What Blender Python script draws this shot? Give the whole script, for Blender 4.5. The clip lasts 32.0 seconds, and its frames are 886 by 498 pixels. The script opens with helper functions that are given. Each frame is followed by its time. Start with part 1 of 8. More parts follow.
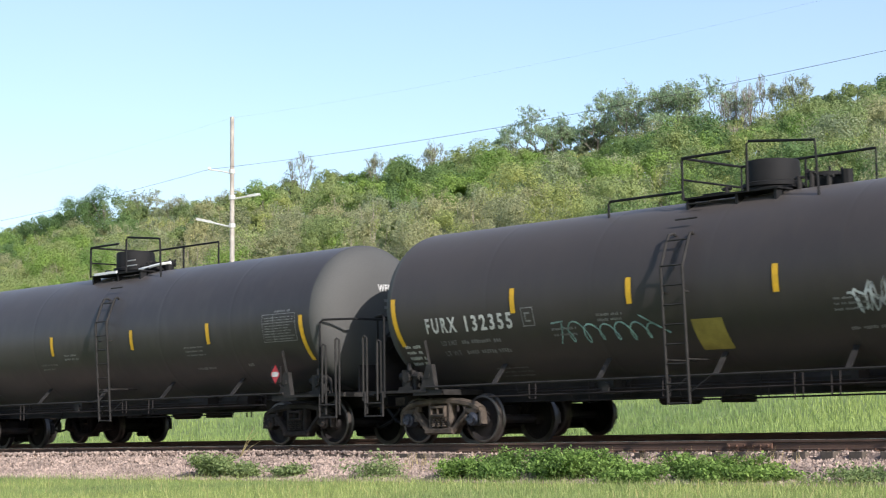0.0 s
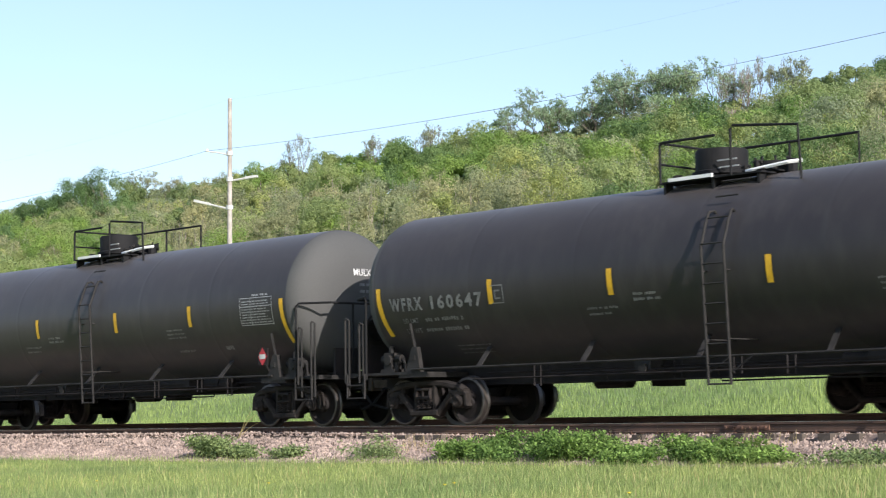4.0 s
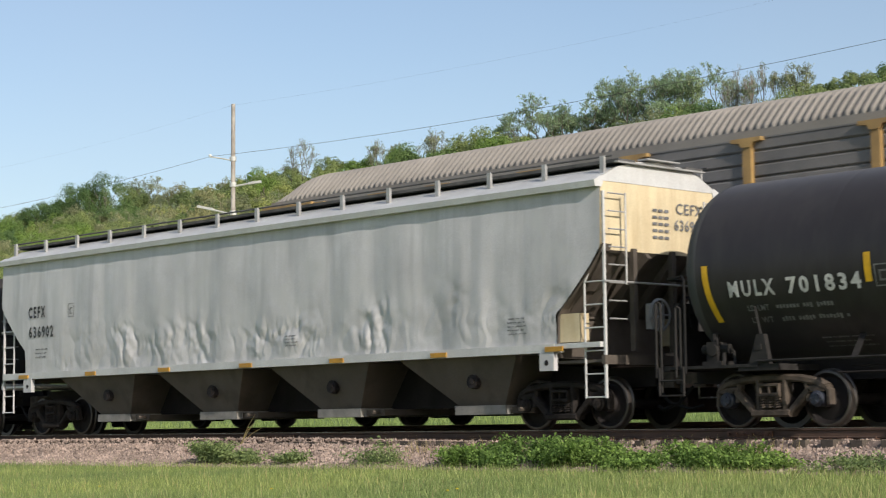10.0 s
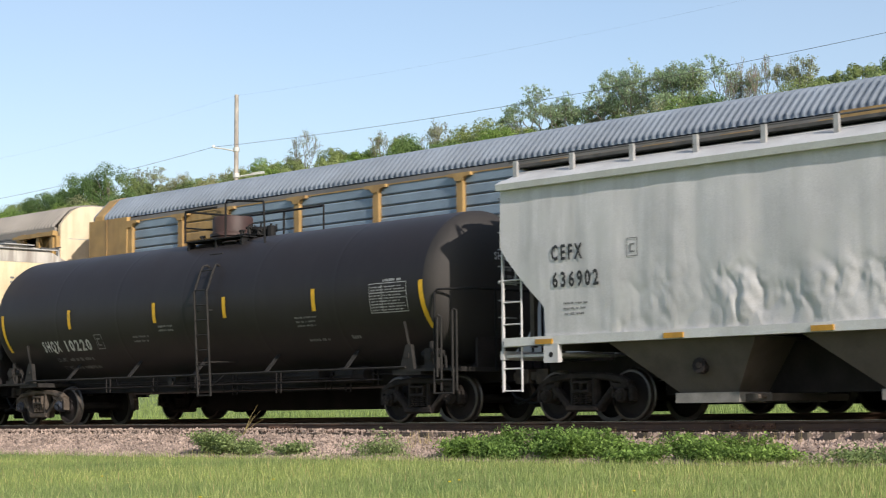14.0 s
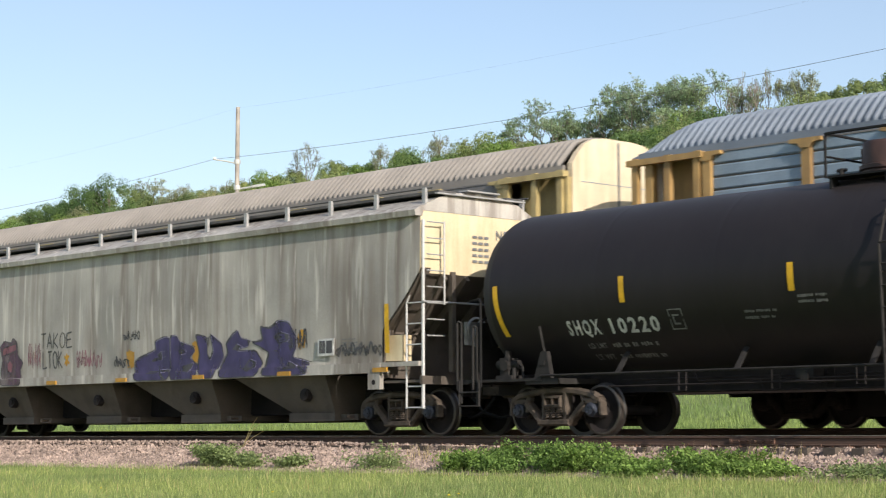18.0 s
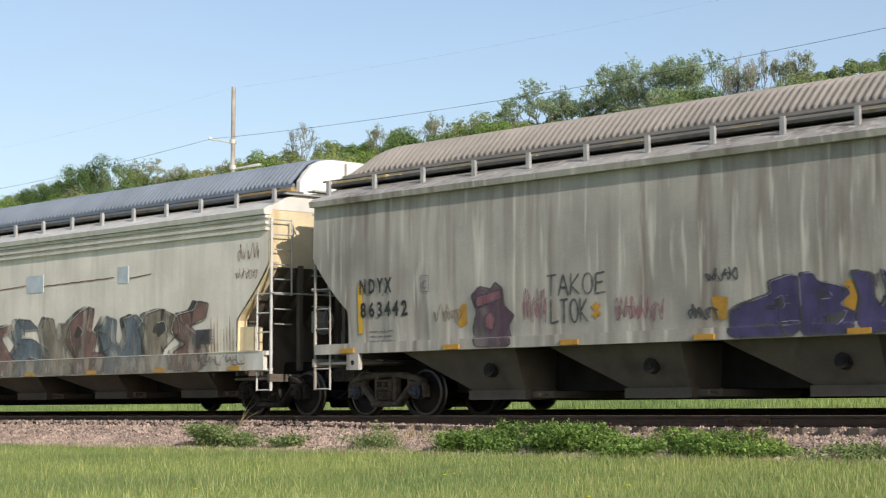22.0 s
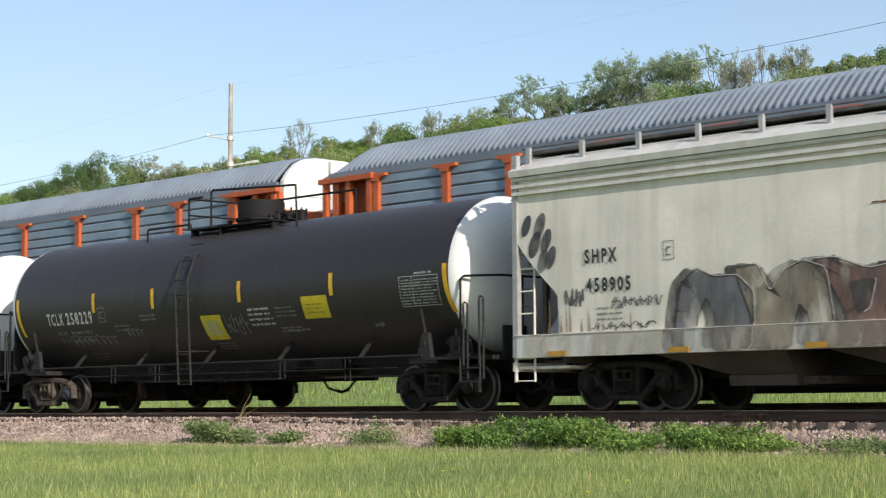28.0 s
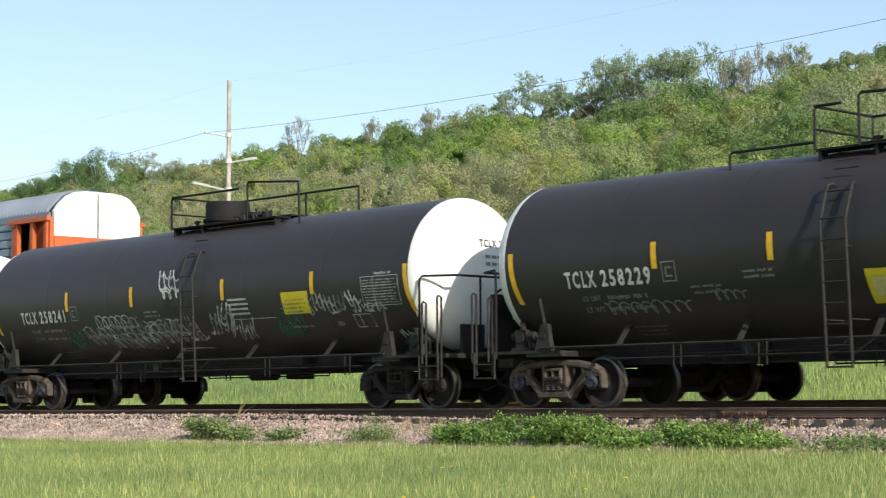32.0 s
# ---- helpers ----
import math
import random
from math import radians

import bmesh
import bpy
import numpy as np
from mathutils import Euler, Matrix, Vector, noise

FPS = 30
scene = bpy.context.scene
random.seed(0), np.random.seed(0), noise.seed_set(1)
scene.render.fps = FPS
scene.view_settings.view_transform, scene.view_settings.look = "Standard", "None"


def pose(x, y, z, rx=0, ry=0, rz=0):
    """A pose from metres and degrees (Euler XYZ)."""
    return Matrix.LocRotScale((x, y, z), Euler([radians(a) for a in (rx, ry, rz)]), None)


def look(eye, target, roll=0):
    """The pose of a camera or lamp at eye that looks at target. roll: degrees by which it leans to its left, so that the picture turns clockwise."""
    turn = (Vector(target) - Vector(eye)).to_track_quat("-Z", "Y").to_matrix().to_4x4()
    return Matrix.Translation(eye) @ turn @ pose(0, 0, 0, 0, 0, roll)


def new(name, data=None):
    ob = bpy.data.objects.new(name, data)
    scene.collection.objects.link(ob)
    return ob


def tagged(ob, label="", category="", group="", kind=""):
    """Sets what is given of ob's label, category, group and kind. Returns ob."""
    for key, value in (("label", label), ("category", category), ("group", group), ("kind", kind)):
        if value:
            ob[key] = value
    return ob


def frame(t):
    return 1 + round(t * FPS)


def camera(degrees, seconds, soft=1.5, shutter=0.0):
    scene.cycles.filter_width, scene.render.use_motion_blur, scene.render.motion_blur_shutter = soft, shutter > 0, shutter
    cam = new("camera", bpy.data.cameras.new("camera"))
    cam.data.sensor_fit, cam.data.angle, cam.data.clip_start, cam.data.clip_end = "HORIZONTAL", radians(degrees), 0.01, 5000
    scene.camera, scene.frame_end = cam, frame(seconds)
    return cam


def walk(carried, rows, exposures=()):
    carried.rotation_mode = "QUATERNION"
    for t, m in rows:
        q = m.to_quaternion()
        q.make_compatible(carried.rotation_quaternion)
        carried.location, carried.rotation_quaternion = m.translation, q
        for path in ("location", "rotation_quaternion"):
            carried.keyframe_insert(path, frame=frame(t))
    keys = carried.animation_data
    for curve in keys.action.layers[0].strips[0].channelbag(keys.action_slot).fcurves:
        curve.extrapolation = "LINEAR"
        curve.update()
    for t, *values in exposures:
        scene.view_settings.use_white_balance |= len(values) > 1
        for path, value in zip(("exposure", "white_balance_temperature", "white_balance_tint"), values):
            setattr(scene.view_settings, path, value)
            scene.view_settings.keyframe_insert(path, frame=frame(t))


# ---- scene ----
# camera: stands still on the lawn, turning a little
EYE = (0.0, -25.7, 0.06)
TURNS = [  # seconds, yaw, pitch, lean to its right
    (0.0, 46.745, 5.803, 0.767), (0.5, 46.762, 5.805, 0.641), (1.0, 46.808, 5.734, 0.564), (1.5, 46.841, 5.592, 0.692), (2.0, 46.854, 5.443, 0.85),
    (2.5, 46.826, 5.34, 1.089), (4.5, 46.659, 5.232, 0.679), (5.0, 46.685, 5.176, 0.727), (5.5, 46.69, 5.13, 0.856), (6.0, 46.67, 5.127, 0.831),
    (6.5, 46.663, 5.17, 0.741), (7.0, 46.68, 5.216, 0.547), (7.5, 46.725, 5.274, 0.548), (8.0, 46.777, 5.317, 0.547), (8.5, 46.804, 5.332, 0.637),
    (9.0, 46.806, 5.361, 0.766), (9.5, 46.79, 5.403, 0.678), (10.0, 46.777, 5.429, 0.659), (10.5, 46.786, 5.402, 0.604), (11.0, 46.817, 5.376, 0.651),
    (11.5, 46.845, 5.326, 0.673), (12.0, 46.845, 5.274, 0.708), (12.5, 46.849, 5.234, 0.547), (13.0, 46.86, 5.208, 0.416), (13.5, 46.869, 5.184, 0.433),
    (14.0, 46.867, 5.167, 0.461), (14.5, 46.887, 5.146, 0.51), (15.0, 46.895, 5.142, 0.417), (15.5, 46.877, 5.195, 0.319), (17.5, 46.857, 5.543, 0.031),
    (18.0, 46.879, 5.571, 0.164), (18.5, 46.884, 5.581, 0.228), (19.0, 46.855, 5.562, 0.266), (19.5, 46.831, 5.524, 0.089), (20.0, 46.811, 5.451, -0.062),
    (20.5, 46.791, 5.351, -0.047), (21.0, 46.796, 5.21, 0.055), (21.5, 46.776, 5.079, 0.067), (22.0, 46.754, 4.964, 0.143), (22.5, 46.726, 4.914, 0.184),
    (23.0, 46.708, 4.907, 0.155), (23.5, 46.719, 4.934, 0.049), (24.0, 46.741, 4.964, 0.003), (24.5, 46.745, 4.992, 0.11), (25.0, 46.752, 5.019, 0.185),
    (25.5, 46.726, 5.046, 0.186), (26.0, 46.686, 5.049, 0.232), (26.5, 46.664, 5.018, 0.121), (28.5, 46.654, 4.769, 0.417), (29.0, 46.599, 4.73, 0.449),
    (29.5, 46.54, 4.699, 0.282), (30.0, 46.52, 4.677, 0.183), (30.5, 46.526, 4.664, 0.141), (31.0, 46.566, 4.663, 0.099), (31.5, 46.607, 4.687, 0.12),
    (32.0, 46.638, 4.752, 0.303)
]
cam = camera(26.46, 32.0, soft=1.15, shutter=0.25)
walk(cam, [(t, pose(*EYE, 90 + p, 0, yw) @ pose(0, 0, 0, 0, 0, -r)) for t, yw, p, r in TURNS],
     exposures=[(0.0, 0.58, 6150, 15), (7.5, 0.68, 6400, 15), (9.0, 0.35, 6600, 13), (10.5, -0.02, 6550, 13), (13.0, 0.08, 6550, 14), (15.0, 0.4, 6600, 14), (17.8, 0.38, 6600, 14), (19.0, 0.2, 6600, 14), (24.0, 0.12, 6550, 14), (26.0, 0.0, 6450, 14), (29.0, 0.4, 6450, 12), (31.0, 0.46, 6450, 11), (32.0, 0.46, 6500, 11)])

# low sun nearly along the line, clear sky
TO_SUN = Vector((2.2, -0.52, 1.09)).normalized()
world = bpy.data.worlds.new("world")
scene.world = world
world.use_nodes = True
wn = world.node_tree.nodes
sky = wn.new("ShaderNodeTexSky")
sky.sky_type = "NISHITA"
sky.sun_disc = False
sky.sun_elevation = math.asin(TO_SUN.z)
sky.sun_rotation = math.atan2(TO_SUN.x, TO_SUN.y)
sky.air_density, sky.dust_density, sky.ozone_density = 1.0, 0.9, 1.6
# thin high haze over the whole sky
tc, hz, hr, hm = wn.new("ShaderNodeTexCoord"), wn.new("ShaderNodeTexNoise"), wn.new("ShaderNodeValToRGB"), wn.new("ShaderNodeMix")
hz.inputs["Scale"].default_value, hz.inputs["Detail"].default_value = 3.0, 3.0
hr.color_ramp.elements[0].position, hr.color_ramp.elements[1].position = 0.38, 0.7
hr.color_ramp.elements[0].color, hr.color_ramp.elements[1].color = (0.08, 0.08, 0.08, 1), (0.22, 0.22, 0.22, 1)
hm.data_type = "RGBA"
hm.inputs[7].default_value = (4.3, 4.8, 5.3, 1)
wl = world.node_tree.links
wl.new(tc.outputs["Generated"], hz.inputs["Vector"])
wl.new(hz.outputs["Fac"], hr.inputs[0])
wl.new(hr.outputs[0], hm.inputs[0])
wl.new(sky.outputs[0], hm.inputs[6])
wl.new(hm.outputs[2], wn["Background"].inputs[0])
wn["Background"].inputs[1].default_value = 0.13
sun = new("sun", bpy.data.lights.new("sun", "SUN"))
sun.data.energy, sun.data.angle, sun.data.color = 4.4, radians(0.5), (1.0, 0.93, 0.82)
sun.matrix_world = look((0, 0, 60), Vector((0, 0, 60)) - TO_SUN)


# ---- shapes ----
class Geo:
    """Collects the faces of one part."""

    def __init__(self):
        self.v, self.f, self.m, self.mi = [], [], [], 0

    def add(self, vs, fs):
        b = len(self.v)
        self.v += [tuple(p) for p in vs]
        self.f += [tuple(b + i for i in q) for q in fs]
        self.m += [self.mi] * len(fs)
        return self

    def box(self, x0, x1, y0, y1, z0, z1):
        return self.add([(x, y, z) for x in (x0, x1) for y in (y0, y1) for z in (z0, z1)],
                        [(0, 1, 3, 2), (4, 6, 7, 5), (0, 4, 5, 1), (2, 3, 7, 6), (0, 2, 6, 4), (1, 5, 7, 3)])

    def bar(self, a, b, w, h):
        """A bar from a to b, w wide and h thick."""
        a, b = Vector(a), Vector(b)
        d = (b - a).normalized()
        s = d.cross(Vector((0, 0, 1)))
        s = s.normalized() if s.length > 1e-4 else Vector((1, 0, 0))
        u = s.cross(d)
        vs = [p + s * i * w / 2 + u * j * h / 2 for p in (a, b) for i, j in ((-1, -1), (1, -1), (1, 1), (-1, 1))]
        return self.add(vs, [(0, 3, 2, 1), (4, 5, 6, 7), (0, 1, 5, 4), (1, 2, 6, 5), (2, 3, 7, 6), (3, 0, 4, 7)])

    def tube(self, path, r, n=6, r2=None):
        """A round bar along a path, with flat ends."""
        path = [Vector(p) for p in path]
        rings, k = [], len(path)
        side = None
        for i, p in enumerate(path):
            d = (path[min(i + 1, k - 1)] - path[max(i - 1, 0)]).normalized()
            if side is None:
                side = d.cross(Vector((0, 0, 1)))
                side = side if side.length > 1e-3 else Vector((1, 0, 0))
            side = (side - d * side.dot(d)).normalized()
            up = d.cross(side)
            q = r if r2 is None else r + (r2 - r) * i / (k - 1)
            rings.append([p + (side * math.cos(a) + up * math.sin(a)) * q for a in [2 * math.pi * j / n for j in range(n)]])
        fs = [(i * n + j, i * n + (j + 1) % n, (i + 1) * n + (j + 1) % n, (i + 1) * n + j) for i in range(k - 1) for j in range(n)]
        fs += [tuple(range(n - 1, -1, -1)), tuple(range((k - 1) * n, k * n))]
        return self.add([p for ring in rings for p in ring], fs)

    def cyl(self, a, b, r, n=12, r2=None):
        return self.tube([a, b], r, n, r2)

    def prism(self, pts, axis, a, b):
        """A flat outline drawn out along an axis: x gives (y, z), y gives (x, z), z gives (x, y)."""
        at = {"x": lambda p, c: (c, p[0], p[1]), "y": lambda p, c: (p[0], c, p[1]), "z": lambda p, c: (p[0], p[1], c)}[axis]
        n = len(pts)
        vs = [at(p, a) for p in pts] + [at(p, b) for p in pts]
        fs = [(i, (i + 1) % n, n + (i + 1) % n, n + i) for i in range(n)]
        return self.add(vs, fs + [tuple(range(n - 1, -1, -1)), tuple(range(n, 2 * n))])

    def lathe(self, prof, n, axis="x", c=(0, 0, 0), caps=True):
        """Turns a profile of (along, radius) round an axis through c."""
        vs = []
        for s, r in prof:
            for j in range(n):
                a = 2 * math.pi * j / n
                p, q = r * math.cos(a), r * math.sin(a)
                vs.append({"x": (c[0] + s, c[1] + p, c[2] + q), "y": (c[0] + q, c[1] + s, c[2] + p), "z": (c[0] + p, c[1] + q, c[2] + s)}[axis])
        k = len(prof)
        fs = [(i * n + j, i * n + (j + 1) % n, (i + 1) * n + (j + 1) % n, (i + 1) * n + j) for i in range(k - 1) for j in range(n)]
        if caps:
            fs += [tuple(range(n - 1, -1, -1)), tuple(range((k - 1) * n, k * n))]
        return self.add(vs, fs)

    def grid(self, nu, nv, fn):
        """A sheet of nu x nv cells through fn(u, v), u and v from 0 to 1."""
        vs = [fn(i / nu, j / nv) for j in range(nv + 1) for i in range(nu + 1)]
        return self.add(vs, [(j * (nu + 1) + i, j * (nu + 1) + i + 1, (j + 1) * (nu + 1) + i + 1, (j + 1) * (nu + 1) + i) for j in range(nv) for i in range(nu)])

    def beam(self, pts, w, d):
        """A cast member along points (x, z), w half wide, from y = d to -d, with chamfered outer edges."""
        n, rings = len(pts), []
        for i in range(n):
            a, b = pts[max(i - 1, 0)], pts[min(i + 1, n - 1)]
            dx, dz = b[0] - a[0], b[1] - a[1]
            k = math.hypot(dx, dz)
            nx, nz = -dz / k, dx / k
            rings += [(pts[i][0] + nx * w * q, y, pts[i][1] + nz * w * q) for q, y in ((-1, d * 0.6), (-1, -d * 0.6), (-0.5, -d), (0.5, -d), (1, -d * 0.6), (1, d * 0.6), (0.5, d), (-0.5, d))]
        fs = [(i * 8 + j, i * 8 + (j + 1) % 8, i * 8 + 8 + (j + 1) % 8, i * 8 + 8 + j) for i in range(n - 1) for j in range(8)]
        return self.add(rings, fs + [tuple(range(7, -1, -1)), tuple(range(8 * n - 8, 8 * n))])

    def mesh(self, name, mats, smooth=False, fix=True):
        me = bpy.data.meshes.new(name)
        me.from_pydata(self.v, [], self.f)
        for mt in mats:
            me.materials.append(mt)
        me.polygons.foreach_set("material_index", self.m)
        if fix:
            bm = bmesh.new()
            bm.from_mesh(me)
            bmesh.ops.recalc_face_normals(bm, faces=bm.faces)
            bm.to_mesh(me)
            bm.free()
        if smooth:
            me.polygons.foreach_set("use_smooth", [True] * len(me.polygons))
            me.set_sharp_from_angle(angle=radians(smooth if smooth is not True else 35))
        return me


JOINED = ("lettering", "small_writing", "data_panel", "graffiti", "end_lettering", "label_writing", "stencil_box", "spring_set", "graffiti_shade", "graffiti_letter", "graffiti_hole", "graffiti_patch", "graffiti_line", "rust_streak")


def part(name, geo, mats, parent, label="", smooth=False, at=None):
    """One mesh under a thing or under a part."""
    mats = mats if isinstance(mats, (list, tuple)) else [mats]
    ob = new(name, geo if isinstance(geo, bpy.types.Mesh) else geo.mesh(name, mats, smooth))
    ob.parent = parent
    if at is not None:
        ob.location = at
    if name in JOINED:
        tagged(ob, kind="stuff")
    return tagged(ob, label)


def thing(name, label, category, group="", kind="", at=(0, 0, 0)):
    ob = new(name)
    ob.empty_display_size = 0.3
    ob.location = at
    return tagged(ob, label, category, group, kind)


def solid(name, geo, mats, label="", category="", group="", kind="", smooth=False, fix=True):
    mats = mats if isinstance(mats, (list, tuple)) else [mats]
    return tagged(new(name, geo.mesh(name, mats, smooth, fix)), label, category, group, kind)


# ---- materials ----
def material(name, col, rough=0.6, metal=0.0, dark=0.7, light=1.15, scale=3.0, fine=40.0, bump=0.15, streak=None, stretch=0.12, amount=0.5,
             grime=None, streak2=None, height=0.004, per_object=0.0, per_island=0.0, spec=0.5, sf=4.5, sheen=0.0, worn=None):
    """A worn surface: broad patches, fine grain, and long streaks down the sheet where asked for."""
    m = bpy.data.materials.new(name)
    m.use_nodes = True
    t = m.node_tree
    N, L = t.nodes, t.links
    bsdf = N["Principled BSDF"]
    bsdf.inputs["Specular IOR Level"].default_value = spec
    bsdf.inputs["Roughness"].default_value, bsdf.inputs["Metallic"].default_value = rough, metal
    bsdf.inputs["Sheen Weight"].default_value, bsdf.inputs["Sheen Roughness"].default_value, bsdf.inputs["Sheen Tint"].default_value = sheen, 0.45, (1.0, 0.93, 0.87, 1)
    tc = N.new("ShaderNodeTexCoord")

    def tex(sc, detail, vec=None):
        n = N.new("ShaderNodeTexNoise")
        n.inputs["Scale"].default_value, n.inputs["Detail"].default_value = sc, detail
        L.new(vec or tc.outputs["Object"], n.inputs["Vector"])
        return n.outputs["Fac"]

    def ramp(fac, lo, hi, a=(0, 0, 0), b=(1, 1, 1)):
        r = N.new("ShaderNodeValToRGB")
        r.color_ramp.elements[0].position, r.color_ramp.elements[1].position = lo, hi
        r.color_ramp.elements[0].color, r.color_ramp.elements[1].color = (*a, 1), (*b, 1)
        L.new(fac, r.inputs[0])
        return r.outputs[0]

    def mix(fac, a, b, how="MIX"):
        x = N.new("ShaderNodeMix")
        x.data_type, x.blend_type = "RGBA", how
        for sock, val in ((0, fac), (6, a), (7, b)):
            if isinstance(val, bpy.types.NodeSocket):
                L.new(val, x.inputs[sock])
            else:
                x.inputs[sock].default_value = val if sock == 0 else (*val, 1)
        return x.outputs[2]

    big, small = tex(scale, 4), tex(fine, 5)
    out = ramp(big, 0.3, 0.7, tuple(c * dark for c in col), tuple(min(1, c * light) for c in col))
    out = mix(0.35, out, ramp(small, 0.3, 0.7, (0.55,) * 3, (1.0,) * 3), "MULTIPLY")
    if streak:
        mp = N.new("ShaderNodeMapping")
        mp.inputs["Scale"].default_value = (1, 1, stretch)
        L.new(tc.outputs["Object"], mp.inputs[0])
        s1, s2 = tex(sf, 5, mp.outputs[0]), tex(1.1, 3, mp.outputs[0])
        fac = N.new("ShaderNodeMath")
        fac.operation = "MULTIPLY"
        L.new(ramp(s1, 0.42, 0.68), fac.inputs[0])
        L.new(ramp(s2, 0.3, 0.6), fac.inputs[1])
        f2 = N.new("ShaderNodeMath")
        f2.operation = "MULTIPLY"
        L.new(fac.outputs[0], f2.inputs[0])
        f2.inputs[1].default_value = amount
        out = mix(f2.outputs[0], out, streak)
        if streak2:
            s3 = tex(sf * 1.5, 4, mp.outputs[0])
            out = mix(ramp(s3, 0.56, 0.72), out, streak2)
    if grime:
        out = mix(ramp(tex(1.7, 6), 0.5, 0.75), out, grime)
    if per_object or per_island:
        src = N.new("ShaderNodeObjectInfo").outputs["Random"] if per_object else N.new("ShaderNodeNewGeometry").outputs["Random Per Island"]
        k = per_object or per_island
        out = mix(1.0, out, ramp(src, 0.0, 1.0, (1 - k,) * 3, (1.0,) * 3), "MULTIPLY")
    L.new(out, bsdf.inputs["Base Color"])
    rr = N.new("ShaderNodeMapRange")
    rr.inputs[3].default_value, rr.inputs[4].default_value = max(0.02, rough - 0.1), min(1, rough + 0.12)
    L.new(big, rr.inputs[0])
    L.new(rr.outputs[0], bsdf.inputs["Roughness"])
    if bump:
        bp = N.new("ShaderNodeBump")
        bp.inputs["Strength"].default_value, bp.inputs["Distance"].default_value = bump, height
        L.new(small, bp.inputs["Height"])
        L.new(bp.outputs[0], bsdf.inputs["Normal"])
    if worn:
        # thin paint: the sheet below shows through in patches and along runs
        mp = N.new("ShaderNodeMapping")
        mp.inputs["Scale"].default_value = (1, 1, 0.35)
        L.new(tc.outputs["Object"], mp.inputs[0])
        gone = N.new("ShaderNodeMapRange")
        gone.inputs[1].default_value, gone.inputs[2].default_value = 0.38, 0.66
        gone.inputs[3].default_value, gone.inputs[4].default_value = worn[0], worn[1]
        L.new(tex(3.2, 6, mp.outputs[0]), gone.inputs[0])
        clear, both = N.new("ShaderNodeBsdfTransparent"), N.new("ShaderNodeMixShader")
        L.new(gone.outputs[0], both.inputs[0])
        L.new(bsdf.outputs[0], both.inputs[1])
        L.new(clear.outputs[0], both.inputs[2])
        L.new(both.outputs[0], N["Material Output"].inputs[0])
    return m


BLACK = material("black_tank_paint", (0.026, 0.023, 0.0253), 0.42, dark=0.88, light=1.12, scale=0.5, fine=60, bump=0.08, streak=(0.038, 0.035, 0.033), amount=0.2, stretch=0.3, spec=0.33, sheen=0.035)
BLACKN = material("deep_black_tank_paint", (0.0155, 0.013, 0.0148), 0.46, dark=0.88, light=1.12, scale=0.5, fine=60, bump=0.08, streak=(0.03, 0.027, 0.027), amount=0.2, stretch=0.3, spec=0.24, sheen=0.03)
BLACKD = material("dusty_black_tank_paint", (0.0248, 0.022, 0.0244), 0.4, dark=0.85, light=1.15, scale=0.5, fine=60, bump=0.08, streak=(0.055, 0.052, 0.048), amount=0.3, stretch=0.3, spec=0.33, sheen=0.09)
BLACKB = material("brown_black_tank_paint", (0.0405, 0.0345, 0.0335), 0.45, dark=0.85, light=1.15, scale=0.5, fine=60, bump=0.08, streak=(0.055, 0.046, 0.04), amount=0.25, stretch=0.3, spec=0.33, sheen=0.09)
# tank ends: black paint lightened to the grey it shows in the sun
SUNLITEND = material("sunlit_black_end_paint", (0.07, 0.07, 0.067), 0.75, dark=0.9, light=1.1, scale=0.8, fine=50, bump=0.08)
BROWNEND = material("brown_black_end_paint", (0.026, 0.023, 0.021), 0.7, dark=0.85, light=1.15, scale=0.8, fine=40, bump=0.06)
GALV = material("galvanised_bracket_steel", (0.42, 0.42, 0.41), 0.5, 0.3, dark=0.8, light=1.1, scale=5, fine=40)
WHITE = material("white_tank_paint", (0.76, 0.77, 0.75), 0.45, dark=0.92, light=1.05, scale=1.2, fine=50, bump=0.05)
DARK = material("dark_underframe_steel", (0.021, 0.018, 0.018), 0.75, dark=0.6, light=1.5, scale=2, fine=30, bump=0.3, spec=0.2)
RUSTY = material("rusty_cast_steel", (0.085, 0.068, 0.054), 0.78, dark=0.5, light=1.5, scale=5, fine=40, bump=0.4, spec=0.25)
# for sooty trucks, and for shaded ones, whose shade it holds as colour
SOOTSHADE = material("sooty_shaded_cast_steel", (0.026, 0.022, 0.02), 0.85, dark=0.5, light=1.6, scale=5, fine=40, bump=0.4, spec=0.2)
STEEL = material("bright_wheel_steel", (0.13, 0.115, 0.105), 0.45, 0.8, dark=0.8, light=1.1, scale=6, fine=60)
CAPS = material("blue_bearing_cap", (0.03, 0.036, 0.052), 0.6, dark=0.6, light=1.3, scale=9, fine=60)
RAILING = material("black_railing_paint", (0.009, 0.009, 0.0095), 0.75, dark=0.8, light=1.4, scale=6, fine=60, spec=0.25)
GREYFIT = material("dusty_grey_fittings", (0.023, 0.0215, 0.0205), 0.75, dark=0.6, light=1.4, scale=6, fine=60, spec=0.3)
YELLOW = material("yellow_reflective_tape", (0.72, 0.42, 0.015), 0.45, dark=0.8, light=1.1, scale=6, fine=40)
YELLOWP = material("yellow_label", (0.62, 0.5, 0.02), 0.5, dark=0.85, light=1.1, scale=4, fine=40)
LETTER = material("white_lettering", (0.62, 0.62, 0.6), 0.5, dark=0.7, light=1.15, scale=7, fine=50, bump=0)
FAINT = material("faint_grey_lettering", (0.2, 0.2, 0.2), 0.5, dark=0.6, light=1.2, scale=7, fine=50, bump=0)
MIDLET = material("worn_grey_lettering", (0.19, 0.19, 0.19), 0.5, dark=0.6, light=1.2, scale=7, fine=50, bump=0)
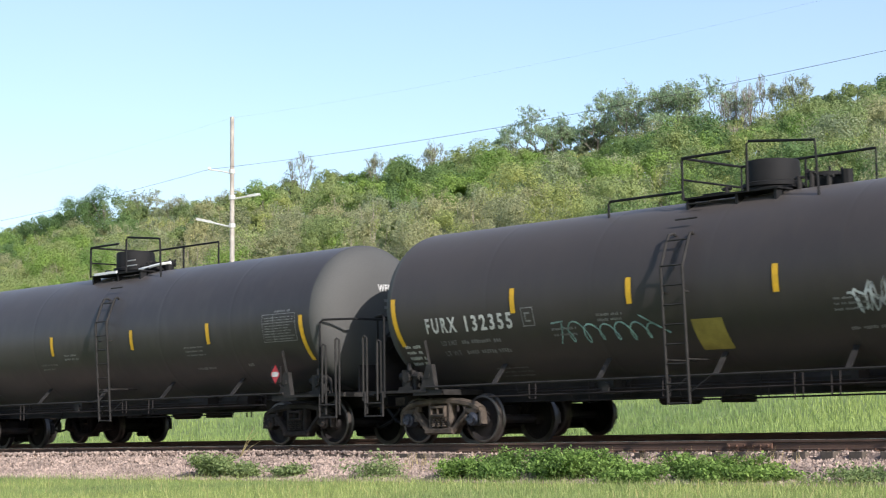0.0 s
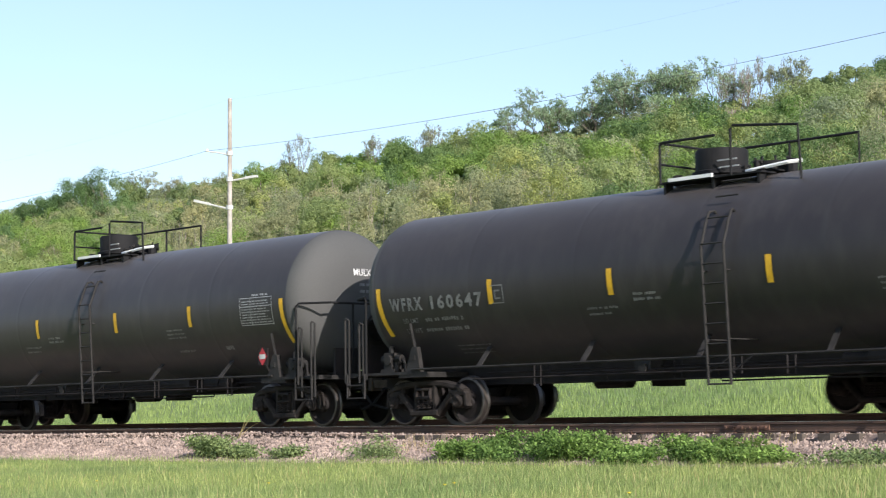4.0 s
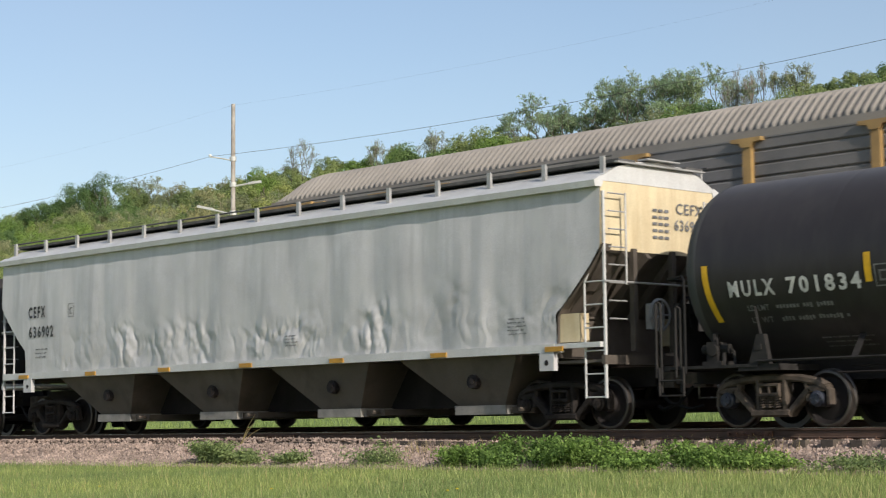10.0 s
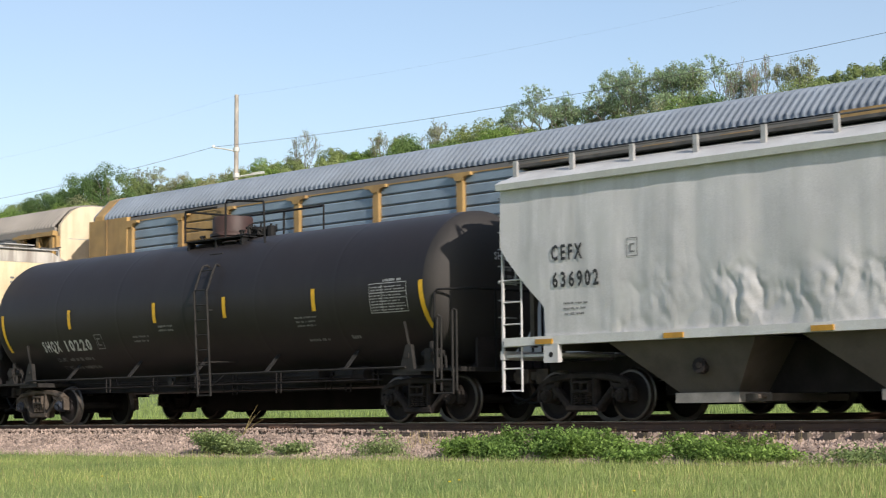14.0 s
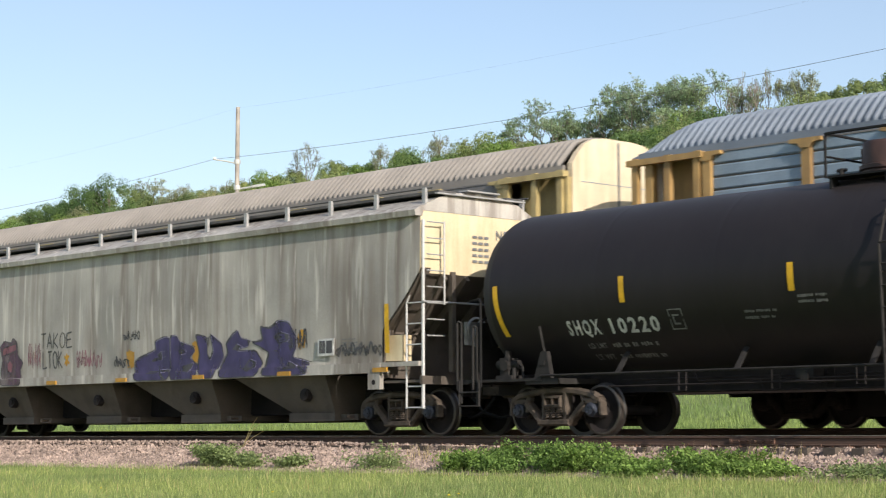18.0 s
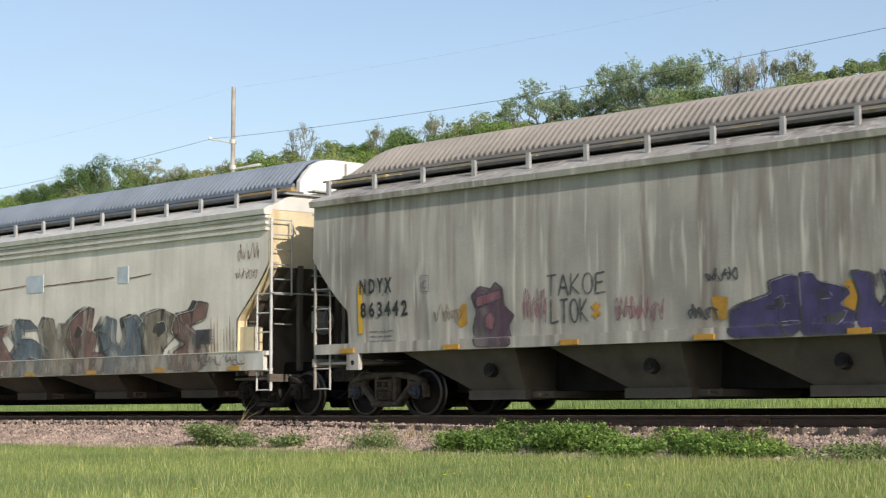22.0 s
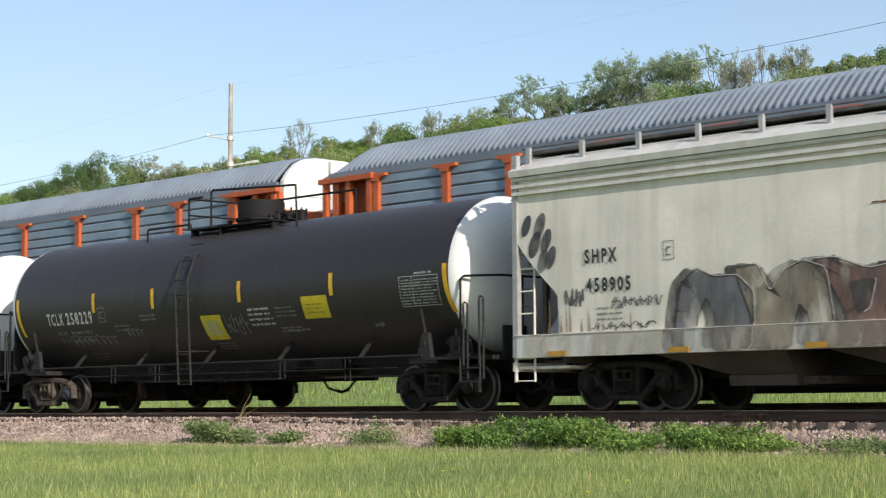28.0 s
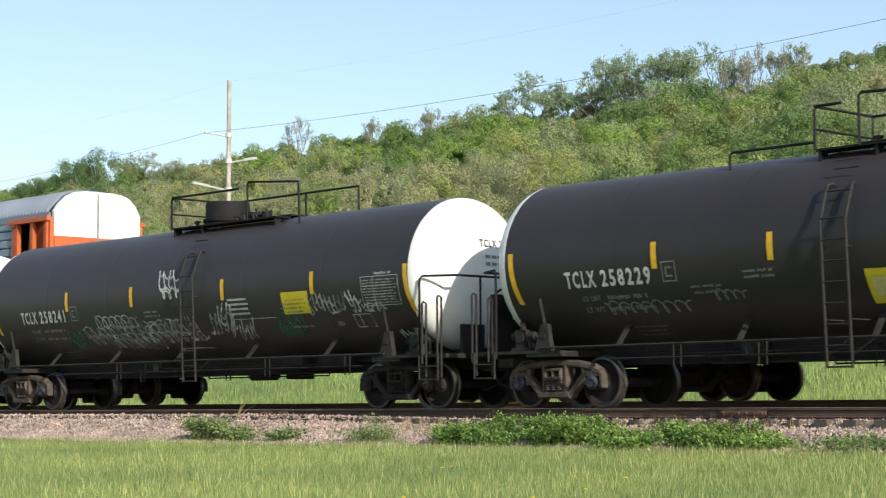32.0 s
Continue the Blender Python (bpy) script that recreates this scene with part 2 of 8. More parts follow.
PANELLET = material("pale_grey_stencil", (0.42, 0.42, 0.42), 0.5, dark=0.6, light=1.2, scale=7, fine=50, bump=0)
BLACKLET = material("black_lettering", (0.02, 0.02, 0.022), 0.5, dark=0.8, light=1.5, scale=7, fine=50, bump=0)
RED = material("red_placard", (0.5, 0.03, 0.04), 0.5, scale=6)
TRACE = material("chalk_grey_spray", (0.56, 0.59, 0.59), 0.6, dark=0.5, light=1.2, scale=5, fine=40, bump=0, worn=(0.1, 0.8))
TEAL = material("pale_teal_spray", (0.34, 0.55, 0.52), 0.6, dark=0.6, light=1.2, scale=5, fine=40, bump=0, worn=(0.0, 0.5))
OLIVE = material("dull_olive_print", (0.3, 0.22, 0.01), 0.6)
PALEYEL = material("bleached_yellow_label", (0.6, 0.55, 0.22), 0.55, scale=5)
GREENSP = material("dark_green_spray", (0.03, 0.12, 0.07), 0.6, dark=0.6, light=1.2, scale=5, fine=40, bump=0, worn=(0.2, 0.7))


# ---- ground ----
def ground_z(y):
    """Height of the land across the line; the rails' top is 0."""
    pts = [(-900, -1.5), (-60, -1.5), (-26, -1.3), (-3.4, -0.66), (-2.6, -0.52), (-1.75, -0.38), (-1.42, -0.335), (-1.3, -0.31), (-1.2, -0.21), (1.6, -0.21), (3.1, -0.07), (6.3, -0.07), (6.7, -0.2), (8.2, -0.45), (10, -0.4), (20, 0.3), (34, 2.35), (40, 2.5),
           (62, 7.0), (100, 19.0), (140, 30.5), (158, 33.0), (190, 33.0), (260, 20.0), (900, 15.0)]
    for (a, za), (b, zb) in zip(pts, pts[1:]):
        if a <= y <= b:
            return za + (zb - za) * (y - a) / (b - a)
    return pts[-1][1]


def bumps(x, y):
    return noise.noise((x * 0.05, y * 0.05, 3.1))


def land_z(x, y):
    z = ground_z(y)
    if y > 20:
        z += bumps(x, y) * min(1, (y - 20) / 30) * 1.5
    return z


GRASSG = material("lawn_soil_green", (0.17, 0.23, 0.06), 0.9, dark=0.7, light=1.3, scale=0.5, fine=9, bump=0.5, height=0.03)
GRAVELM = material("pink_ballast_stone", (0.4, 0.3, 0.255), 0.85, dark=0.6, light=1.3, scale=2.0, fine=25, bump=0.6, height=0.02, per_island=0.55)
SLOPE = material("wooded_slope_soil", (0.13, 0.16, 0.06), 0.95, dark=0.5, light=1.4, scale=0.25, fine=3, bump=0.5, height=0.2)

g = Geo()
xs = [-1200, -700] + list(range(-440, 41, 20)) + [200, 700]
ys = [-900, -300, -100, -60, -40, -26, -18, -12, -8, -5, -3.4, -2.6, -1.75, -1.42, -1.3, -1.2, 1.6, 3.1, 6.3, 6.7, 8.2, 10, 14, 20, 27, 34, 40, 50, 62, 75, 88, 100, 120, 140, 158, 175, 190, 260, 900]
vs = [(x, y, land_z(x, y)) for y in ys for x in xs]
nx = len(xs)
for j in range(len(ys) - 1):
    g.mi = 1 if -3.4 <= ys[j] < 8.2 else 2 if ys[j] >= 62 else 0
    g.add([vs[j * nx + i] for i in range(nx)] + [vs[(j + 1) * nx + i] for i in range(nx)], [(i, i + 1, nx + i + 1, nx + i) for i in range(nx - 1)])
solid("ground", g, [GRASSG, GRAVELM, SLOPE], "grassy ground with a raised ballast bed, rising into a wooded slope", "ground", kind="structure", smooth=60)


# ---- tracks ----
RAILM = material("rusty_rail_steel", (0.085, 0.05, 0.035), 0.75, dark=0.7, light=1.3, scale=2, fine=30, bump=0.3)
RAILTOP = material("polished_rail_head", (0.4, 0.38, 0.36), 0.25, 0.9, dark=0.85, light=1.05, scale=3, fine=30)
TIE = material("weathered_timber_tie", (0.1, 0.082, 0.066), 0.9, dark=0.6, light=1.4, scale=3, fine=25, bump=0.6, height=0.01, per_object=0.4)
PLATE = material("rusty_tie_plate", (0.11, 0.06, 0.04), 0.85, dark=0.6, light=1.3, scale=6, fine=30, bump=0.3)
X0, X1 = -230.0, 60.0
FAR_Z = 0.13
for yc, zr in ((0.0, 0.0), (4.7, FAR_Z)):
    for s in (-1, 1):
        y = yc + s * 0.7535
        g = Geo().prism([(y - 0.07, zr - 0.17), (y + 0.07, zr - 0.17), (y + 0.07, zr - 0.15), (y + 0.012, zr - 0.135), (y + 0.012, zr - 0.05), (y + 0.036, zr - 0.04), (y + 0.036, zr - 0.004), (y - 0.036, zr - 0.004),
                         (y - 0.036, zr - 0.04), (y - 0.012, zr - 0.05), (y - 0.012, zr - 0.135), (y - 0.07, zr - 0.15)], "x", X0, X1)
        g.mi = 1
        g.box(X0, X1, y - 0.034, y + 0.034, zr - 0.004, zr)
        r = solid("rail", g, [RAILM, RAILTOP], "rusty steel rail with a worn bright head", "rail", "rails", "structure")
        if s < 0 and yc == 0:
            for xj in (-31.62, -19.21):
                g = Geo().prism([(y - 0.03, -0.14), (y - 0.05, -0.14), (y - 0.055, -0.09), (y - 0.04, -0.045), (y - 0.014, -0.045), (y - 0.014, -0.14)], "x", xj - 0.46, xj + 0.46)
                jb = part("joint_bar", g, PLATE, r, "rusty bolted joint bar")
                for k in range(6):
                    xx = xj - 0.4 + 0.16 * k
                    part("bolt", Geo().cyl((xx, y - 0.1, -0.092), (xx, y - 0.04, -0.092), 0.022, 6), PLATE, jb)
rnd = random.Random(5)
tie_mesh = Geo().box(-0.115, 0.115, -1.34, 1.34, -0.17, 0.0).mesh("tie", [TIE])
plate_mesh = Geo().box(-0.09, 0.09, -0.17, 0.17, 0.0, 0.02).cyl((0.05, -0.12, 0.02), (0.05, -0.12, 0.05), 0.015, 5).cyl((-0.05, 0.12, 0.02), (-0.05, 0.12, 0.05), 0.015, 5).mesh("tie_plate", [PLATE])
for yc, zr, xa, n in ((0.0, 0.0, -62.0, 100), (4.7, FAR_Z, -72.0, 110)):
    bed = thing("tie_row", "weathered timber ties under the rails", "railway ties", kind="structure")
    for k in range(n):
        x = xa + k * 0.545 + rnd.uniform(-0.04, 0.04)
        t = part("tie", tie_mesh, None, bed, at=(x, yc + rnd.uniform(-0.06, 0.06), zr - 0.185 + rnd.uniform(-0.01, 0.005)))
        t.rotation_euler = (0, 0, rnd.uniform(-0.025, 0.025))
        if yc == 0:
            for s in (-0.7535, 0.7535):
                part("tie_plate", plate_mesh, None, t, at=(0, s, 0.002))


# ---- parts that all cars share ----
def truck_meshes(cast):
    """Meshes of one three-piece truck: bolster, side frame, springs, wheelset."""
    out = {}
    g = Geo().box(-0.2, 0.2, -0.95, 0.95, 0.42, 0.72).cyl((0, 0, 0.7), (0, 0, 0.86), 0.25, 12)
    g.box(-1.0, 1.0, -0.62, -0.54, 0.36, 0.44).box(-1.0, 1.0, 0.54, 0.62, 0.36, 0.44)
    for s in (-1, 1):
        g.box(s * 0.36 - 0.04, s * 0.36 + 0.04, -0.85, 0.85, 0.3, 0.48)
    out["bolster"] = g.mesh("bolster", [DARK])
    g = Geo()
    g.beam([(-1.04, 0.64), (-0.86, 0.73), (-0.5, 0.79), (0, 0.81), (0.5, 0.79), (0.86, 0.73), (1.04, 0.64)], 0.062, 0.1)
    g.beam([(-0.37, 0.24), (0.37, 0.24)], 0.065, 0.13)
    for s in (-1, 1):
        g.beam([(s * 0.98, 0.68), (s * 1.09, 0.58), (s * 1.1, 0.36)], 0.05, 0.08)
        g.beam([(s * 0.66, 0.72), (s * 0.69, 0.58), (s * 0.7, 0.42)], 0.045, 0.08)
        g.beam([(s * 0.68, 0.63), (s * 1.08, 0.63)], 0.04, 0.09)
        g.beam([(s * 0.72, 0.6), (s * 0.55, 0.44), (s * 0.33, 0.23)], 0.062, 0.1)
        g.beam([(s * 0.26, 0.26), (s * 0.26, 0.79)], 0.05, 0.1)
        g.box(s * 0.89 - 0.13, s * 0.89 + 0.13, -0.09, 0.09, 0.57, 0.62)
    g.beam([(-0.2, 0.535), (0.2, 0.535)], 0.035, 0.16).beam([(-0.2, 0.69), (0.2, 0.69)], 0.03, 0.16)
    for x in (-0.18, 0.0, 0.18):
        g.beam([(x, 0.52), (x, 0.7)], 0.025, 0.155)
    out["side_frame"] = g.mesh("side_frame", [cast])
    g = Geo()
    for x in (-0.14, 0.0, 0.14):
        pts = [(x + 0.062 * math.cos(a), -0.07 + 0.062 * math.sin(a), 0.3 + 0.21 * i / 40) for i, a in ((i, i * 0.785) for i in range(41))]
        g.tube(pts, 0.016, 4)
        g.cyl((x, 0.05, 0.3), (x, 0.05, 0.51), 0.055, 8)
    out["spring_set"] = g.mesh("spring_set", [cast])
    g = Geo()
    for s in (-1, 1):
        g.mi = 0
        g.lathe([(s * 0.56, 0.1), (s * 0.62, 0.14), (s * 0.7, 0.15), (s * 0.74, 0.36), (s * 0.7, 0.4)], 28, "y", caps=False)
        g.mi = 1
        g.lathe([(s * 0.67, 0.39), (s * 0.665, 0.48), (s * 0.695, 0.485), (s * 0.715, 0.459), (s * 0.80, 0.452)], 36, "y", caps=False)
        g.lathe([(s * 0.80, 0.452), (s * 0.81, 0.44), (s * 0.81, 0.405)], 36, "y", caps=False)
        g.mi = 0
        g.lathe([(s * 0.81, 0.405), (s * 0.795, 0.39), (s * 0.745, 0.34), (s * 0.77, 0.16), (s * 0.82, 0.14), (s * 0.82, 0.085), (s * 0.9, 0.08)], 28, "y", caps=False)
        g.mi = 2
        g.lathe([(s * 0.92, 0.115), (s * 0.93, 0.135), (s * 1.09, 0.13), (s * 1.11, 0.1), (s * 1.15, 0.09), (s * 1.16, 0.0)], 16, "y", caps=False)
        for k in range(3):
            a = k * 2.094
            g.cyl((0.055 * math.cos(a), s * 1.14, 0.055 * math.sin(a)), (0.055 * math.cos(a), s * 1.175, 0.055 * math.sin(a)), 0.018, 6)
    g.mi = 0
    g.cyl((0, -0.9, 0), (0, 0.9, 0), 0.085, 12)
    out["wheelset"] = g.mesh("wheelset", [DARK, STEEL, CAPS if cast is RUSTY else SOOTSHADE], smooth=40)
    return out


TRUCKS = {"rusty": truck_meshes(RUSTY), "sooty_shaded": truck_meshes(SOOTSHADE)}
ROLLING = []  # wheelsets and the car that carries them


def truck(car, x, cast="rusty"):
    TRUCK = TRUCKS[cast]
    b = part("truck", TRUCK["bolster"], None, car, "cast steel truck with two wheelsets", at=(x, 0, 0))
    for s in (-1, 1):
        part("side_frame", TRUCK["side_frame"], None, b, at=(0, s * 1.0, 0))
        part("spring_set", TRUCK["spring_set"], None, b, at=(0, s * 1.0, 0))
        w = part("wheelset", TRUCK["wheelset"], None, b, "steel wheelset with bearing caps", at=(s * 0.889, 0, 0.457))
        ROLLING.append((w, car, s * 0.889))
    return b


def coupler(car, x, s):
    g = Geo().box(min(x, x + s * 0.8), max(x, x + s * 0.8), -0.08, 0.08, 0.78, 0.94)
    g.prism([(x + s * 0.7, -0.14), (x + s * 1.02, -0.16), (x + s * 1.05, 0.02), (x + s * 0.93, 0.06), (x + s * 0.93, 0.16), (x + s * 0.7, 0.14)], "z", 0.72, 0.99)
    part("coupler", g, RUSTY, car, "rusty knuckle coupler")
    g = Geo().tube([(x + s * 0.1, -0.35, 0.72), (x + s * 0.4, -0.36, 0.45), (x + s * 0.8, -0.3, 0.34), (x + s * 1.0, -0.2, 0.4)], 0.03, 6)
    part("air_hose", g, RAILING, car, "black rubber air hose")


_TEXT = {}


def letters(text, height, width=None, bold=0.0, space=1.12):
    """Flat outlines of a text, in x and z from its lower left corner: points and faces."""
    key = (text, height, width, bold, space)
    if key in _TEXT:
        return _TEXT[key]
    cu = bpy.data.curves.new("lettering", "FONT")
    cu.body, cu.size, cu.offset, cu.resolution_u = text, height * 1.38, bold, 2
    cu.space_character = space
    ob = new("lettering", cu)
    bpy.context.view_layer.update()
    me = bpy.data.meshes.new_from_object(ob)
    bpy.data.objects.remove(ob)
    vs = [(v.co.x, v.co.y) for v in me.vertices]
    fs = [tuple(p.vertices) for p in me.polygons]
    bpy.data.meshes.remove(me)
    bpy.data.curves.remove(cu)
    x0, x1 = min(v[0] for v in vs), max(v[0] for v in vs)
    k = (width / (x1 - x0)) if width else 1.0
    _TEXT[key] = ([((v[0] - x0) * k, v[1]) for v in vs], fs)
    return _TEXT[key]


def on_side(g, vs, fs, x, z, ysurf, lift=0.012):
    """Lays flat outlines on a car's near side, whose surface is ysurf(x, z)."""
    g.add([(x + a, ysurf(x + a, z + b) - lift, z + b) for a, b in vs], fs)


def bars(g, x, z, w, h, rows, ysurf, rnd, gap=0.5, words=3, lift=0.01):
    """Rows of small unreadable writing: short bars, one for each character."""
    hh = h / rows * (1 - gap)
    cw = max(hh * 0.8, 0.03)
    for r in range(rows):
        zz, xx, left = z + h - (r + 1) * h / rows, x + rnd.uniform(0, 0.06) * w, rnd.randint(3, 8)
        stop = x + w * rnd.uniform(0.82, 1.0)
        while xx < stop:
            if left:
                a, b = rnd.uniform(0, 0.25) * hh, hh * rnd.uniform(0.75, 1.0)
                on_side(g, [(0, a), (cw * 0.72, a), (cw * 0.72, b), (0, b)], [(0, 1, 2, 3)], xx, zz, ysurf, lift)
                left -= 1
            else:
                left = rnd.randint(2, 8)
            xx += cw


def ribbon(g, pts, w, ysurf, lift=0.01):
    """A painted stroke along points (x, z), w wide."""
    n = len(pts)
    L, R = [], []
    for i in range(n):
        a, b = pts[max(i - 1, 0)], pts[min(i + 1, n - 1)]
        dx, dz = b[0] - a[0], b[1] - a[1]
        d = math.hypot(dx, dz) or 1
        k = w / 2 * (0.75 + 0.5 * math.sin(i * 1.3) ** 2)
        L.append((pts[i][0] - dz / d * k, pts[i][1] + dx / d * k))
        R.append((pts[i][0] + dz / d * k, pts[i][1] - dx / d * k))
    vs = [(p[0], ysurf(p[0], p[1]) - lift, p[1]) for p in L + R]
    g.add(vs, [(i, i + 1, n + i + 1, n + i) for i in range(n - 1)])


def scribble(g, x0, x1, z0, z1, strokes, w, ysurf, rnd, lift=0.01):
    """A sprayed tag of looping strokes that says nothing."""
    for s in range(strokes):
        cx = x0 + (x1 - x0) * (s + 0.5) / strokes
        span, tall = (x1 - x0) / strokes * rnd.uniform(0.7, 1.2), (z1 - z0)
        ph, fr, fr2 = rnd.uniform(0, 6), rnd.uniform(1.0, 2.2), rnd.uniform(1.5, 3.0)
        pts = []
        for i in range(26):
            u = i / 25
            pts.append((cx + span * (u - 0.5) + span * 0.35 * math.sin(ph + u * 6.28 * fr),
                        z0 + tall * (0.5 + 0.46 * math.sin(ph * 1.7 + u * 6.28 * fr2) * (0.6 + 0.4 * math.sin(u * 9 + ph)))))
        ribbon(g, pts, w, ysurf, lift + 0.0005 * s)


STROKES = {"T": [[(0, 1), (1, 1.02)], [(0.5, 1), (0.42, 0)]], "A": [[(0, 0), (0.5, 1.05), (0.95, 0)], [(0.15, 0.4), (0.85, 0.36)]], "K": [[(0.1, 1.05), (0.05, 0)], [(0.85, 1), (0.1, 0.45), (0.9, 0)]],
           "O": [[(0.5 + 0.45 * math.cos(k * 0.55), 0.5 + 0.5 * math.sin(k * 0.55)) for k in range(13)]], "E": [[(0.9, 1), (0.1, 0.95), (0.05, 0), (0.95, 0.05)], [(0.08, 0.5), (0.75, 0.55)]],
           "L": [[(0.1, 1.05), (0.05, 0), (0.95, 0.08)]], "*": [[(0, 0.8), (1, 0.2)], [(0.5, 1), (0.45, 0)], [(0.05, 0.15), (0.95, 0.85)]]}


def tag(g, text, x, z, w, h, thick, ysurf, lift=0.01):
    """A word sprayed in single strokes."""
    step = w / len(text)
    for i, ch in enumerate(text):
        for line in STROKES[ch]:
            pts = []
            for (xa, za), (xb, zb) in zip(line, line[1:]):
                pts += [(x + step * (i + 0.86 * (xa + (xb - xa) * k / 5)), z + h * (za + (zb - za) * k / 5)) for k in range(5)]
            pts.append((x + step * (i + 0.86 * line[-1][0]), z + h * line[-1][1]))
            ribbon(g, pts, thick, ysurf, lift)


def jagged(g, x0, x1, z0, z1, strokes, w, ysurf, rnd, lean=0.15, lift=0.01):
    """Quick upright strokes with hooked feet, one beside the other."""
    step = (x1 - x0) / strokes
    for k in range(strokes):
        xa, tall = x0 + step * (k + 0.2), (z1 - z0) * rnd.uniform(0.65, 1.0)
        zb = z0 + (z1 - z0 - tall) * rnd.random()
        hook, sway = step * rnd.uniform(-0.9, 1.5), step * rnd.uniform(-0.25, 0.25)
        pts = [(xa - lean * tall * (u - 0.5) + sway * math.sin(5 * u) + (hook * (0.25 - u) / 0.25 if u < 0.25 else 0.0), zb + tall * (u if u > 0.12 else 0.24 - u)) for u in [i / 14 for i in range(15)]]
        ribbon(g, pts, w, ysurf, lift + 0.0004 * k)
        if k % 2:
            za = zb + tall * rnd.uniform(0.35, 0.8)
            ribbon(g, [(xa - step * 0.8 + step * 1.7 * q / 6, za + 0.06 * math.sin(q * 1.1)) for q in range(7)], w * 0.8, ysurf, lift + 0.0004 * k + 0.0002)


def curls(g, x0, x1, z0, z1, turns, w, ysurf, rnd, lift=0.01, fat=0.42):
    """One running hand of round loops."""
    n, pts = turns * 16, []
    size = [rnd.uniform(0.55, 1.0) for _ in range(turns + 2)]
    for i in range(n + 1):
        u = i / n * turns
        k = int(u)
        r = size[k] + (size[k + 1] - size[k]) * (u - k)
        pts.append((x0 + (x1 - x0) * i / n + fat * (x1 - x0) / turns * math.sin(6.283 * u) * r, (z0 + z1) / 2 + (z1 - z0) / 2 * r * math.cos(6.283 * u + 0.4) - 0.12 * (z1 - z0) * (u / turns)))
    ribbon(g, pts, w, ysurf, lift)


# ---- tank cars ----
TR, TZ = 1.52, 2.62  # tank's radius and the height of its axis


def tank_y(x, z):
    return -math.sqrt(max(0.01, TR * TR - (z - TZ) ** 2))


HEAD_DEPTH = 0.58


def head_out(q):
    """How far a dished end stands out at a share q of its radius: nearly flat, with a tight knuckle."""
    return HEAD_DEPTH * max(0.0, 1 - q ** 3.0) ** 0.5


def head_profile(xa, s):
    """Dished end from the seam at xa outwards."""
    qs = [1.0, 0.998, 0.992, 0.98, 0.965, 0.945, 0.92, 0.88, 0.82, 0.74, 0.62, 0.46, 0.28, 0.12, 0.002]
    return [(xa + s * head_out(q), TR * q) for q in qs]


def head_x(xa, s, y, z):
    """Outer face of a dished end at y, z."""
    return xa + s * head_out(min(1.0, math.hypot(y, z - TZ) / TR))


def curved_patch(g, x0, x1, z0, z1, lift=0.01, nz=5, lean=0.0):
    g.grid(2, nz, lambda u, v: (x0 + (x1 - x0) * u + lean * (1 - v) ** 2, tank_y(0, z0 + (z1 - z0) * v) - lift, z0 + (z1 - z0) * v))


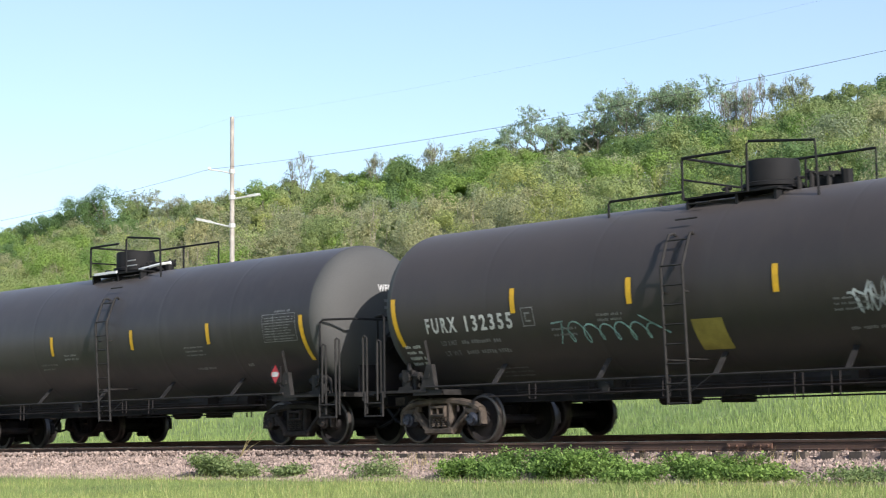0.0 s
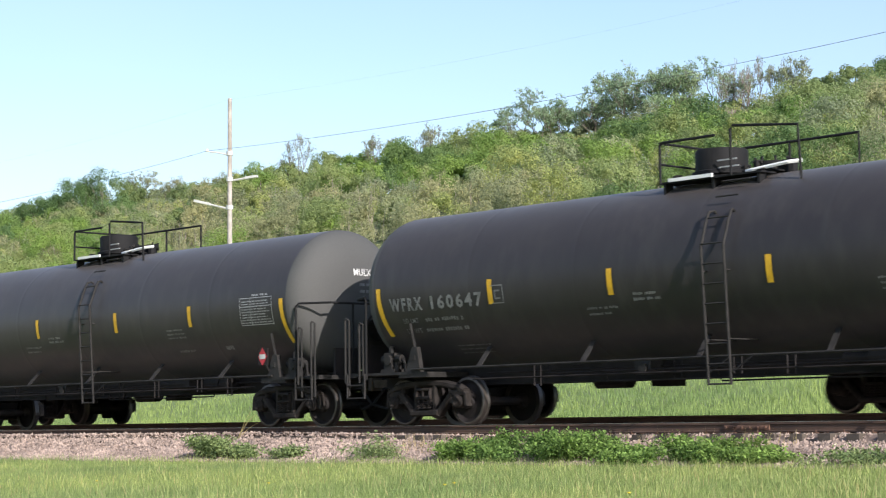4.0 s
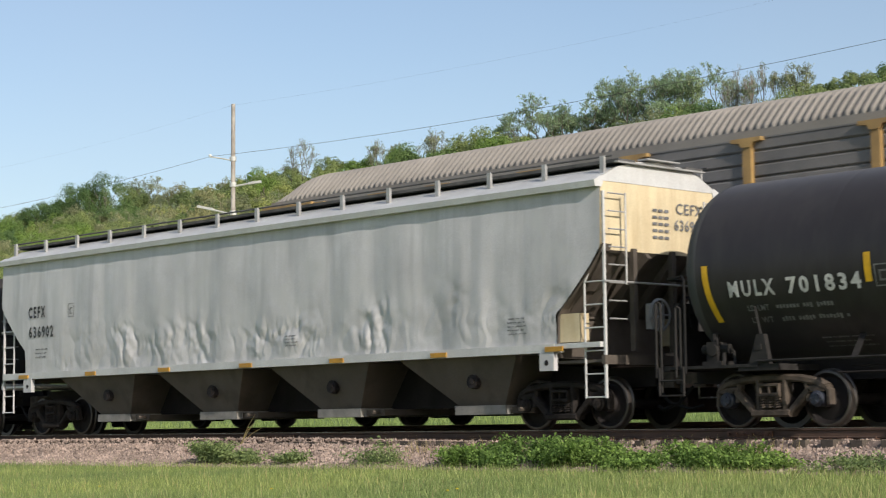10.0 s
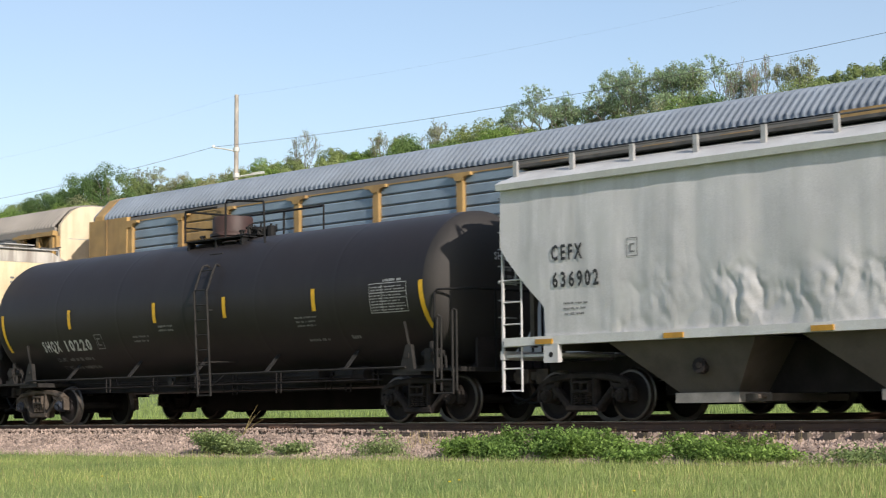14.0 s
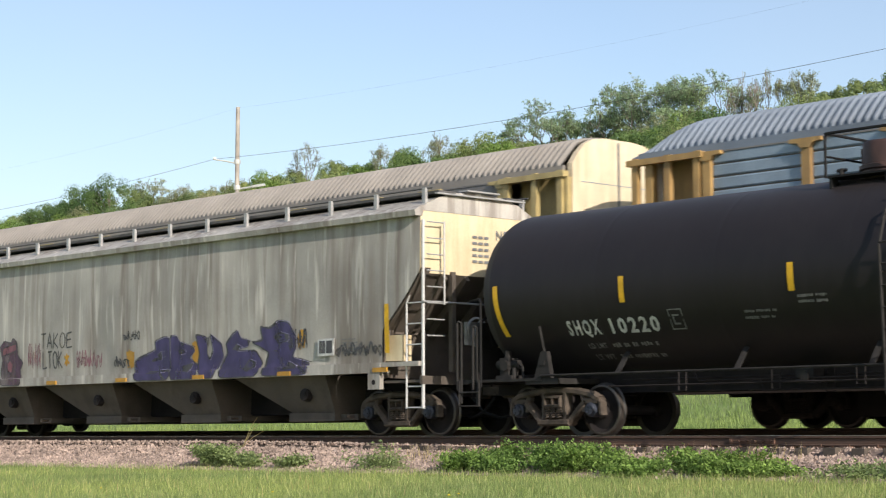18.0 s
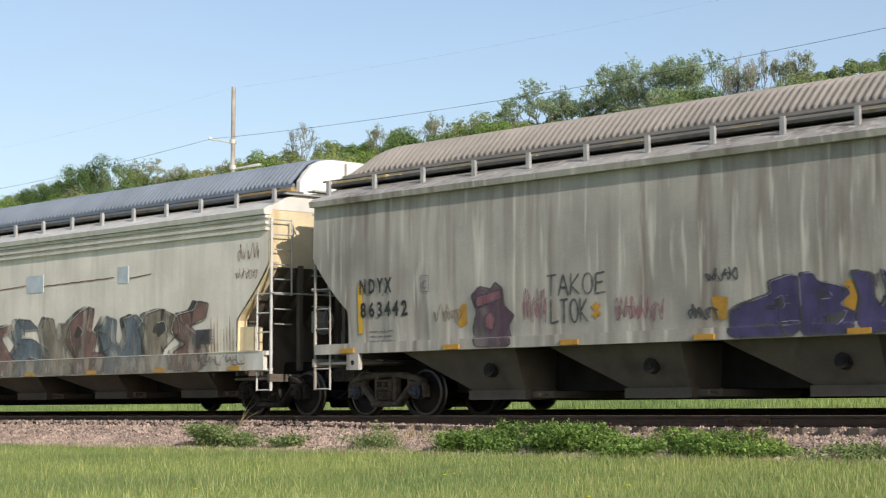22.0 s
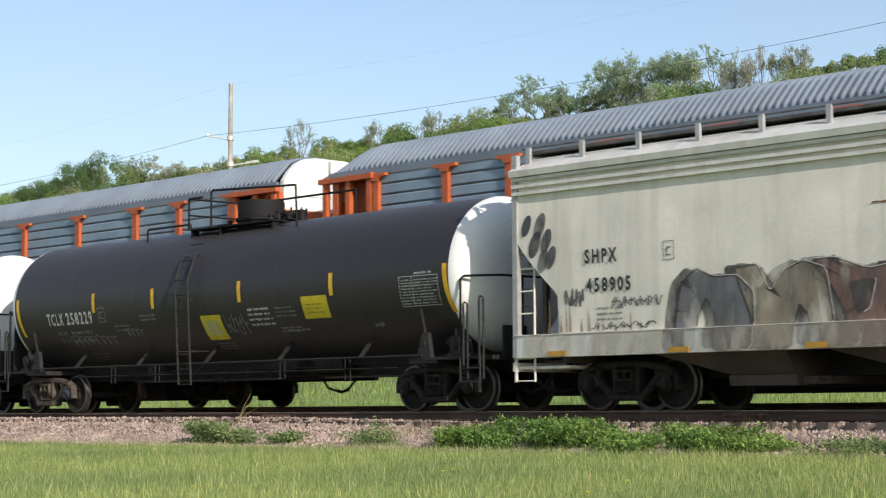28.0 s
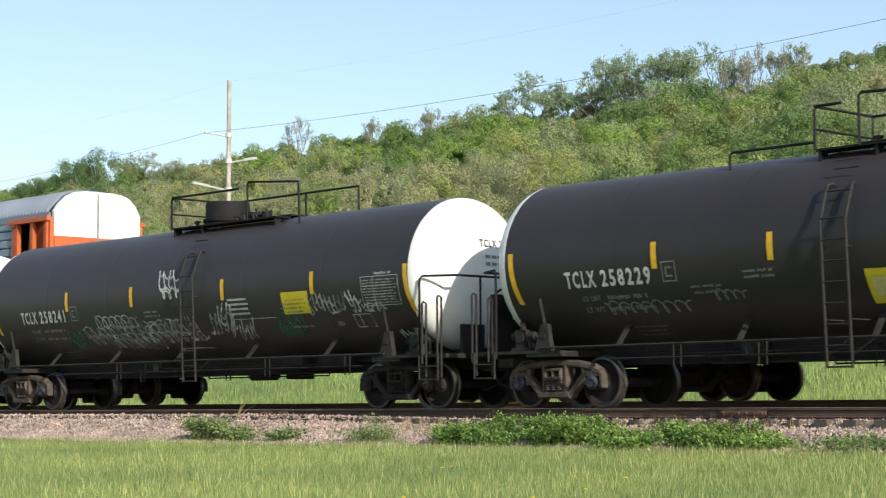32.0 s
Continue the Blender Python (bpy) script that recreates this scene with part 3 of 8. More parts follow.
def tank_car(label, xl, xr, ladder_x, stripes, mark, mark_box, trucks, paint=None, head=None, letters_mat=None, extras=None, seed=0, placard=None, end_mark="", dome_dx=-1.05, stripe_top=2.65, dome_r=0.46, cast="rusty", lean=0.26, dome_paint=None, plat=(-1.75, 0.4), rail_at=None, head_paint=None, low_rail=False):
    """A tank car between its head seams xl and xr (metres along the train)."""
    rnd = random.Random(seed)
    paint, lm = paint or BLACK, letters_mat or LETTER
    cx = (xl + xr) / 2
    car = thing("tank_car", label, "tank car", "cars of the near train")
    a, b, lx = xl - cx, xr - cx, ladder_x - cx
    # shell in rings, welded seams a little proud
    prof = []
    rings = 6
    for i in range(rings + 1):
        x = a + (b - a) * i / rings
        if 0 < i < rings:
            prof += [(x - 0.12, TR), (x - 0.03, TR), (x - 0.012, TR + 0.0015), (x + 0.012, TR + 0.0015), (x + 0.03, TR), (x + 0.12, TR)]
        else:
            prof += [(x, TR), (x + 0.1, TR)] if i == 0 else [(x - 0.1, TR), (x, TR)]
    part("tank_shell", Geo().lathe(prof, 72, "x", (0, 0, TZ), caps=False), paint, car, smooth=40)
    for s, x in ((-1, a), (1, b)):
        part("tank_head", Geo().lathe(head_profile(x, s), 72, "x", (0, 0, TZ), caps=False), head or head_paint or SUNLITEND, car, "white dished end" if head else "brown-black dished end" if head_paint else "black dished end in a sunlit grey", smooth=60)
    # reflective strips
    for k, x in enumerate(stripes):
        g = Geo()
        end = k in (0, len(stripes) - 1)
        lean = 0.0 if not end else 0.12
        curved_patch(g, x - cx - 0.06, x - cx + 0.06, stripe_top - (0.92 if end else 0.45), stripe_top, nz=8 if end else 5, lean=lean)
        part("reflector_strip", g, YELLOW, car, "yellow reflective strip")
    # reporting mark and small writing
    if mark:
        g = Geo()
        x, z, w, h = mark_box
        code, number = mark.split()
        wc, gap = w * 0.36, 0.13 if head else 0.24
        on_side(g, *letters(code, h, wc, 0.011, 1.35), x - cx, z, tank_y)
        part("lettering", g, lm, car, "stencilled reporting mark")
        g = Geo()
        on_side(g, *letters(number, h, w - wc - gap, 0.011, 1.3), x - cx + wc + gap, z, tank_y)
        part("lettering", g, lm, car, "stencilled reporting mark")
        g = Geo()
        for row, word in enumerate(("LD LMT", "LT WT")):
            on_side(g, *letters(word, 0.09, 0.42, 0.002), x - cx + 0.3, z - 0.24 - 0.19 * row, tank_y)
            bars(g, x - cx + 0.84, z - 0.24 - 0.19 * row, w * 0.52, 0.09, 1, tank_y, rnd, 0.1, 4)
        bars(g, x - cx + w * 0.55, z - 0.85, w * 0.4, 0.2, 3, tank_y, rnd, 0.6, 3)
        part("small_writing", g, FAINT, car)
        g = Geo()
        for u0, u1, w0, w1 in ((0, 0.3, 0, 0.02), (0, 0.3, 0.32, 0.34), (0, 0.02, 0, 0.34), (0.28, 0.3, 0, 0.34), (0.08, 0.22, 0.08, 0.11), (0.08, 0.11, 0.08, 0.25), (0.08, 0.22, 0.22, 0.25)):
            on_side(g, [(u0, w0), (u1, w0), (u1, w1), (u0, w1)], [(0, 1, 2, 3)], x - cx + w + 0.25, z, tank_y)
        part("stencil_box", g, FAINT, car)
    g = Geo()
    x, dz = (b - 1.38, -0.13) if head else (b - 1.55, 0.0)
    bars(g, x + 0.03, TZ - 0.44 + dz, 1.04, 0.5, 9, tank_y, rnd, 0.45, 7)
    bars(g, x + 0.4, TZ + 0.12 + dz, 0.6, 0.07, 1, tank_y, rnd, 0.2, 7)
    for z0, z1 in ((TZ - 0.48, TZ - 0.465), (TZ + 0.085, TZ + 0.1), (TZ - 0.09, TZ - 0.08)):
        curved_patch(g, x, x + 1.1, z0 + dz, z1 + dz, nz=1)
    for x0 in (x, x + 0.36, x + 1.085):
        curved_patch(g, x0, x0 + 0.015, TZ - 0.48 + dz, TZ + 0.1 + dz)
    part("data_panel", g, MIDLET if letters_mat else PANELLET, car, "panel of small grey stencilled data")
    g = Geo()
    bars(g, lx - 1.9, TZ - 0.55, 0.65, 0.18, 2, tank_y, rnd, 0.4, 2)
    bars(g, lx + 3.0, TZ - 0.65, 0.75, 0.25, 3, tank_y, rnd, 0.5, 2)
    bars(g, lx + 3.2, TZ - 0.95, 0.75, 0.08, 1, tank_y, rnd, 0.3, 2)
    bars(g, lx - 3.0, TZ - 0.75, 0.7, 0.2, 2, tank_y, rnd, 0.5, 2)
    bars(g, b - 2.4, TZ - 0.95, 0.28, 0.1, 1, tank_y, rnd, 0.1, 1)
    part("small_writing", g, FAINT, car)
    # bottom side rail and its struts
    ta, tb = trucks[0] - cx, trucks[1] - cx
    part("side_rail", Geo().tube([(ta, -1.43, 1.07), (tb, -1.43, 1.07)], 0.024, 6), GREYFIT, car, "grey pipe rail along the tank's foot")
    part("side_rail", Geo().tube([(ta, 1.43, 1.07), (tb, 1.43, 1.07)], 0.024, 6), GREYFIT, car)
    for k in range(5):
        x = ta + (tb - ta) * (0.13 + 0.185 * k)
        for s in (-1, 1):
            z = 1.45
            part("rail_strut", Geo().bar((x, s * 1.43, 1.05), (x - 0.12, s * abs(tank_y(0, z)), z), 0.1, 0.02), GREYFIT, car)
    # underframe
    part("centre_sill", Geo().box(a - 1.0, b + 1.0, -0.3, 0.3, 0.78, 1.14).box(a - 1.0, b + 1.0, -0.38, 0.38, 0.76, 0.78), DARK, car, "dark steel centre sill under the tank")
    part("brake_pipe", Geo().tube([(a - 0.5, 0.5, 1.08), (b + 0.5, 0.5, 1.08)], 0.03, 6), DARK, car)
    for y, z, r in ((-0.55, 0.98, 0.02), (-0.95, 0.86, 0.018), (-0.2, 0.8, 0.022)):
        part("brake_rod", Geo().tube([(ta + 1.2, y, z), (tb - 1.2, y, z)], r, 5), DARK, car)
    g = Geo().cyl((lx + 0.9, 0, 0.8), (lx + 0.9, 0, 1.2), 0.15, 12).cyl((lx + 0.9, 0, 0.76), (lx + 0.9, 0, 0.84), 0.2, 12).box(lx + 0.5, lx + 1.3, -0.3, 0.3, 0.95, 1.15)
    part("bottom_outlet", g, DARK, car, "dark bottom outlet valve")
    g = Geo().cyl((lx + 2.35, -0.7, 0.99), (lx + 2.9, -0.7, 0.99), 0.15, 12).cyl((lx + 1.85, -0.7, 0.99), (lx + 2.35, -0.7, 0.99), 0.09, 12).box(lx + 2.9, lx + 3.05, -0.85, -0.55, 0.9, 1.1)
    part("brake_gear", g, DARK, car, "brake cylinder")
    part("air_reservoir", Geo().cyl((lx + 3.5, -0.62, 0.98), (lx + 4.4, -0.62, 0.98), 0.17, 14), DARK, car, "dark air reservoir")
    part("control_valve", Geo().box(lx - 2.4, lx - 2.05, -0.85, -0.5, 0.84, 1.12).cyl((lx - 2.2, -0.9, 0.95), (lx - 2.2, -0.8, 0.95), 0.09, 8), GREYFIT, car, "small dusty air brake valve")
    part("brake_lever", Geo().bar((lx + 2.9, -0.5, 0.86), (lx + 4.4, -0.3, 0.88), 0.05, 0.1), DARK, car)
    for k in range(11):
        x = lx - 4.8 + 0.95 * k + rnd.uniform(-0.25, 0.25)
        d, y = rnd.choice((0.0, 0.04, 0.1, 0.16)), rnd.choice((-0.95, -0.6, -0.2))
        part("brake_hanger", Geo().tube([(x, y, 1.12), (x, y, 0.8 - d), (x + 0.16, y, 0.8 - d), (x + 0.16, y, 1.12)], 0.016, 5), DARK, car)
    for y, z, x0, x1 in ((-0.75, 0.74, lx - 3.2, lx + 0.4), (-0.35, 0.7, lx - 1.0, lx + 3.4), (-0.85, 0.92, lx - 4.5, lx + 4.2)):
        part("air_pipe", Geo().tube([(x0, y, z + 0.2), (x0 + 0.1, y, z), (x1 - 0.1, y, z), (x1, y, z + 0.2)], 0.016, 5), DARK, car, "thin dark air pipe")
    for s, t, xa in ((-1, ta, a), (1, tb, b)):
        for q in (-1, 1):
            g = Geo().prism([(t - 0.2, 1.0), (t + 0.22, 1.0), (t + 0.12, 1.5), (t - 0.02, 1.5)], "y", q * 1.3, q * 1.4)
            g.bar((t + 0.05, q * 1.37, 1.5), (t - 0.02, q * 1.42, 1.95), 0.05, 0.04).box(t - 0.06, t + 0.08, q * 1.41 - 0.01, q * 1.41 + 0.01, 1.25, 1.34)
            g.box(t - 0.4, t + 0.4, min(q * 0.3, q * 1.4), max(q * 0.3, q * 1.4), 0.92, 1.02)
            part("saddle", g, GREYFIT if q < 0 else DARK, car, "dusty tank saddle over the truck")
        # right-end truck takes the dark cast: shade between cars put into its colour
        truck(car, t, cast if s < 0 else "sooty_shaded")
        # end platform, steps and railings
        e = xa + s * 0.95
        g = Geo().box(min(t, e), max(t, e), -1.42, -0.4, 0.98, 1.03).box(min(t, e), max(t, e), 0.4, 1.42, 0.98, 1.03).box(min(e - s * 0.3, e), max(e - s * 0.3, e), -1.42, 1.42, 0.96, 1.04)
        part("end_platform", g, GREYFIT, car, "grey grating end platform")
        h = 2.52
        g = Geo().tube([(xa + s * 0.28, -1.47, 0.9), (xa + s * 0.28, -1.47, h - 0.06), (xa + s * 0.34, -1.44, h), (e, -1.1, h), (e, 1.1, h), (xa + s * 0.34, 1.44, h), (xa + s * 0.28, 1.47, h - 0.06), (xa + s * 0.28, 1.47, 0.9)], 0.024, 6)
        g.tube([(e, -0.5, 1.0), (e, -0.5, h)], 0.022, 6).tube([(e, 0.5, 1.0), (e, 0.5, h)], 0.022, 6)
        part("end_handrail", g, RAILING, car, "black pipe handrail round the tank's end")
        for q in (-1, 1):
            x1, x2 = xa + s * 0.3, xa + s * 0.82
            g = Geo().tube([(x1, q * 1.5, 1.02), (x1, q * 1.5, 0.55), (x2, q * 1.5, 0.55), (x2, q * 1.5, 1.02)], 0.022, 6).tube([(x1, q * 1.5, 0.8), (x2, q * 1.5, 0.8)], 0.018, 6)
            part("step", g, GREYFIT, car, "grey sill step")
            for dx in (0.42, 0.84):
                x, zt = xa + s * dx, 2.12 - 0.1 * (dx < 0.7)
                part("grab_post", Geo().tube([(x - 0.035, q * 1.5, 0.85), (x - 0.035, q * 1.5, zt - 0.03), (x, q * 1.5, zt), (x + 0.045, q * 1.47, zt - 0.03), (x + 0.045, q * 1.47, 0.6)], 0.022, 6), GREYFIT, car, "upright looped grab iron")
        vx = xa - s * 0.12
        g = Geo().box(vx - 0.2, vx + 0.2, -1.28, -0.95, 1.03, 1.1).box(vx - 0.13, vx + 0.1, -1.25, -1.0, 1.1, 1.42).cyl((vx - 0.28, -1.12, 1.3), (vx + 0.26, -1.12, 1.3), 0.085, 10)
        g.cyl((vx + 0.02, -1.3, 1.28), (vx + 0.02, -1.22, 1.28), 0.1, 10).cyl((vx - 0.04, -1.12, 1.42), (vx - 0.04, -1.12, 1.56), 0.06, 8).cyl((vx + 0.2, -1.2, 1.03), (vx + 0.2, -1.2, 1.24), 0.045, 8)
        g.tube([(vx + 0.26, -1.12, 1.3), (vx + 0.36, -1.15, 1.25), (vx + 0.38, -1.15, 1.03)], 0.025, 6)
        part("valve_gear", g, GREYFIT, car, "dusty valve gear on the platform")
        # added dark plate that stands in for the shade between cars
        g = Geo().box(min(e - s * 0.1, e - s * 0.04), max(e - s * 0.1, e - s * 0.04), -0.95, -0.35, 1.0, 1.6)
        part("end_gear", g, DARK, car, "dark plate added for the shaded gap at the car's end")
        part("brake_shaft", Geo().tube([(e - s * 0.05, 0.2, 1.0), (e - s * 0.05, 0.2, 2.1)], 0.03, 6), DARK, car)
        coupler(car, e + s * 0.0, s)
    # brake wheel at the left end
    g = Geo().lathe([(-0.02, 0.26), (0.0, 0.3), (0.02, 0.26)], 20, "x", (a - 0.78, -0.75, 1.95), caps=False)
    for k in range(5):
        an = k * 1.2566
        g.tube([(a - 0.78, -0.75, 1.95), (a - 0.78, -0.75 + 0.28 * math.cos(an), 1.95 + 0.28 * math.sin(an))], 0.014, 5)
    g.box(a - 0.92, a - 0.8, -0.98, -0.5, 1.6, 2.12)
    part("brake_wheel", g, DARK, car, "dark hand brake wheel")
    # wide dark plate, added to close the bright gap between tank ends
    part("brake_stand", Geo().box(a - 0.9, a - 0.82, -1.02, 0.95, 1.02, 1.66), DARK, car, "dark plate added to fill the gap at the car's end")
    # ladder up the side
    def rung_at(q):
        if q < 0.62:
            k = q / 0.62
            return (-1.66 + lean * (1 - k), 0.6 + k * 2.3)
        an = (q - 0.62) / 0.38 * 1.18 + 0.18
        return (-(TR + 0.12) * math.cos(an), TZ + (TR + 0.12) * math.sin(an))
    for dx in (-0.23, 0.23):
        part("ladder_rail", Geo().tube([(lx + dx, *rung_at(0.73 * i / 18)) for i in range(19)] + [(lx + dx * 0.85, -(TR + 0.06) * math.cos(0.56), TZ + (TR + 0.06) * math.sin(0.56)), (lx + dx * 0.8, -(TR - 0.02) * math.cos(0.56), TZ + (TR - 0.02) * math.sin(0.56))], 0.026, 6), GREYFIT, car, "black ladder rail")
    for i in range(12):
        y, z = rung_at(0.005 + i / 11.4)
        part("ladder_rung", Geo().tube([(lx - 0.23, y, z), (lx + 0.23, y, z)], 0.016, 5), GREYFIT, car)
    for q in (0.2, 0.5):
        y, z = rung_at(q)
        for dx in (-0.23, 0.23):
            part("ladder_standoff", Geo().bar((lx + dx, y, z), (lx + dx, tank_y(0, max(z, 1.3)) + 0.1, max(z, 1.3)), 0.04, 0.02), GREYFIT, car)
    g = Geo()
    for dx in (-0.23, 0.23):
        g.bar((lx + dx, *rung_at(0.05)), (lx + dx + 0.38, -1.43, 1.07), 0.03, 0.02)
    part("ladder_brace", g, RAILING, car)
    # top platform with railing and the fittings' housing
    px0, px1 = lx + plat[0], lx + plat[1]
    zt = TZ + TR - 0.05
    g = Geo().box(px0, px1, -0.82, -0.42, zt, zt + 0.03).box(px0, px1, 0.42, 0.82, zt, zt + 0.03).box(px0, px0 + 0.3, -0.42, 0.42, zt + 0.06, zt + 0.09).box(px1 - 0.4, px1, -0.42, 0.42, zt + 0.06, zt + 0.09)
    for x in (px0 + 0.05, px0 + 1.1, px1 - 0.1):
        for q in (-1, 1):
            g.box(x, x + 0.05, min(q * 0.8, q * 0.6), max(q * 0.8, q * 0.6), TZ + 1.25, zt)
    part("top_platform", g, RAILING, car, "black grating platform round the manway")
    hz = zt + 0.72
    rb = lx + rail_at if rail_at is not None else px1 - 0.62
    for q in (-1, 1):
        y = q * 0.82
        segs = [[(px0, y, zt), (px0, y, hz - 0.05), (px0 + 0.05, y, hz), (rb - 0.33, y, hz)], [(rb, y, zt), (rb, y, hz + 0.07), (rb + 0.05, y, hz + 0.12), (px1 + 0.75, y, hz - 0.02), (px1 + 0.8, y, zt - 0.25)]]
        if q > 0:
            segs = [[(px0, y, zt), (px0, y, hz), (px1 + 0.8, y, hz), (px1 + 0.8, y, zt - 0.25)], [(rb, y, zt), (rb, y, hz)]]
        for sg in segs:
            part("top_railing", Geo().tube(sg, 0.025, 6), RAILING, car, "black pipe railing")
    if low_rail:
        for y in (-0.7, 0.7):
            part("low_railing", Geo().tube([(px0 - 1.8, y, zt - 0.16), (px0 - 1.8, y, zt + 0.12), (px0 - 1.75, y, zt + 0.16), (px0 - 0.1, y, zt + 0.16), (px0 - 0.05, y, zt)], 0.024, 6), RAILING, car, "low black pipe rail")
    part("top_railing", Geo().tube([(px0, -0.82, hz), (px0, 0.82, hz)], 0.024, 6).tube([(px0, -0.82, zt + 0.35), (px0, 0.82, zt + 0.35)], 0.02, 6), RAILING, car)
    dxc = lx + dome_dx
    zd = TZ + TR + 0.02
    g = Geo().lathe([(TZ + TR - 0.1, dome_r + 0.02), (zd + 0.05, dome_r + 0.02), (zd + 0.07, dome_r + 0.06), (zd + 0.13, dome_r + 0.06), (zd + 0.15, dome_r), (zd + 0.48, dome_r), (zd + 0.52, dome_r - 0.02), (zd + 0.54, 0.0)], 26, "z", (dxc, 0, 0), caps=False)
    g.box(dxc - 0.5, dxc - 0.3, -0.12, 0.12, zd + 0.2, zd + 0.45)
    part("dome_housing", g, dome_paint or RAILING, car, "protective housing over the valves", smooth=30)
    g = Geo().lathe([(zd - 0.1, 0.28), (zd + 0.12, 0.28), (zd + 0.14, 0.33), (zd + 0.2, 0.33), (zd + 0.22, 0.0)], 18, "z", (dxc + 1.05, 0.05, 0), caps=False)
    mw = part("manway", g, RAILING, car, "bolted manway cover", smooth=30)
    for k in range(8):
        an = k * 0.785
        part("bolt", Geo().cyl((dxc + 1.05 + 0.3 * math.cos(an), 0.05 + 0.3 * math.sin(an), zd + 0.1), (dxc + 1.05 + 0.3 * math.cos(an), 0.05 + 0.3 * math.sin(an), zd + 0.28), 0.025, 5), RAILING, mw)
    part("vent_valve", Geo().cyl((dxc + 1.55, -0.1, zd - 0.1), (dxc + 1.55, -0.1, zd + 0.2), 0.1, 8), RAILING, car)
    for k, (dx, y, h) in enumerate(((0.75, -0.3, 0.16), (0.98, -0.28, 0.22), (1.3, -0.25, 0.14), (-0.75, -0.3, 0.14))):
        g = Geo().cyl((dxc + dx, y, zd - 0.12), (dxc + dx, y, zd + h), 0.045, 8).cyl((dxc + dx - 0.09, y, zd + h - 0.03), (dxc + dx + 0.09, y, zd + h - 0.03), 0.03, 6)
        part("fitting", g, GREYFIT, car, "small valve fitting")
    if placard:
        part("tread_plate", Geo().box(px0 + 0.2, px0 + 1.15, -0.86, -0.82, zt + 0.02, zt + 0.08), WHITE, car, "white edge of the grating")
        for k in range(2):
            part("pale_fitting", Geo().box(dxc + 0.3 - 0.03 * k, dxc + 0.72 - 0.05 * k, -0.47, -0.45, zd + 0.14 + 0.12 * k, zd + 0.165 + 0.12 * k), GALV, car, "white stencilled bar on the valve housing")
        part("pale_pipe", Geo().tube([(dxc + 0.9, -0.5, zd + 0.02), (dxc + 1.7, -0.42, zd + 0.1), (dxc + 1.9, -0.3, zd + 0.12)], 0.035, 6), WHITE, car, "white pipe across the tank's top")
    if placard:
        g = Geo()
        x = placard - cx - 0.12
        bracket = lambda u, v: -1.42
        on_side(g, [(0, -0.2), (0.15, 0), (0, 0.2), (-0.15, 0)], [(0, 1, 2, 3)], x, 1.47, bracket, 0.03)
        pl = part("placard", g, RED, car, "red and white diamond hazard placard")
        g = Geo()
        on_side(g, [(-0.09, -0.05), (0.09, -0.05), (0.11, 0.0), (0.09, 0.05), (-0.09, 0.05), (-0.11, 0.0)], [(0, 1, 2, 3, 4, 5)], x, 1.47, bracket, 0.036)
        part("placard_holder", Geo().box(x - 0.16, x + 0.16, -1.44, -1.42, 1.3, 1.64).bar((x, -1.42, 1.35), (x + 0.3, -1.36, 1.05), 0.04, 0.03), DARK, car)
        part("placard_panel", g, LETTER, pl)
    if end_mark:
        g = Geo()
        vs, fs = letters(end_mark, 0.15, 1.1, 0.004)
        g.add([(head_x(b, 1, u - 0.15, TZ + 0.52 + v) + 0.012, u - 0.15, TZ + 0.52 + v) for u, v in vs], fs)
        part("end_lettering", g, BLACKLET if head else LETTER, car)
        g = Geo()
        for r in range(2):
            for c in range(4):
                z, y = TZ + 0.3 - r * 0.14, 0.0 + c * 0.17
                x = head_x(b, 1, y, z) + 0.014
                g.add([(x, y, z), (x, y + 0.13, z), (x, y + 0.13, z + 0.06), (x, y, z + 0.06)], [(0, 1, 2, 3)])
        part("end_lettering", g, FAINT, car)
    if extras:
        extras(car, cx, rnd)
    return car, cx


def furx_extras(car, cx, rnd):
    g = Geo()
    curls(g, 4.2 - cx - 0.15, 6.3 - cx - 0.15, 1.72, 2.12, 6, 0.028, tank_y, rnd)
    ribbon(g, [(3.95 - cx - 0.15 + 0.05 * k, 2.1 + 0.004 * k) for k in range(7)], 0.03, tank_y)
    ribbon(g, [(4.2 - cx - 0.15 - 0.004 * k * k, 2.1 - 0.06 * k) for k in range(7)], 0.03, tank_y)
    ribbon(g, [(6.0 - cx - 0.15 + 0.1 * k, 2.14 - 0.055 * k) for k in range(7)], 0.026, tank_y)
    part("graffiti", g, TEAL, car, "pale teal scribbled graffiti")
    g = Geo()
    scribble(g, 10.3 - cx - 0.15, 12.6 - cx - 0.15, 1.9, 2.45, 9, 0.04, tank_y, rnd)
    part("graffiti", g, TRACE, car, "grey scribbled graffiti")
    g = Geo()
    curved_patch(g, 7.1 - cx - 0.15, 7.75 - cx - 0.15, 1.5, 2.0)
    part("label_sheet", g, material("worn_ochre_label", (0.36, 0.28, 0.06), 0.6, scale=3), car, "worn ochre label with a bare middle")
    g = Geo()
    bars(g, -0.05 - cx - 0.15, 1.5, 0.5, 0.42, 4, tank_y, rnd, 0.35, 2)
    part("small_writing", g, LETTER, car)


def yellow_label(car, x, z, w, h, rnd):
    g = Geo()
    curved_patch(g, x, x + w, z, z + h)
    pl = part("label_sheet", g, YELLOWP, car, "bright yellow warning label")
    g = Geo()
    bars(g, x + 0.1, z + 0.1, w - 0.2, h - 0.2, 3, tank_y, rnd, 0.6, 2, 0.014)
    part("label_writing", g, OLIVE, pl)


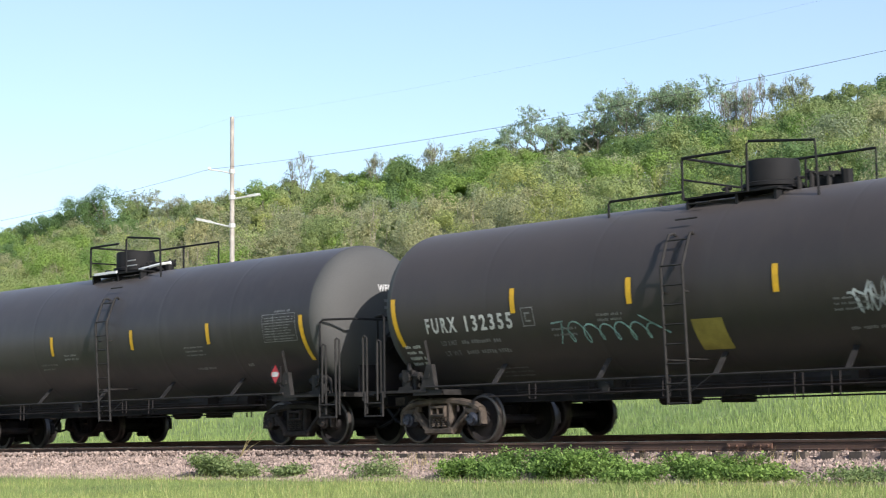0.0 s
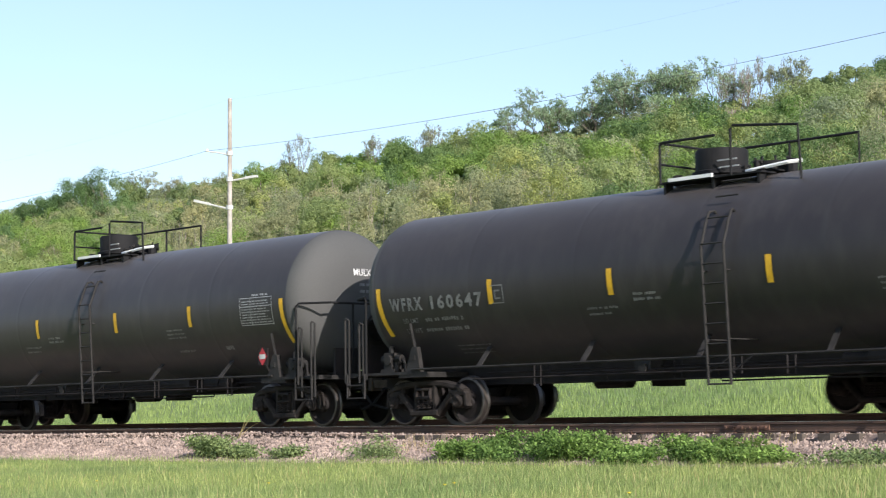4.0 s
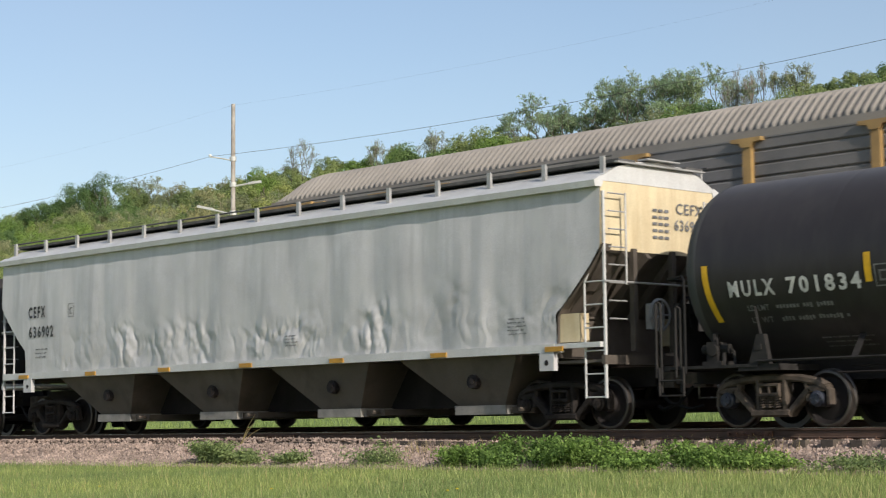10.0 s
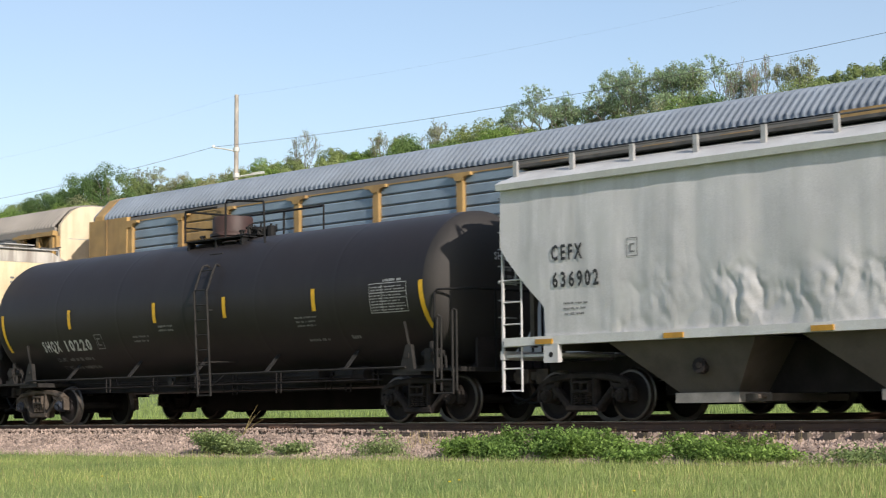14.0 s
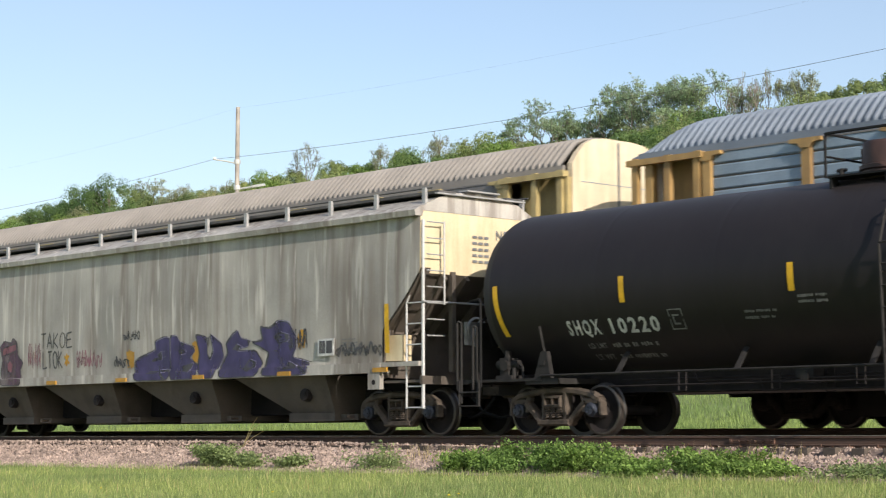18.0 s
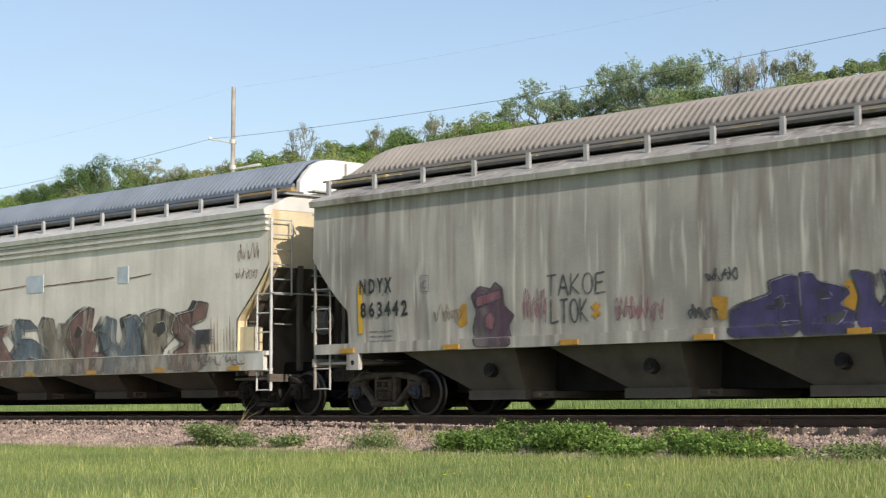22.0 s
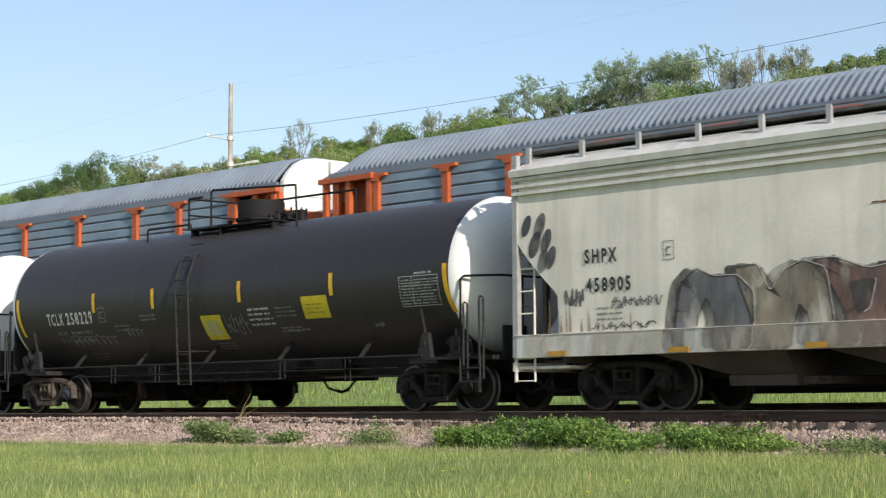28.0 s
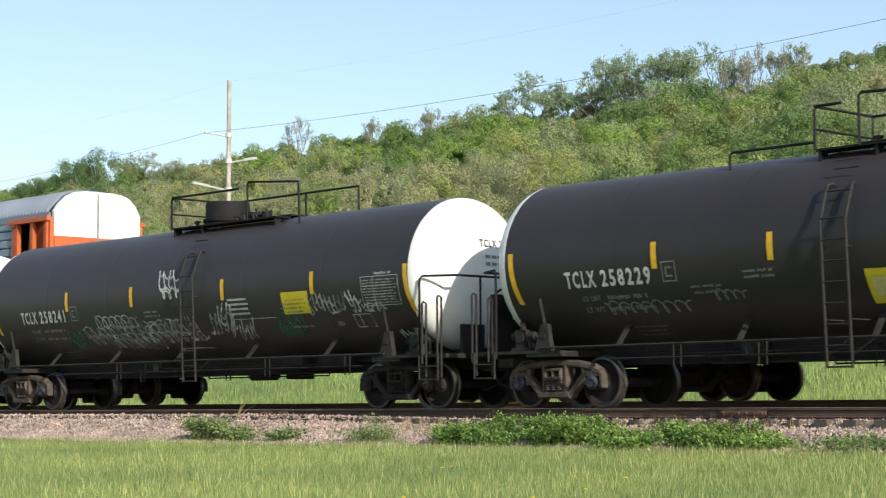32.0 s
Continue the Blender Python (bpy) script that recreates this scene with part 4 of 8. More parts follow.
def tclx_extras(car, cx, rnd):
    a = -136.6 - cx
    yellow_label(car, a + 11.15, 1.9, 0.82, 0.45, rnd)
    g = Geo()
    curved_patch(g, a + 7.6, a + 8.32, 1.58, 2.1)
    pl = part("label_sheet", g, YELLOWP, car, "yellow warning label with a faded middle")
    g = Geo()
    curved_patch(g, a + 7.7, a + 8.2, 1.68, 1.98, 0.013)
    part("label_face", g, PALEYEL, pl, "sun-bleached middle")
    g = Geo()
    bars(g, a + 9.3, 1.82, 0.85, 0.42, 4, tank_y, rnd, 0.5, 2)
    part("small_writing", g, LETTER, car)
    g = Geo()
    bars(g, a + 7.75, 1.38, 0.75, 0.16, 3, tank_y, rnd, 0.4, 2)
    bars(g, a + 10.2, 1.66, 0.75, 0.14, 2, tank_y, rnd, 0.4, 2)
    part("small_writing", g, FAINT, car)
    g = Geo()
    curls(g, a + 2.2, a + 4.1, 1.6, 1.85, 8, 0.024, tank_y, rnd)
    curls(g, a + 4.6, a + 5.3, 1.75, 1.95, 4, 0.02, tank_y, rnd)
    jagged(g, a + 8.45, a + 9.2, 1.6, 2.1, 6, 0.026, tank_y, rnd)
    part("graffiti", g, FAINT, car, "faint grey scribbled graffiti")


def chalk_extras(car, cx, rnd):
    a = -154.77 - cx
    yellow_label(car, a + 11.64, 1.95, 0.86, 0.45, rnd)
    g = Geo()
    for k in range(4):
        curved_patch(g, a + 9.8, a + 10.5 - 0.04 * (k % 2), 2.0 + 0.1 * k, 2.045 + 0.1 * k, nz=1)
    curved_patch(g, a + 9.9, a + 11.3, 1.9, 1.915, nz=1)
    part("small_writing", g, PANELLET, car)
    g = Geo()
    jagged(g, a + 7.3, a + 8.05, 2.5, 3.1, 4, 0.036, tank_y, rnd, 0.3)
    curls(g, a + 7.4, a + 8.1, 2.45, 2.72, 3, 0.034, tank_y, rnd)
    part("graffiti", g, LETTER, car, "white sprayed tag")
    for z0, z1, u0, u1, n in ((1.86, 2.2, 4.6, 6.4, 7), (1.64, 1.98, 3.95, 7.2, 12), (1.5, 1.8, 4.1, 8.5, 15), (1.4, 1.66, 4.9, 6.9, 9), (1.7, 2.05, 6.2, 7.9, 5)):
        g = Geo()
        curls(g, a + u0, a + u1, z0, z1, n, 0.03, tank_y, rnd, 0.01 + 0.002 * n / 15, 0.62)
        part("graffiti", g, TRACE, car, "chalk grey looped graffiti")
    g = Geo()
    jagged(g, a + 7.2, a + 8.6, 1.42, 2.05, 9, 0.03, tank_y, rnd)
    jagged(g, a + 9.0, a + 9.9, 1.55, 2.28, 6, 0.05, tank_y, rnd, -0.35)
    jagged(g, a + 9.6, a + 10.5, 1.42, 1.95, 7, 0.04, tank_y, rnd, -0.5)
    part("graffiti", g, TRACE, car, "chalk grey slashed graffiti")
    g = Geo()
    jagged(g, a + 12.5, a + 14.1, 1.84, 2.36, 12, 0.036, tank_y, rnd, 0.25)
    jagged(g, a + 14.1, a + 14.8, 1.88, 2.1, 5, 0.03, tank_y, rnd)
    for u0, u1, w0, w1 in ((0, 0.55, 0, 0.02), (0, 0.55, 0.24, 0.26), (0, 0.02, 0, 0.26), (0.53, 0.55, 0, 0.26), (0.18, 0.2, 0, 0.26)):
        on_side(g, [(u0, w0), (u1, w0), (u1, w1), (u0, w1)], [(0, 1, 2, 3)], a + 13.73, 1.62, tank_y)
    part("graffiti", g, TRACE, car, "chalk grey sprayed tag")
    g = Geo()
    jagged(g, a + 14.85, a + 15.5, 1.26, 1.56, 6, 0.04, tank_y, rnd, 0.3, 0.03)
    part("graffiti", g, LETTER, car, "white sprayed tag low at the end")
    for u0, u1, z0, z1 in ((11.3, 12.2, 1.42, 2.05), (3.2, 3.9, 1.4, 1.9)):
        g = Geo()
        jagged(g, a + u0, a + u1, z0, z1, 7, 0.1, tank_y, rnd, -0.35, 0.007)
        part("graffiti", g, GREENSP, car, "dark green sprayed patch")


NEAR = []  # car, its place along the train
NEAR.append(tank_car("brownish black tank car with teal graffiti and yellow strips", -0.35, 15.25, 6.78, [-0.3, 2.93, 5.71, 8.79, 11.95, 15.1], "FURX 132355", (0.57, 2.08, 2.3, 0.28), (0.51, 14.4), BLACKB,
                     extras=furx_extras, seed=1, dome_dx=0.9, stripe_top=2.78, plat=(-0.4, 1.6), low_rail=True))
NEAR.append(tank_car("dusty black tank car with faded grey lettering", -18.8, -2.87, -10.3, [-18.65, -15.58, -12.66, -9.28, -6.36, -3.15], "WFRX 160647", (-18.35, 2.2, 2.55, 0.24), (-17.82, -3.84), BLACKD,
                     letters_mat=FAINT, seed=2, cast="sooty_shaded", placard=-3.95, end_mark="WFRX 160647"))
NEAR.append(tank_car("dusty black tank car with white lettering", -37.4, -21.55, -28.9, [-37.2, -34.06, -31.2, -27.82, -24.93, -21.7], "MULX 701834", (-36.75, 2.12, 2.55, 0.25), (-36.25, -22.12), BLACKD, seed=3, placard=-22.29,
                     end_mark="MULX 701834"))
NEAR.append(tank_car("plain black tank car with white lettering", -77.3, -61.6, -68.58, [-77.15, -74.09, -70.55, -67.92, -64.89, -61.65], "SHQX 10220", (-75.5, 1.77, 2.1, 0.25), (-76.1, -62.2), BLACKN, seed=4, head_paint=BROWNEND, end_mark="SHQX 10220",
                     stripe_top=2.72, dome_paint=material("red_brown_dome_paint", (0.055, 0.028, 0.024), 0.6, scale=3)))
NEAR.append(tank_car("black tank car with white ends and yellow labels", -136.6, -121.05, -129.4, [-136.45, -133.09, -130.69, -127.5, -124.47, -121.15], "TCLX 258229", (-135.15, 2.1, 1.95, 0.28), (-135.8, -121.88), BLACK, WHITE,
                     extras=tclx_extras, seed=5, dome_r=0.52, dome_dx=0.72, plat=(-0.88, 2.2), rail_at=-0.04, low_rail=True, end_mark="TCLX 258229", stripe_top=2.78))
NEAR.append(tank_car("black tank car with white ends and chalk grey graffiti", -154.77, -139.22, -146.25, [-154.6, -151.26, -148.56, -145.12, -142.11, -139.3], "TCLX 258241", (-153.35, 2.1, 1.95, 0.28), (-153.9, -140.0),
                     BLACK, WHITE, extras=chalk_extras, seed=6, dome_r=0.5, dome_dx=-0.7, plat=(-1.72, 2.1), rail_at=1.1, end_mark="TCLX 258241", stripe_top=2.78))
NEAR.append(tank_car("black tank car with white ends at the rear", -172.95, -157.4, -166.0, [-172.8, -169.4, -166.9, -163.7, -160.7, -157.5], "", None, (-172.0, -158.1), BLACK, WHITE, seed=7, stripe_top=2.78))


# ---- covered hopper cars ----
HOPW = material("pale_grey_hopper_paint", (0.6, 0.593, 0.6), 0.42, dark=0.82, light=1.1, scale=0.9, fine=40, bump=0.1, grime=(0.5, 0.5, 0.495), streak=(0.36, 0.36, 0.36), amount=0.7, stretch=0.1)
CREAMW = material("off_white_trim_paint", (0.68, 0.67, 0.62), 0.5, dark=0.85, light=1.05, scale=1.5, fine=40, bump=0.08, streak=(0.42, 0.38, 0.32), amount=0.6)
TRIMW = material("near_white_trim_paint", (0.6, 0.61, 0.6), 0.5, dark=0.85, light=1.05, scale=1.5, fine=40, bump=0.08, streak=(0.45, 0.44, 0.42), amount=0.5)
HOPG = material("streaked_grey_hopper_paint", (0.43, 0.41, 0.37), 0.6, dark=0.62, light=1.25, scale=0.45, fine=40, bump=0.15, streak=(0.17, 0.14, 0.115), amount=0.9, stretch=0.08, streak2=(0.56, 0.535, 0.48), sf=4.2)
HOPC = material("stained_cream_hopper_paint", (0.79, 0.745, 0.66), 0.55, dark=0.85, light=1.1, scale=0.8, fine=40, bump=0.12, streak=(0.45, 0.42, 0.35), amount=0.5, stretch=0.1)
ENDC = material("cream_end_paint", (0.68, 0.58, 0.38), 0.55, dark=0.85, light=1.1, scale=1.5, fine=40, bump=0.1, streak=(0.42, 0.3, 0.16), amount=0.6, stretch=0.15)
CHUTE = material("dusty_brown_chute_steel", (0.1, 0.083, 0.068), 0.75, dark=0.7, light=1.2, scale=1.0, fine=30, bump=0.2, streak=(0.08, 0.065, 0.05), amount=0.8, grime=(0.05, 0.04, 0.032))
# rust brown chutes, darkened for the shade under the deep side sill
RUSTSHADE = material("rusty_shaded_chute_steel", (0.06, 0.043, 0.034), 0.8, dark=0.6, light=1.4, scale=1.2, fine=30, bump=0.2)
GRATE = material("dark_roof_grating", (0.09, 0.088, 0.085), 0.7, dark=0.6, light=1.4, scale=4, fine=40, bump=0.3)
ORANGE = material("orange_yellow_reflector", (0.5, 0.26, 0.03), 0.5, dark=0.8, light=1.1, scale=5, fine=40)
RUST = material("brown_rust", (0.16, 0.07, 0.03), 0.85, dark=0.6, light=1.4, scale=6, fine=40)
PURPLE = material("purple_spray", (0.062, 0.051, 0.14), 0.6, dark=0.65, light=1.35, scale=2.5, fine=30, bump=0, worn=(0.0, 0.35))
LILAC = material("pale_lilac_spray", (0.3, 0.27, 0.42), 0.55, dark=0.7, light=1.2, scale=3, fine=30, bump=0)
PINK = material("dusty_pink_spray", (0.3, 0.13, 0.16), 0.55, dark=0.7, light=1.2, scale=3, fine=30, bump=0, worn=(0.1, 0.6))
BLUESP = material(name="faded_blue_spray", grime=(0.1, 0.12, 0.14), col=(0.165, 0.21, 0.25), rough=0.6, dark=0.7, light=1.3, scale=1.2, fine=30, bump=0, worn=(0.1, 0.75))
DPURP = material("dull_plum_spray", (0.1, 0.05, 0.085), 0.6, dark=0.7, light=1.3, scale=2, fine=30, bump=0, worn=(0.1, 0.6))
REDSP = material(name="faded_red_brown_spray", grime=(0.13, 0.09, 0.08), col=(0.23, 0.13, 0.11), rough=0.6, dark=0.7, light=1.3, scale=1.2, fine=30, bump=0, worn=(0.1, 0.7))
BROWNSP = material(name="faded_tan_spray", grime=(0.4, 0.37, 0.3), col=(0.27, 0.23, 0.175), rough=0.6, dark=0.7, light=1.3, scale=1.2, fine=30, bump=0, worn=(0.1, 0.75))
SLATESP = material(name="faded_slate_spray", grime=(0.1, 0.1, 0.11), col=(0.17, 0.17, 0.185), rough=0.6, dark=0.7, light=1.3, scale=1.2, fine=30, bump=0, worn=(0.1, 0.75))
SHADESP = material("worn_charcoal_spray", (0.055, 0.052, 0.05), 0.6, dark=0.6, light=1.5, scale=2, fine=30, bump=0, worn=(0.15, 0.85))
RUSTSP = material("thin_rust_run", (0.3, 0.2, 0.115), 0.8, dark=0.8, light=1.2, scale=6, fine=40, bump=0, worn=(0.2, 0.8))
GATE = material("dull_grey_gate_steel", (0.24, 0.23, 0.21), 0.7, dark=0.7, light=1.2, scale=4, fine=40)
WASHED = material("rubbed_cream_sill_paint", (0.5, 0.46, 0.39), 0.6, dark=0.7, light=1.15, scale=1.5, fine=30, bump=0, grime=(0.3, 0.22, 0.16), worn=(0.35, 1.0))
DIMLET = material("worn_dark_grey_print", (0.17, 0.175, 0.18), 0.6, dark=0.7, light=1.3, scale=5, fine=40, bump=0)
GREYSP = material("grey_black_spray", (0.07, 0.07, 0.075), 0.6, dark=0.6, light=1.5, scale=2, fine=30, bump=0, worn=(0.0, 0.5))


# outlines of sprayed block forms, each in its own span: share of its width, height in metres over the sill's foot
PURPLE_FORMS = []
PURPLE_FORMS.append((-88.64, -87.25, [[(0, 0), (0, 0.5), (0.15, 0.62), (0.58, 0.8), (0.56, 1.02), (0.84, 1.13), (0.97, 1.1), (1, 0)], [(0.42, 0.5), (0.74, 0.79), (0.77, 0.53)], [(0.35, 0.24), (0.95, 0.29), (0.95, 0.21), (0.37, 0.18)]]))
PURPLE_FORMS.append((-87.25, -86.2, [[(0, 0), (0, 1.14), (0.22, 1.14), (0.32, 0.98), (0.82, 0.83), (0.86, 0.72), (0.66, 0.55), (0.98, 0.36), (0.95, 0.1), (0.86, 0)], [(0.27, 0.77), (0.5, 0.79), (0.56, 0.67), (0.3, 0.65)], [(0.36, 0.34), (0.8, 0.43), (0.73, 0.29), (0.66, 0.17), (0.43, 0.22)]]))
PURPLE_FORMS.append((-86.3, -85.3, [[(0, 1.14), (0.4, 1.07), (0.4, 0.63), (0.52, 0.46), (0.64, 0.68), (0.52, 1.14), (0.92, 0.88), (1, 0.54), (0.82, 0.27), (0.64, 0), (0.24, 0), (0.06, 0.3), (0.15, 0.63)]]))
PURPLE_FORMS.append((-85.42, -83.95, [[(0.0, 0), (0.02, 0.3), (0.18, 0.6), (0.14, 0.85), (0.3, 1.07), (0.42, 1.17), (0.5, 0.97), (0.72, 0.9), (0.66, 0.75), (0.46, 0.73), (0.4, 0.65), (0.86, 0.65), (1, 0.35), (0.92, 0.1), (0.82, 0)], [(0.28, 0.7), (0.38, 0.85), (0.54, 0.75), (0.46, 0.67)], [(0.54, 0.22), (0.7, 0.45), (0.86, 0.37), (0.82, 0.22), (0.66, 0.12)]]))
PURPLE_FORMS.append((-84.3, -82.41, [[(0.0, 0.85), (0.2, 0.88), (0.16, 1.22), (0.33, 1.17), (0.48, 1.35), (0.65, 1.3), (0.77, 0.98), (0.78, 0.67), (0.71, 0.44), (1, 0.3), (0.96, 0), (0.19, 0), (0.25, 0.3), (0.3, 0.57), (0.13, 0.76)], [(0.36, 0.96), (0.5, 1.08), (0.66, 1.0), (0.65, 0.83), (0.47, 0.78)], [(0.54, 0.13), (0.65, 0.36), (0.83, 0.18)]]))
FADED_FORMS = []
FADED_FORMS.append((-115.46, -114.0, 0, [[(0, 0), (0.03, 0.6), (0.11, 1.18), (0.3, 1.45), (0.52, 1.28), (0.8, 1.28), (1, 0.98), (0.97, 0), (0.5, 0), (0.53, 0.54), (0.42, 0.93), (0.3, 0.54), (0.28, 0)]]))
FADED_FORMS.append((-114.15, -112.43, 1, [[(0.1, 0), (0.16, 0.49), (-0.02, 1.4), (0.23, 1.45), (0.35, 0.96), (0.48, 1.3), (0.68, 1.45), (0.9, 1.3), (0.96, 0.48), (1, 0), (0.74, 0), (0.72, 0.53), (0.64, 0.72), (0.6, 0.48), (0.57, 0)]]))
FADED_FORMS.append((-112.7, -110.6, 2, [[(0.14, 0), (0.28, 0.47), (0.17, 0.98), (0, 1.45), (0.2, 1.47), (0.46, 1.24), (0.83, 1.37), (0.84, 1.12), (0.62, 1.03), (0.81, 0.5), (1, 0.28), (0.81, 0)], [(0.3, 1.05), (0.52, 1.08), (0.46, 0.6), (0.36, 0.5)]]))
FADED_FORMS.append((-110.9, -109.3, 3, [[(0, 0), (0, 0.46), (0.23, 0.78), (0.05, 1.05), (0.19, 1.5), (0.55, 1.45), (0.76, 1.18), (0.4, 1.18), (0.31, 0.98), (0.6, 0.96), (1, 0.6), (1, 0.28), (0.8, 0)], [(0.4, 0.26), (0.5, 0.5), (0.7, 0.42), (0.66, 0.26)]]))
FADED_FORMS.append((-109.53, -108.03, 1, [[(0, 0), (0.17, 0.68), (0.05, 1.17), (0.2, 1.49), (0.4, 1.44), (0.5, 0.86), (0.63, 1.3), (0.78, 1.3), (0.85, 0.76), (0.98, 0.4), (1, 0)]]))
FADED_FORMS.append((-108.35, -106.81, 2, [[(0.2, 0), (0.26, 0.4), (0, 0.8), (0.1, 1.29), (0.37, 1.55), (0.6, 1.68), (0.74, 1.6), (0.65, 1.07), (0.8, 0.98), (0.72, 0.53), (1, 0.49), (1, 0)], [(0.21, 0.95), (0.33, 1.24), (0.45, 1.07), (0.33, 0.89)]]))
FADED_FORMS.append((-106.9, -105.2, 3, [[(0, 0), (0.1, 0.55), (-0.03, 1.05), (0.16, 1.42), (0.4, 1.3), (0.36, 0.8), (0.5, 0.6), (0.62, 0.85), (0.55, 1.3), (0.8, 1.42), (1, 1.1), (0.9, 0.6), (0.97, 0)]]))
FADED_FORMS.append((-105.3, -103.92, 1, [[(0.1, 0), (0.16, 0.5), (0, 1.05), (0.2, 1.4), (0.6, 1.5), (0.95, 1.3), (1.0, 0.9), (0.75, 0.65), (0.6, 0.5), (0.64, 0)], [(0.35, 0.95), (0.4, 1.15), (0.65, 1.2), (0.7, 0.98), (0.5, 0.82)]]))
FADED_FORMS.append((-104.05, -102.8, 2, [[(0.1, 0), (0.05, 0.45), (0.4, 0.62), (0.02, 0.95), (0.15, 1.32), (0.6, 1.4), (0.72, 1.62), (1, 1.55), (0.92, 1.2), (0.5, 1.05), (0.85, 0.75), (1, 0.35), (0.85, 0)]]))


def round_off(pts, n=1):
    """Softens an outline's corners a little."""
    for _ in range(n):
        out = []
        for (xa, za), (xb, zb) in zip(pts, pts[1:] + pts[:1]):
            out += [(xa * 0.9 + xb * 0.1, za * 0.9 + zb * 0.1), (xa * 0.1 + xb * 0.9, za * 0.1 + zb * 0.9)]
        pts = out
    return pts


def fill(g, loops, ysurf, lift, dz=0.02):
    """Fills outlines with narrow level strips that follow the sheet; inner outlines stay open."""
    z = min(p[1] for q in loops for p in q)
    z1 = max(p[1] for q in loops for p in q)
    while z < z1:
        zm = z + dz / 2
        xs = sorted(xa + (xb - xa) * (zm - za) / (zb - za) for q in loops for (xa, za), (xb, zb) in zip(q, q[1:] + q[:1]) if (za <= zm) != (zb <= zm))
        for xa, xb in zip(xs[::2], xs[1::2]):
            n = max(1, int((xb - xa) / 0.3))
            for i in range(n):
                a, b = xa + (xb - xa) * i / n, xa + (xb - xa) * (i + 1) / n
                g.add([(a, ysurf(a, zm) - lift, z), (b, ysurf(b, zm) - lift, z), (b, ysurf(b, zm) - lift, z + dz), (a, ysurf(a, zm) - lift, z + dz)], [(0, 1, 2, 3)])
        z += dz


def dense(q, step=0.06):
    """Adds points along a closed outline."""
    out = []
    for (xa, za), (xb, zb) in zip(q, q[1:] + q[:1]):
        n = max(1, int(math.hypot(xb - xa, zb - za) / step))
        out += [(xa + (xb - xa) * i / n, za + (zb - za) * i / n) for i in range(n)]
    return out + out[:2]


def piece(car, cx, xa, xb, z0, loops, paint, rim, shine, ysurf, k, label, depth, rim_w=0.045):
    """One sprayed form with a dark depth edge, a rim and a thin pale line."""
    loops = [round_off([(xa - cx + (xb - xa) * u, z0 + v) for u, v in q], 2) for q in loops]
    lift = 0.012 + 0.0015 * (k % 3)
    g = Geo()
    fill(g, [[(x - depth, z + 0.03) for x, z in loops[0]]], ysurf, lift - 0.006)
    part("graffiti_shade", g, rim, car, label)
    g = Geo()
    fill(g, loops[:1], ysurf, lift)
    body = part("graffiti_letter", g, paint, car, label)
    for q in loops[1:]:
        g = Geo()
        fill(g, [q], ysurf, lift + 0.002)
        part("graffiti_hole", g, rim, body)
    g = Geo()
    ribbon(g, dense(loops[0]), rim_w, ysurf, lift + 0.003)
    part("graffiti_rim", g, rim, body)
    rnd = random.Random(k * 7 + 1)
    mx, mz = sum(p[0] for p in loops[0]) / len(loops[0]), sum(p[1] for p in loops[0]) / len(loops[0])
    for _ in range(3):
        p = rnd.choice(loops[0])
        t = rnd.uniform(0.35, 0.6)
        tip = (p[0] + (mx - p[0]) * t, p[1] + (mz - p[1]) * t)
        w = rnd.uniform(0.04, 0.11)
        g = Geo()
        fill(g, [[(p[0] - w, p[1]), (p[0] + w, p[1] + 0.03), tip]], ysurf, lift + 0.0025)
        part("graffiti_shade", g, rim, body)
    g = Geo()
    for q in loops:
        mx, mz = sum(p[0] for p in q) / len(q), sum(p[1] for p in q) / len(q)
        d = dense([(mx + (x - mx) * 1.02 + 0.012, mz + (z - mz) * 1.02) for x, z in q])
        ribbon(g, d[len(d) // 5:len(d) * 3 // 5], 0.011, ysurf, lift + 0.005)
    part("graffiti_line", g, shine, body)


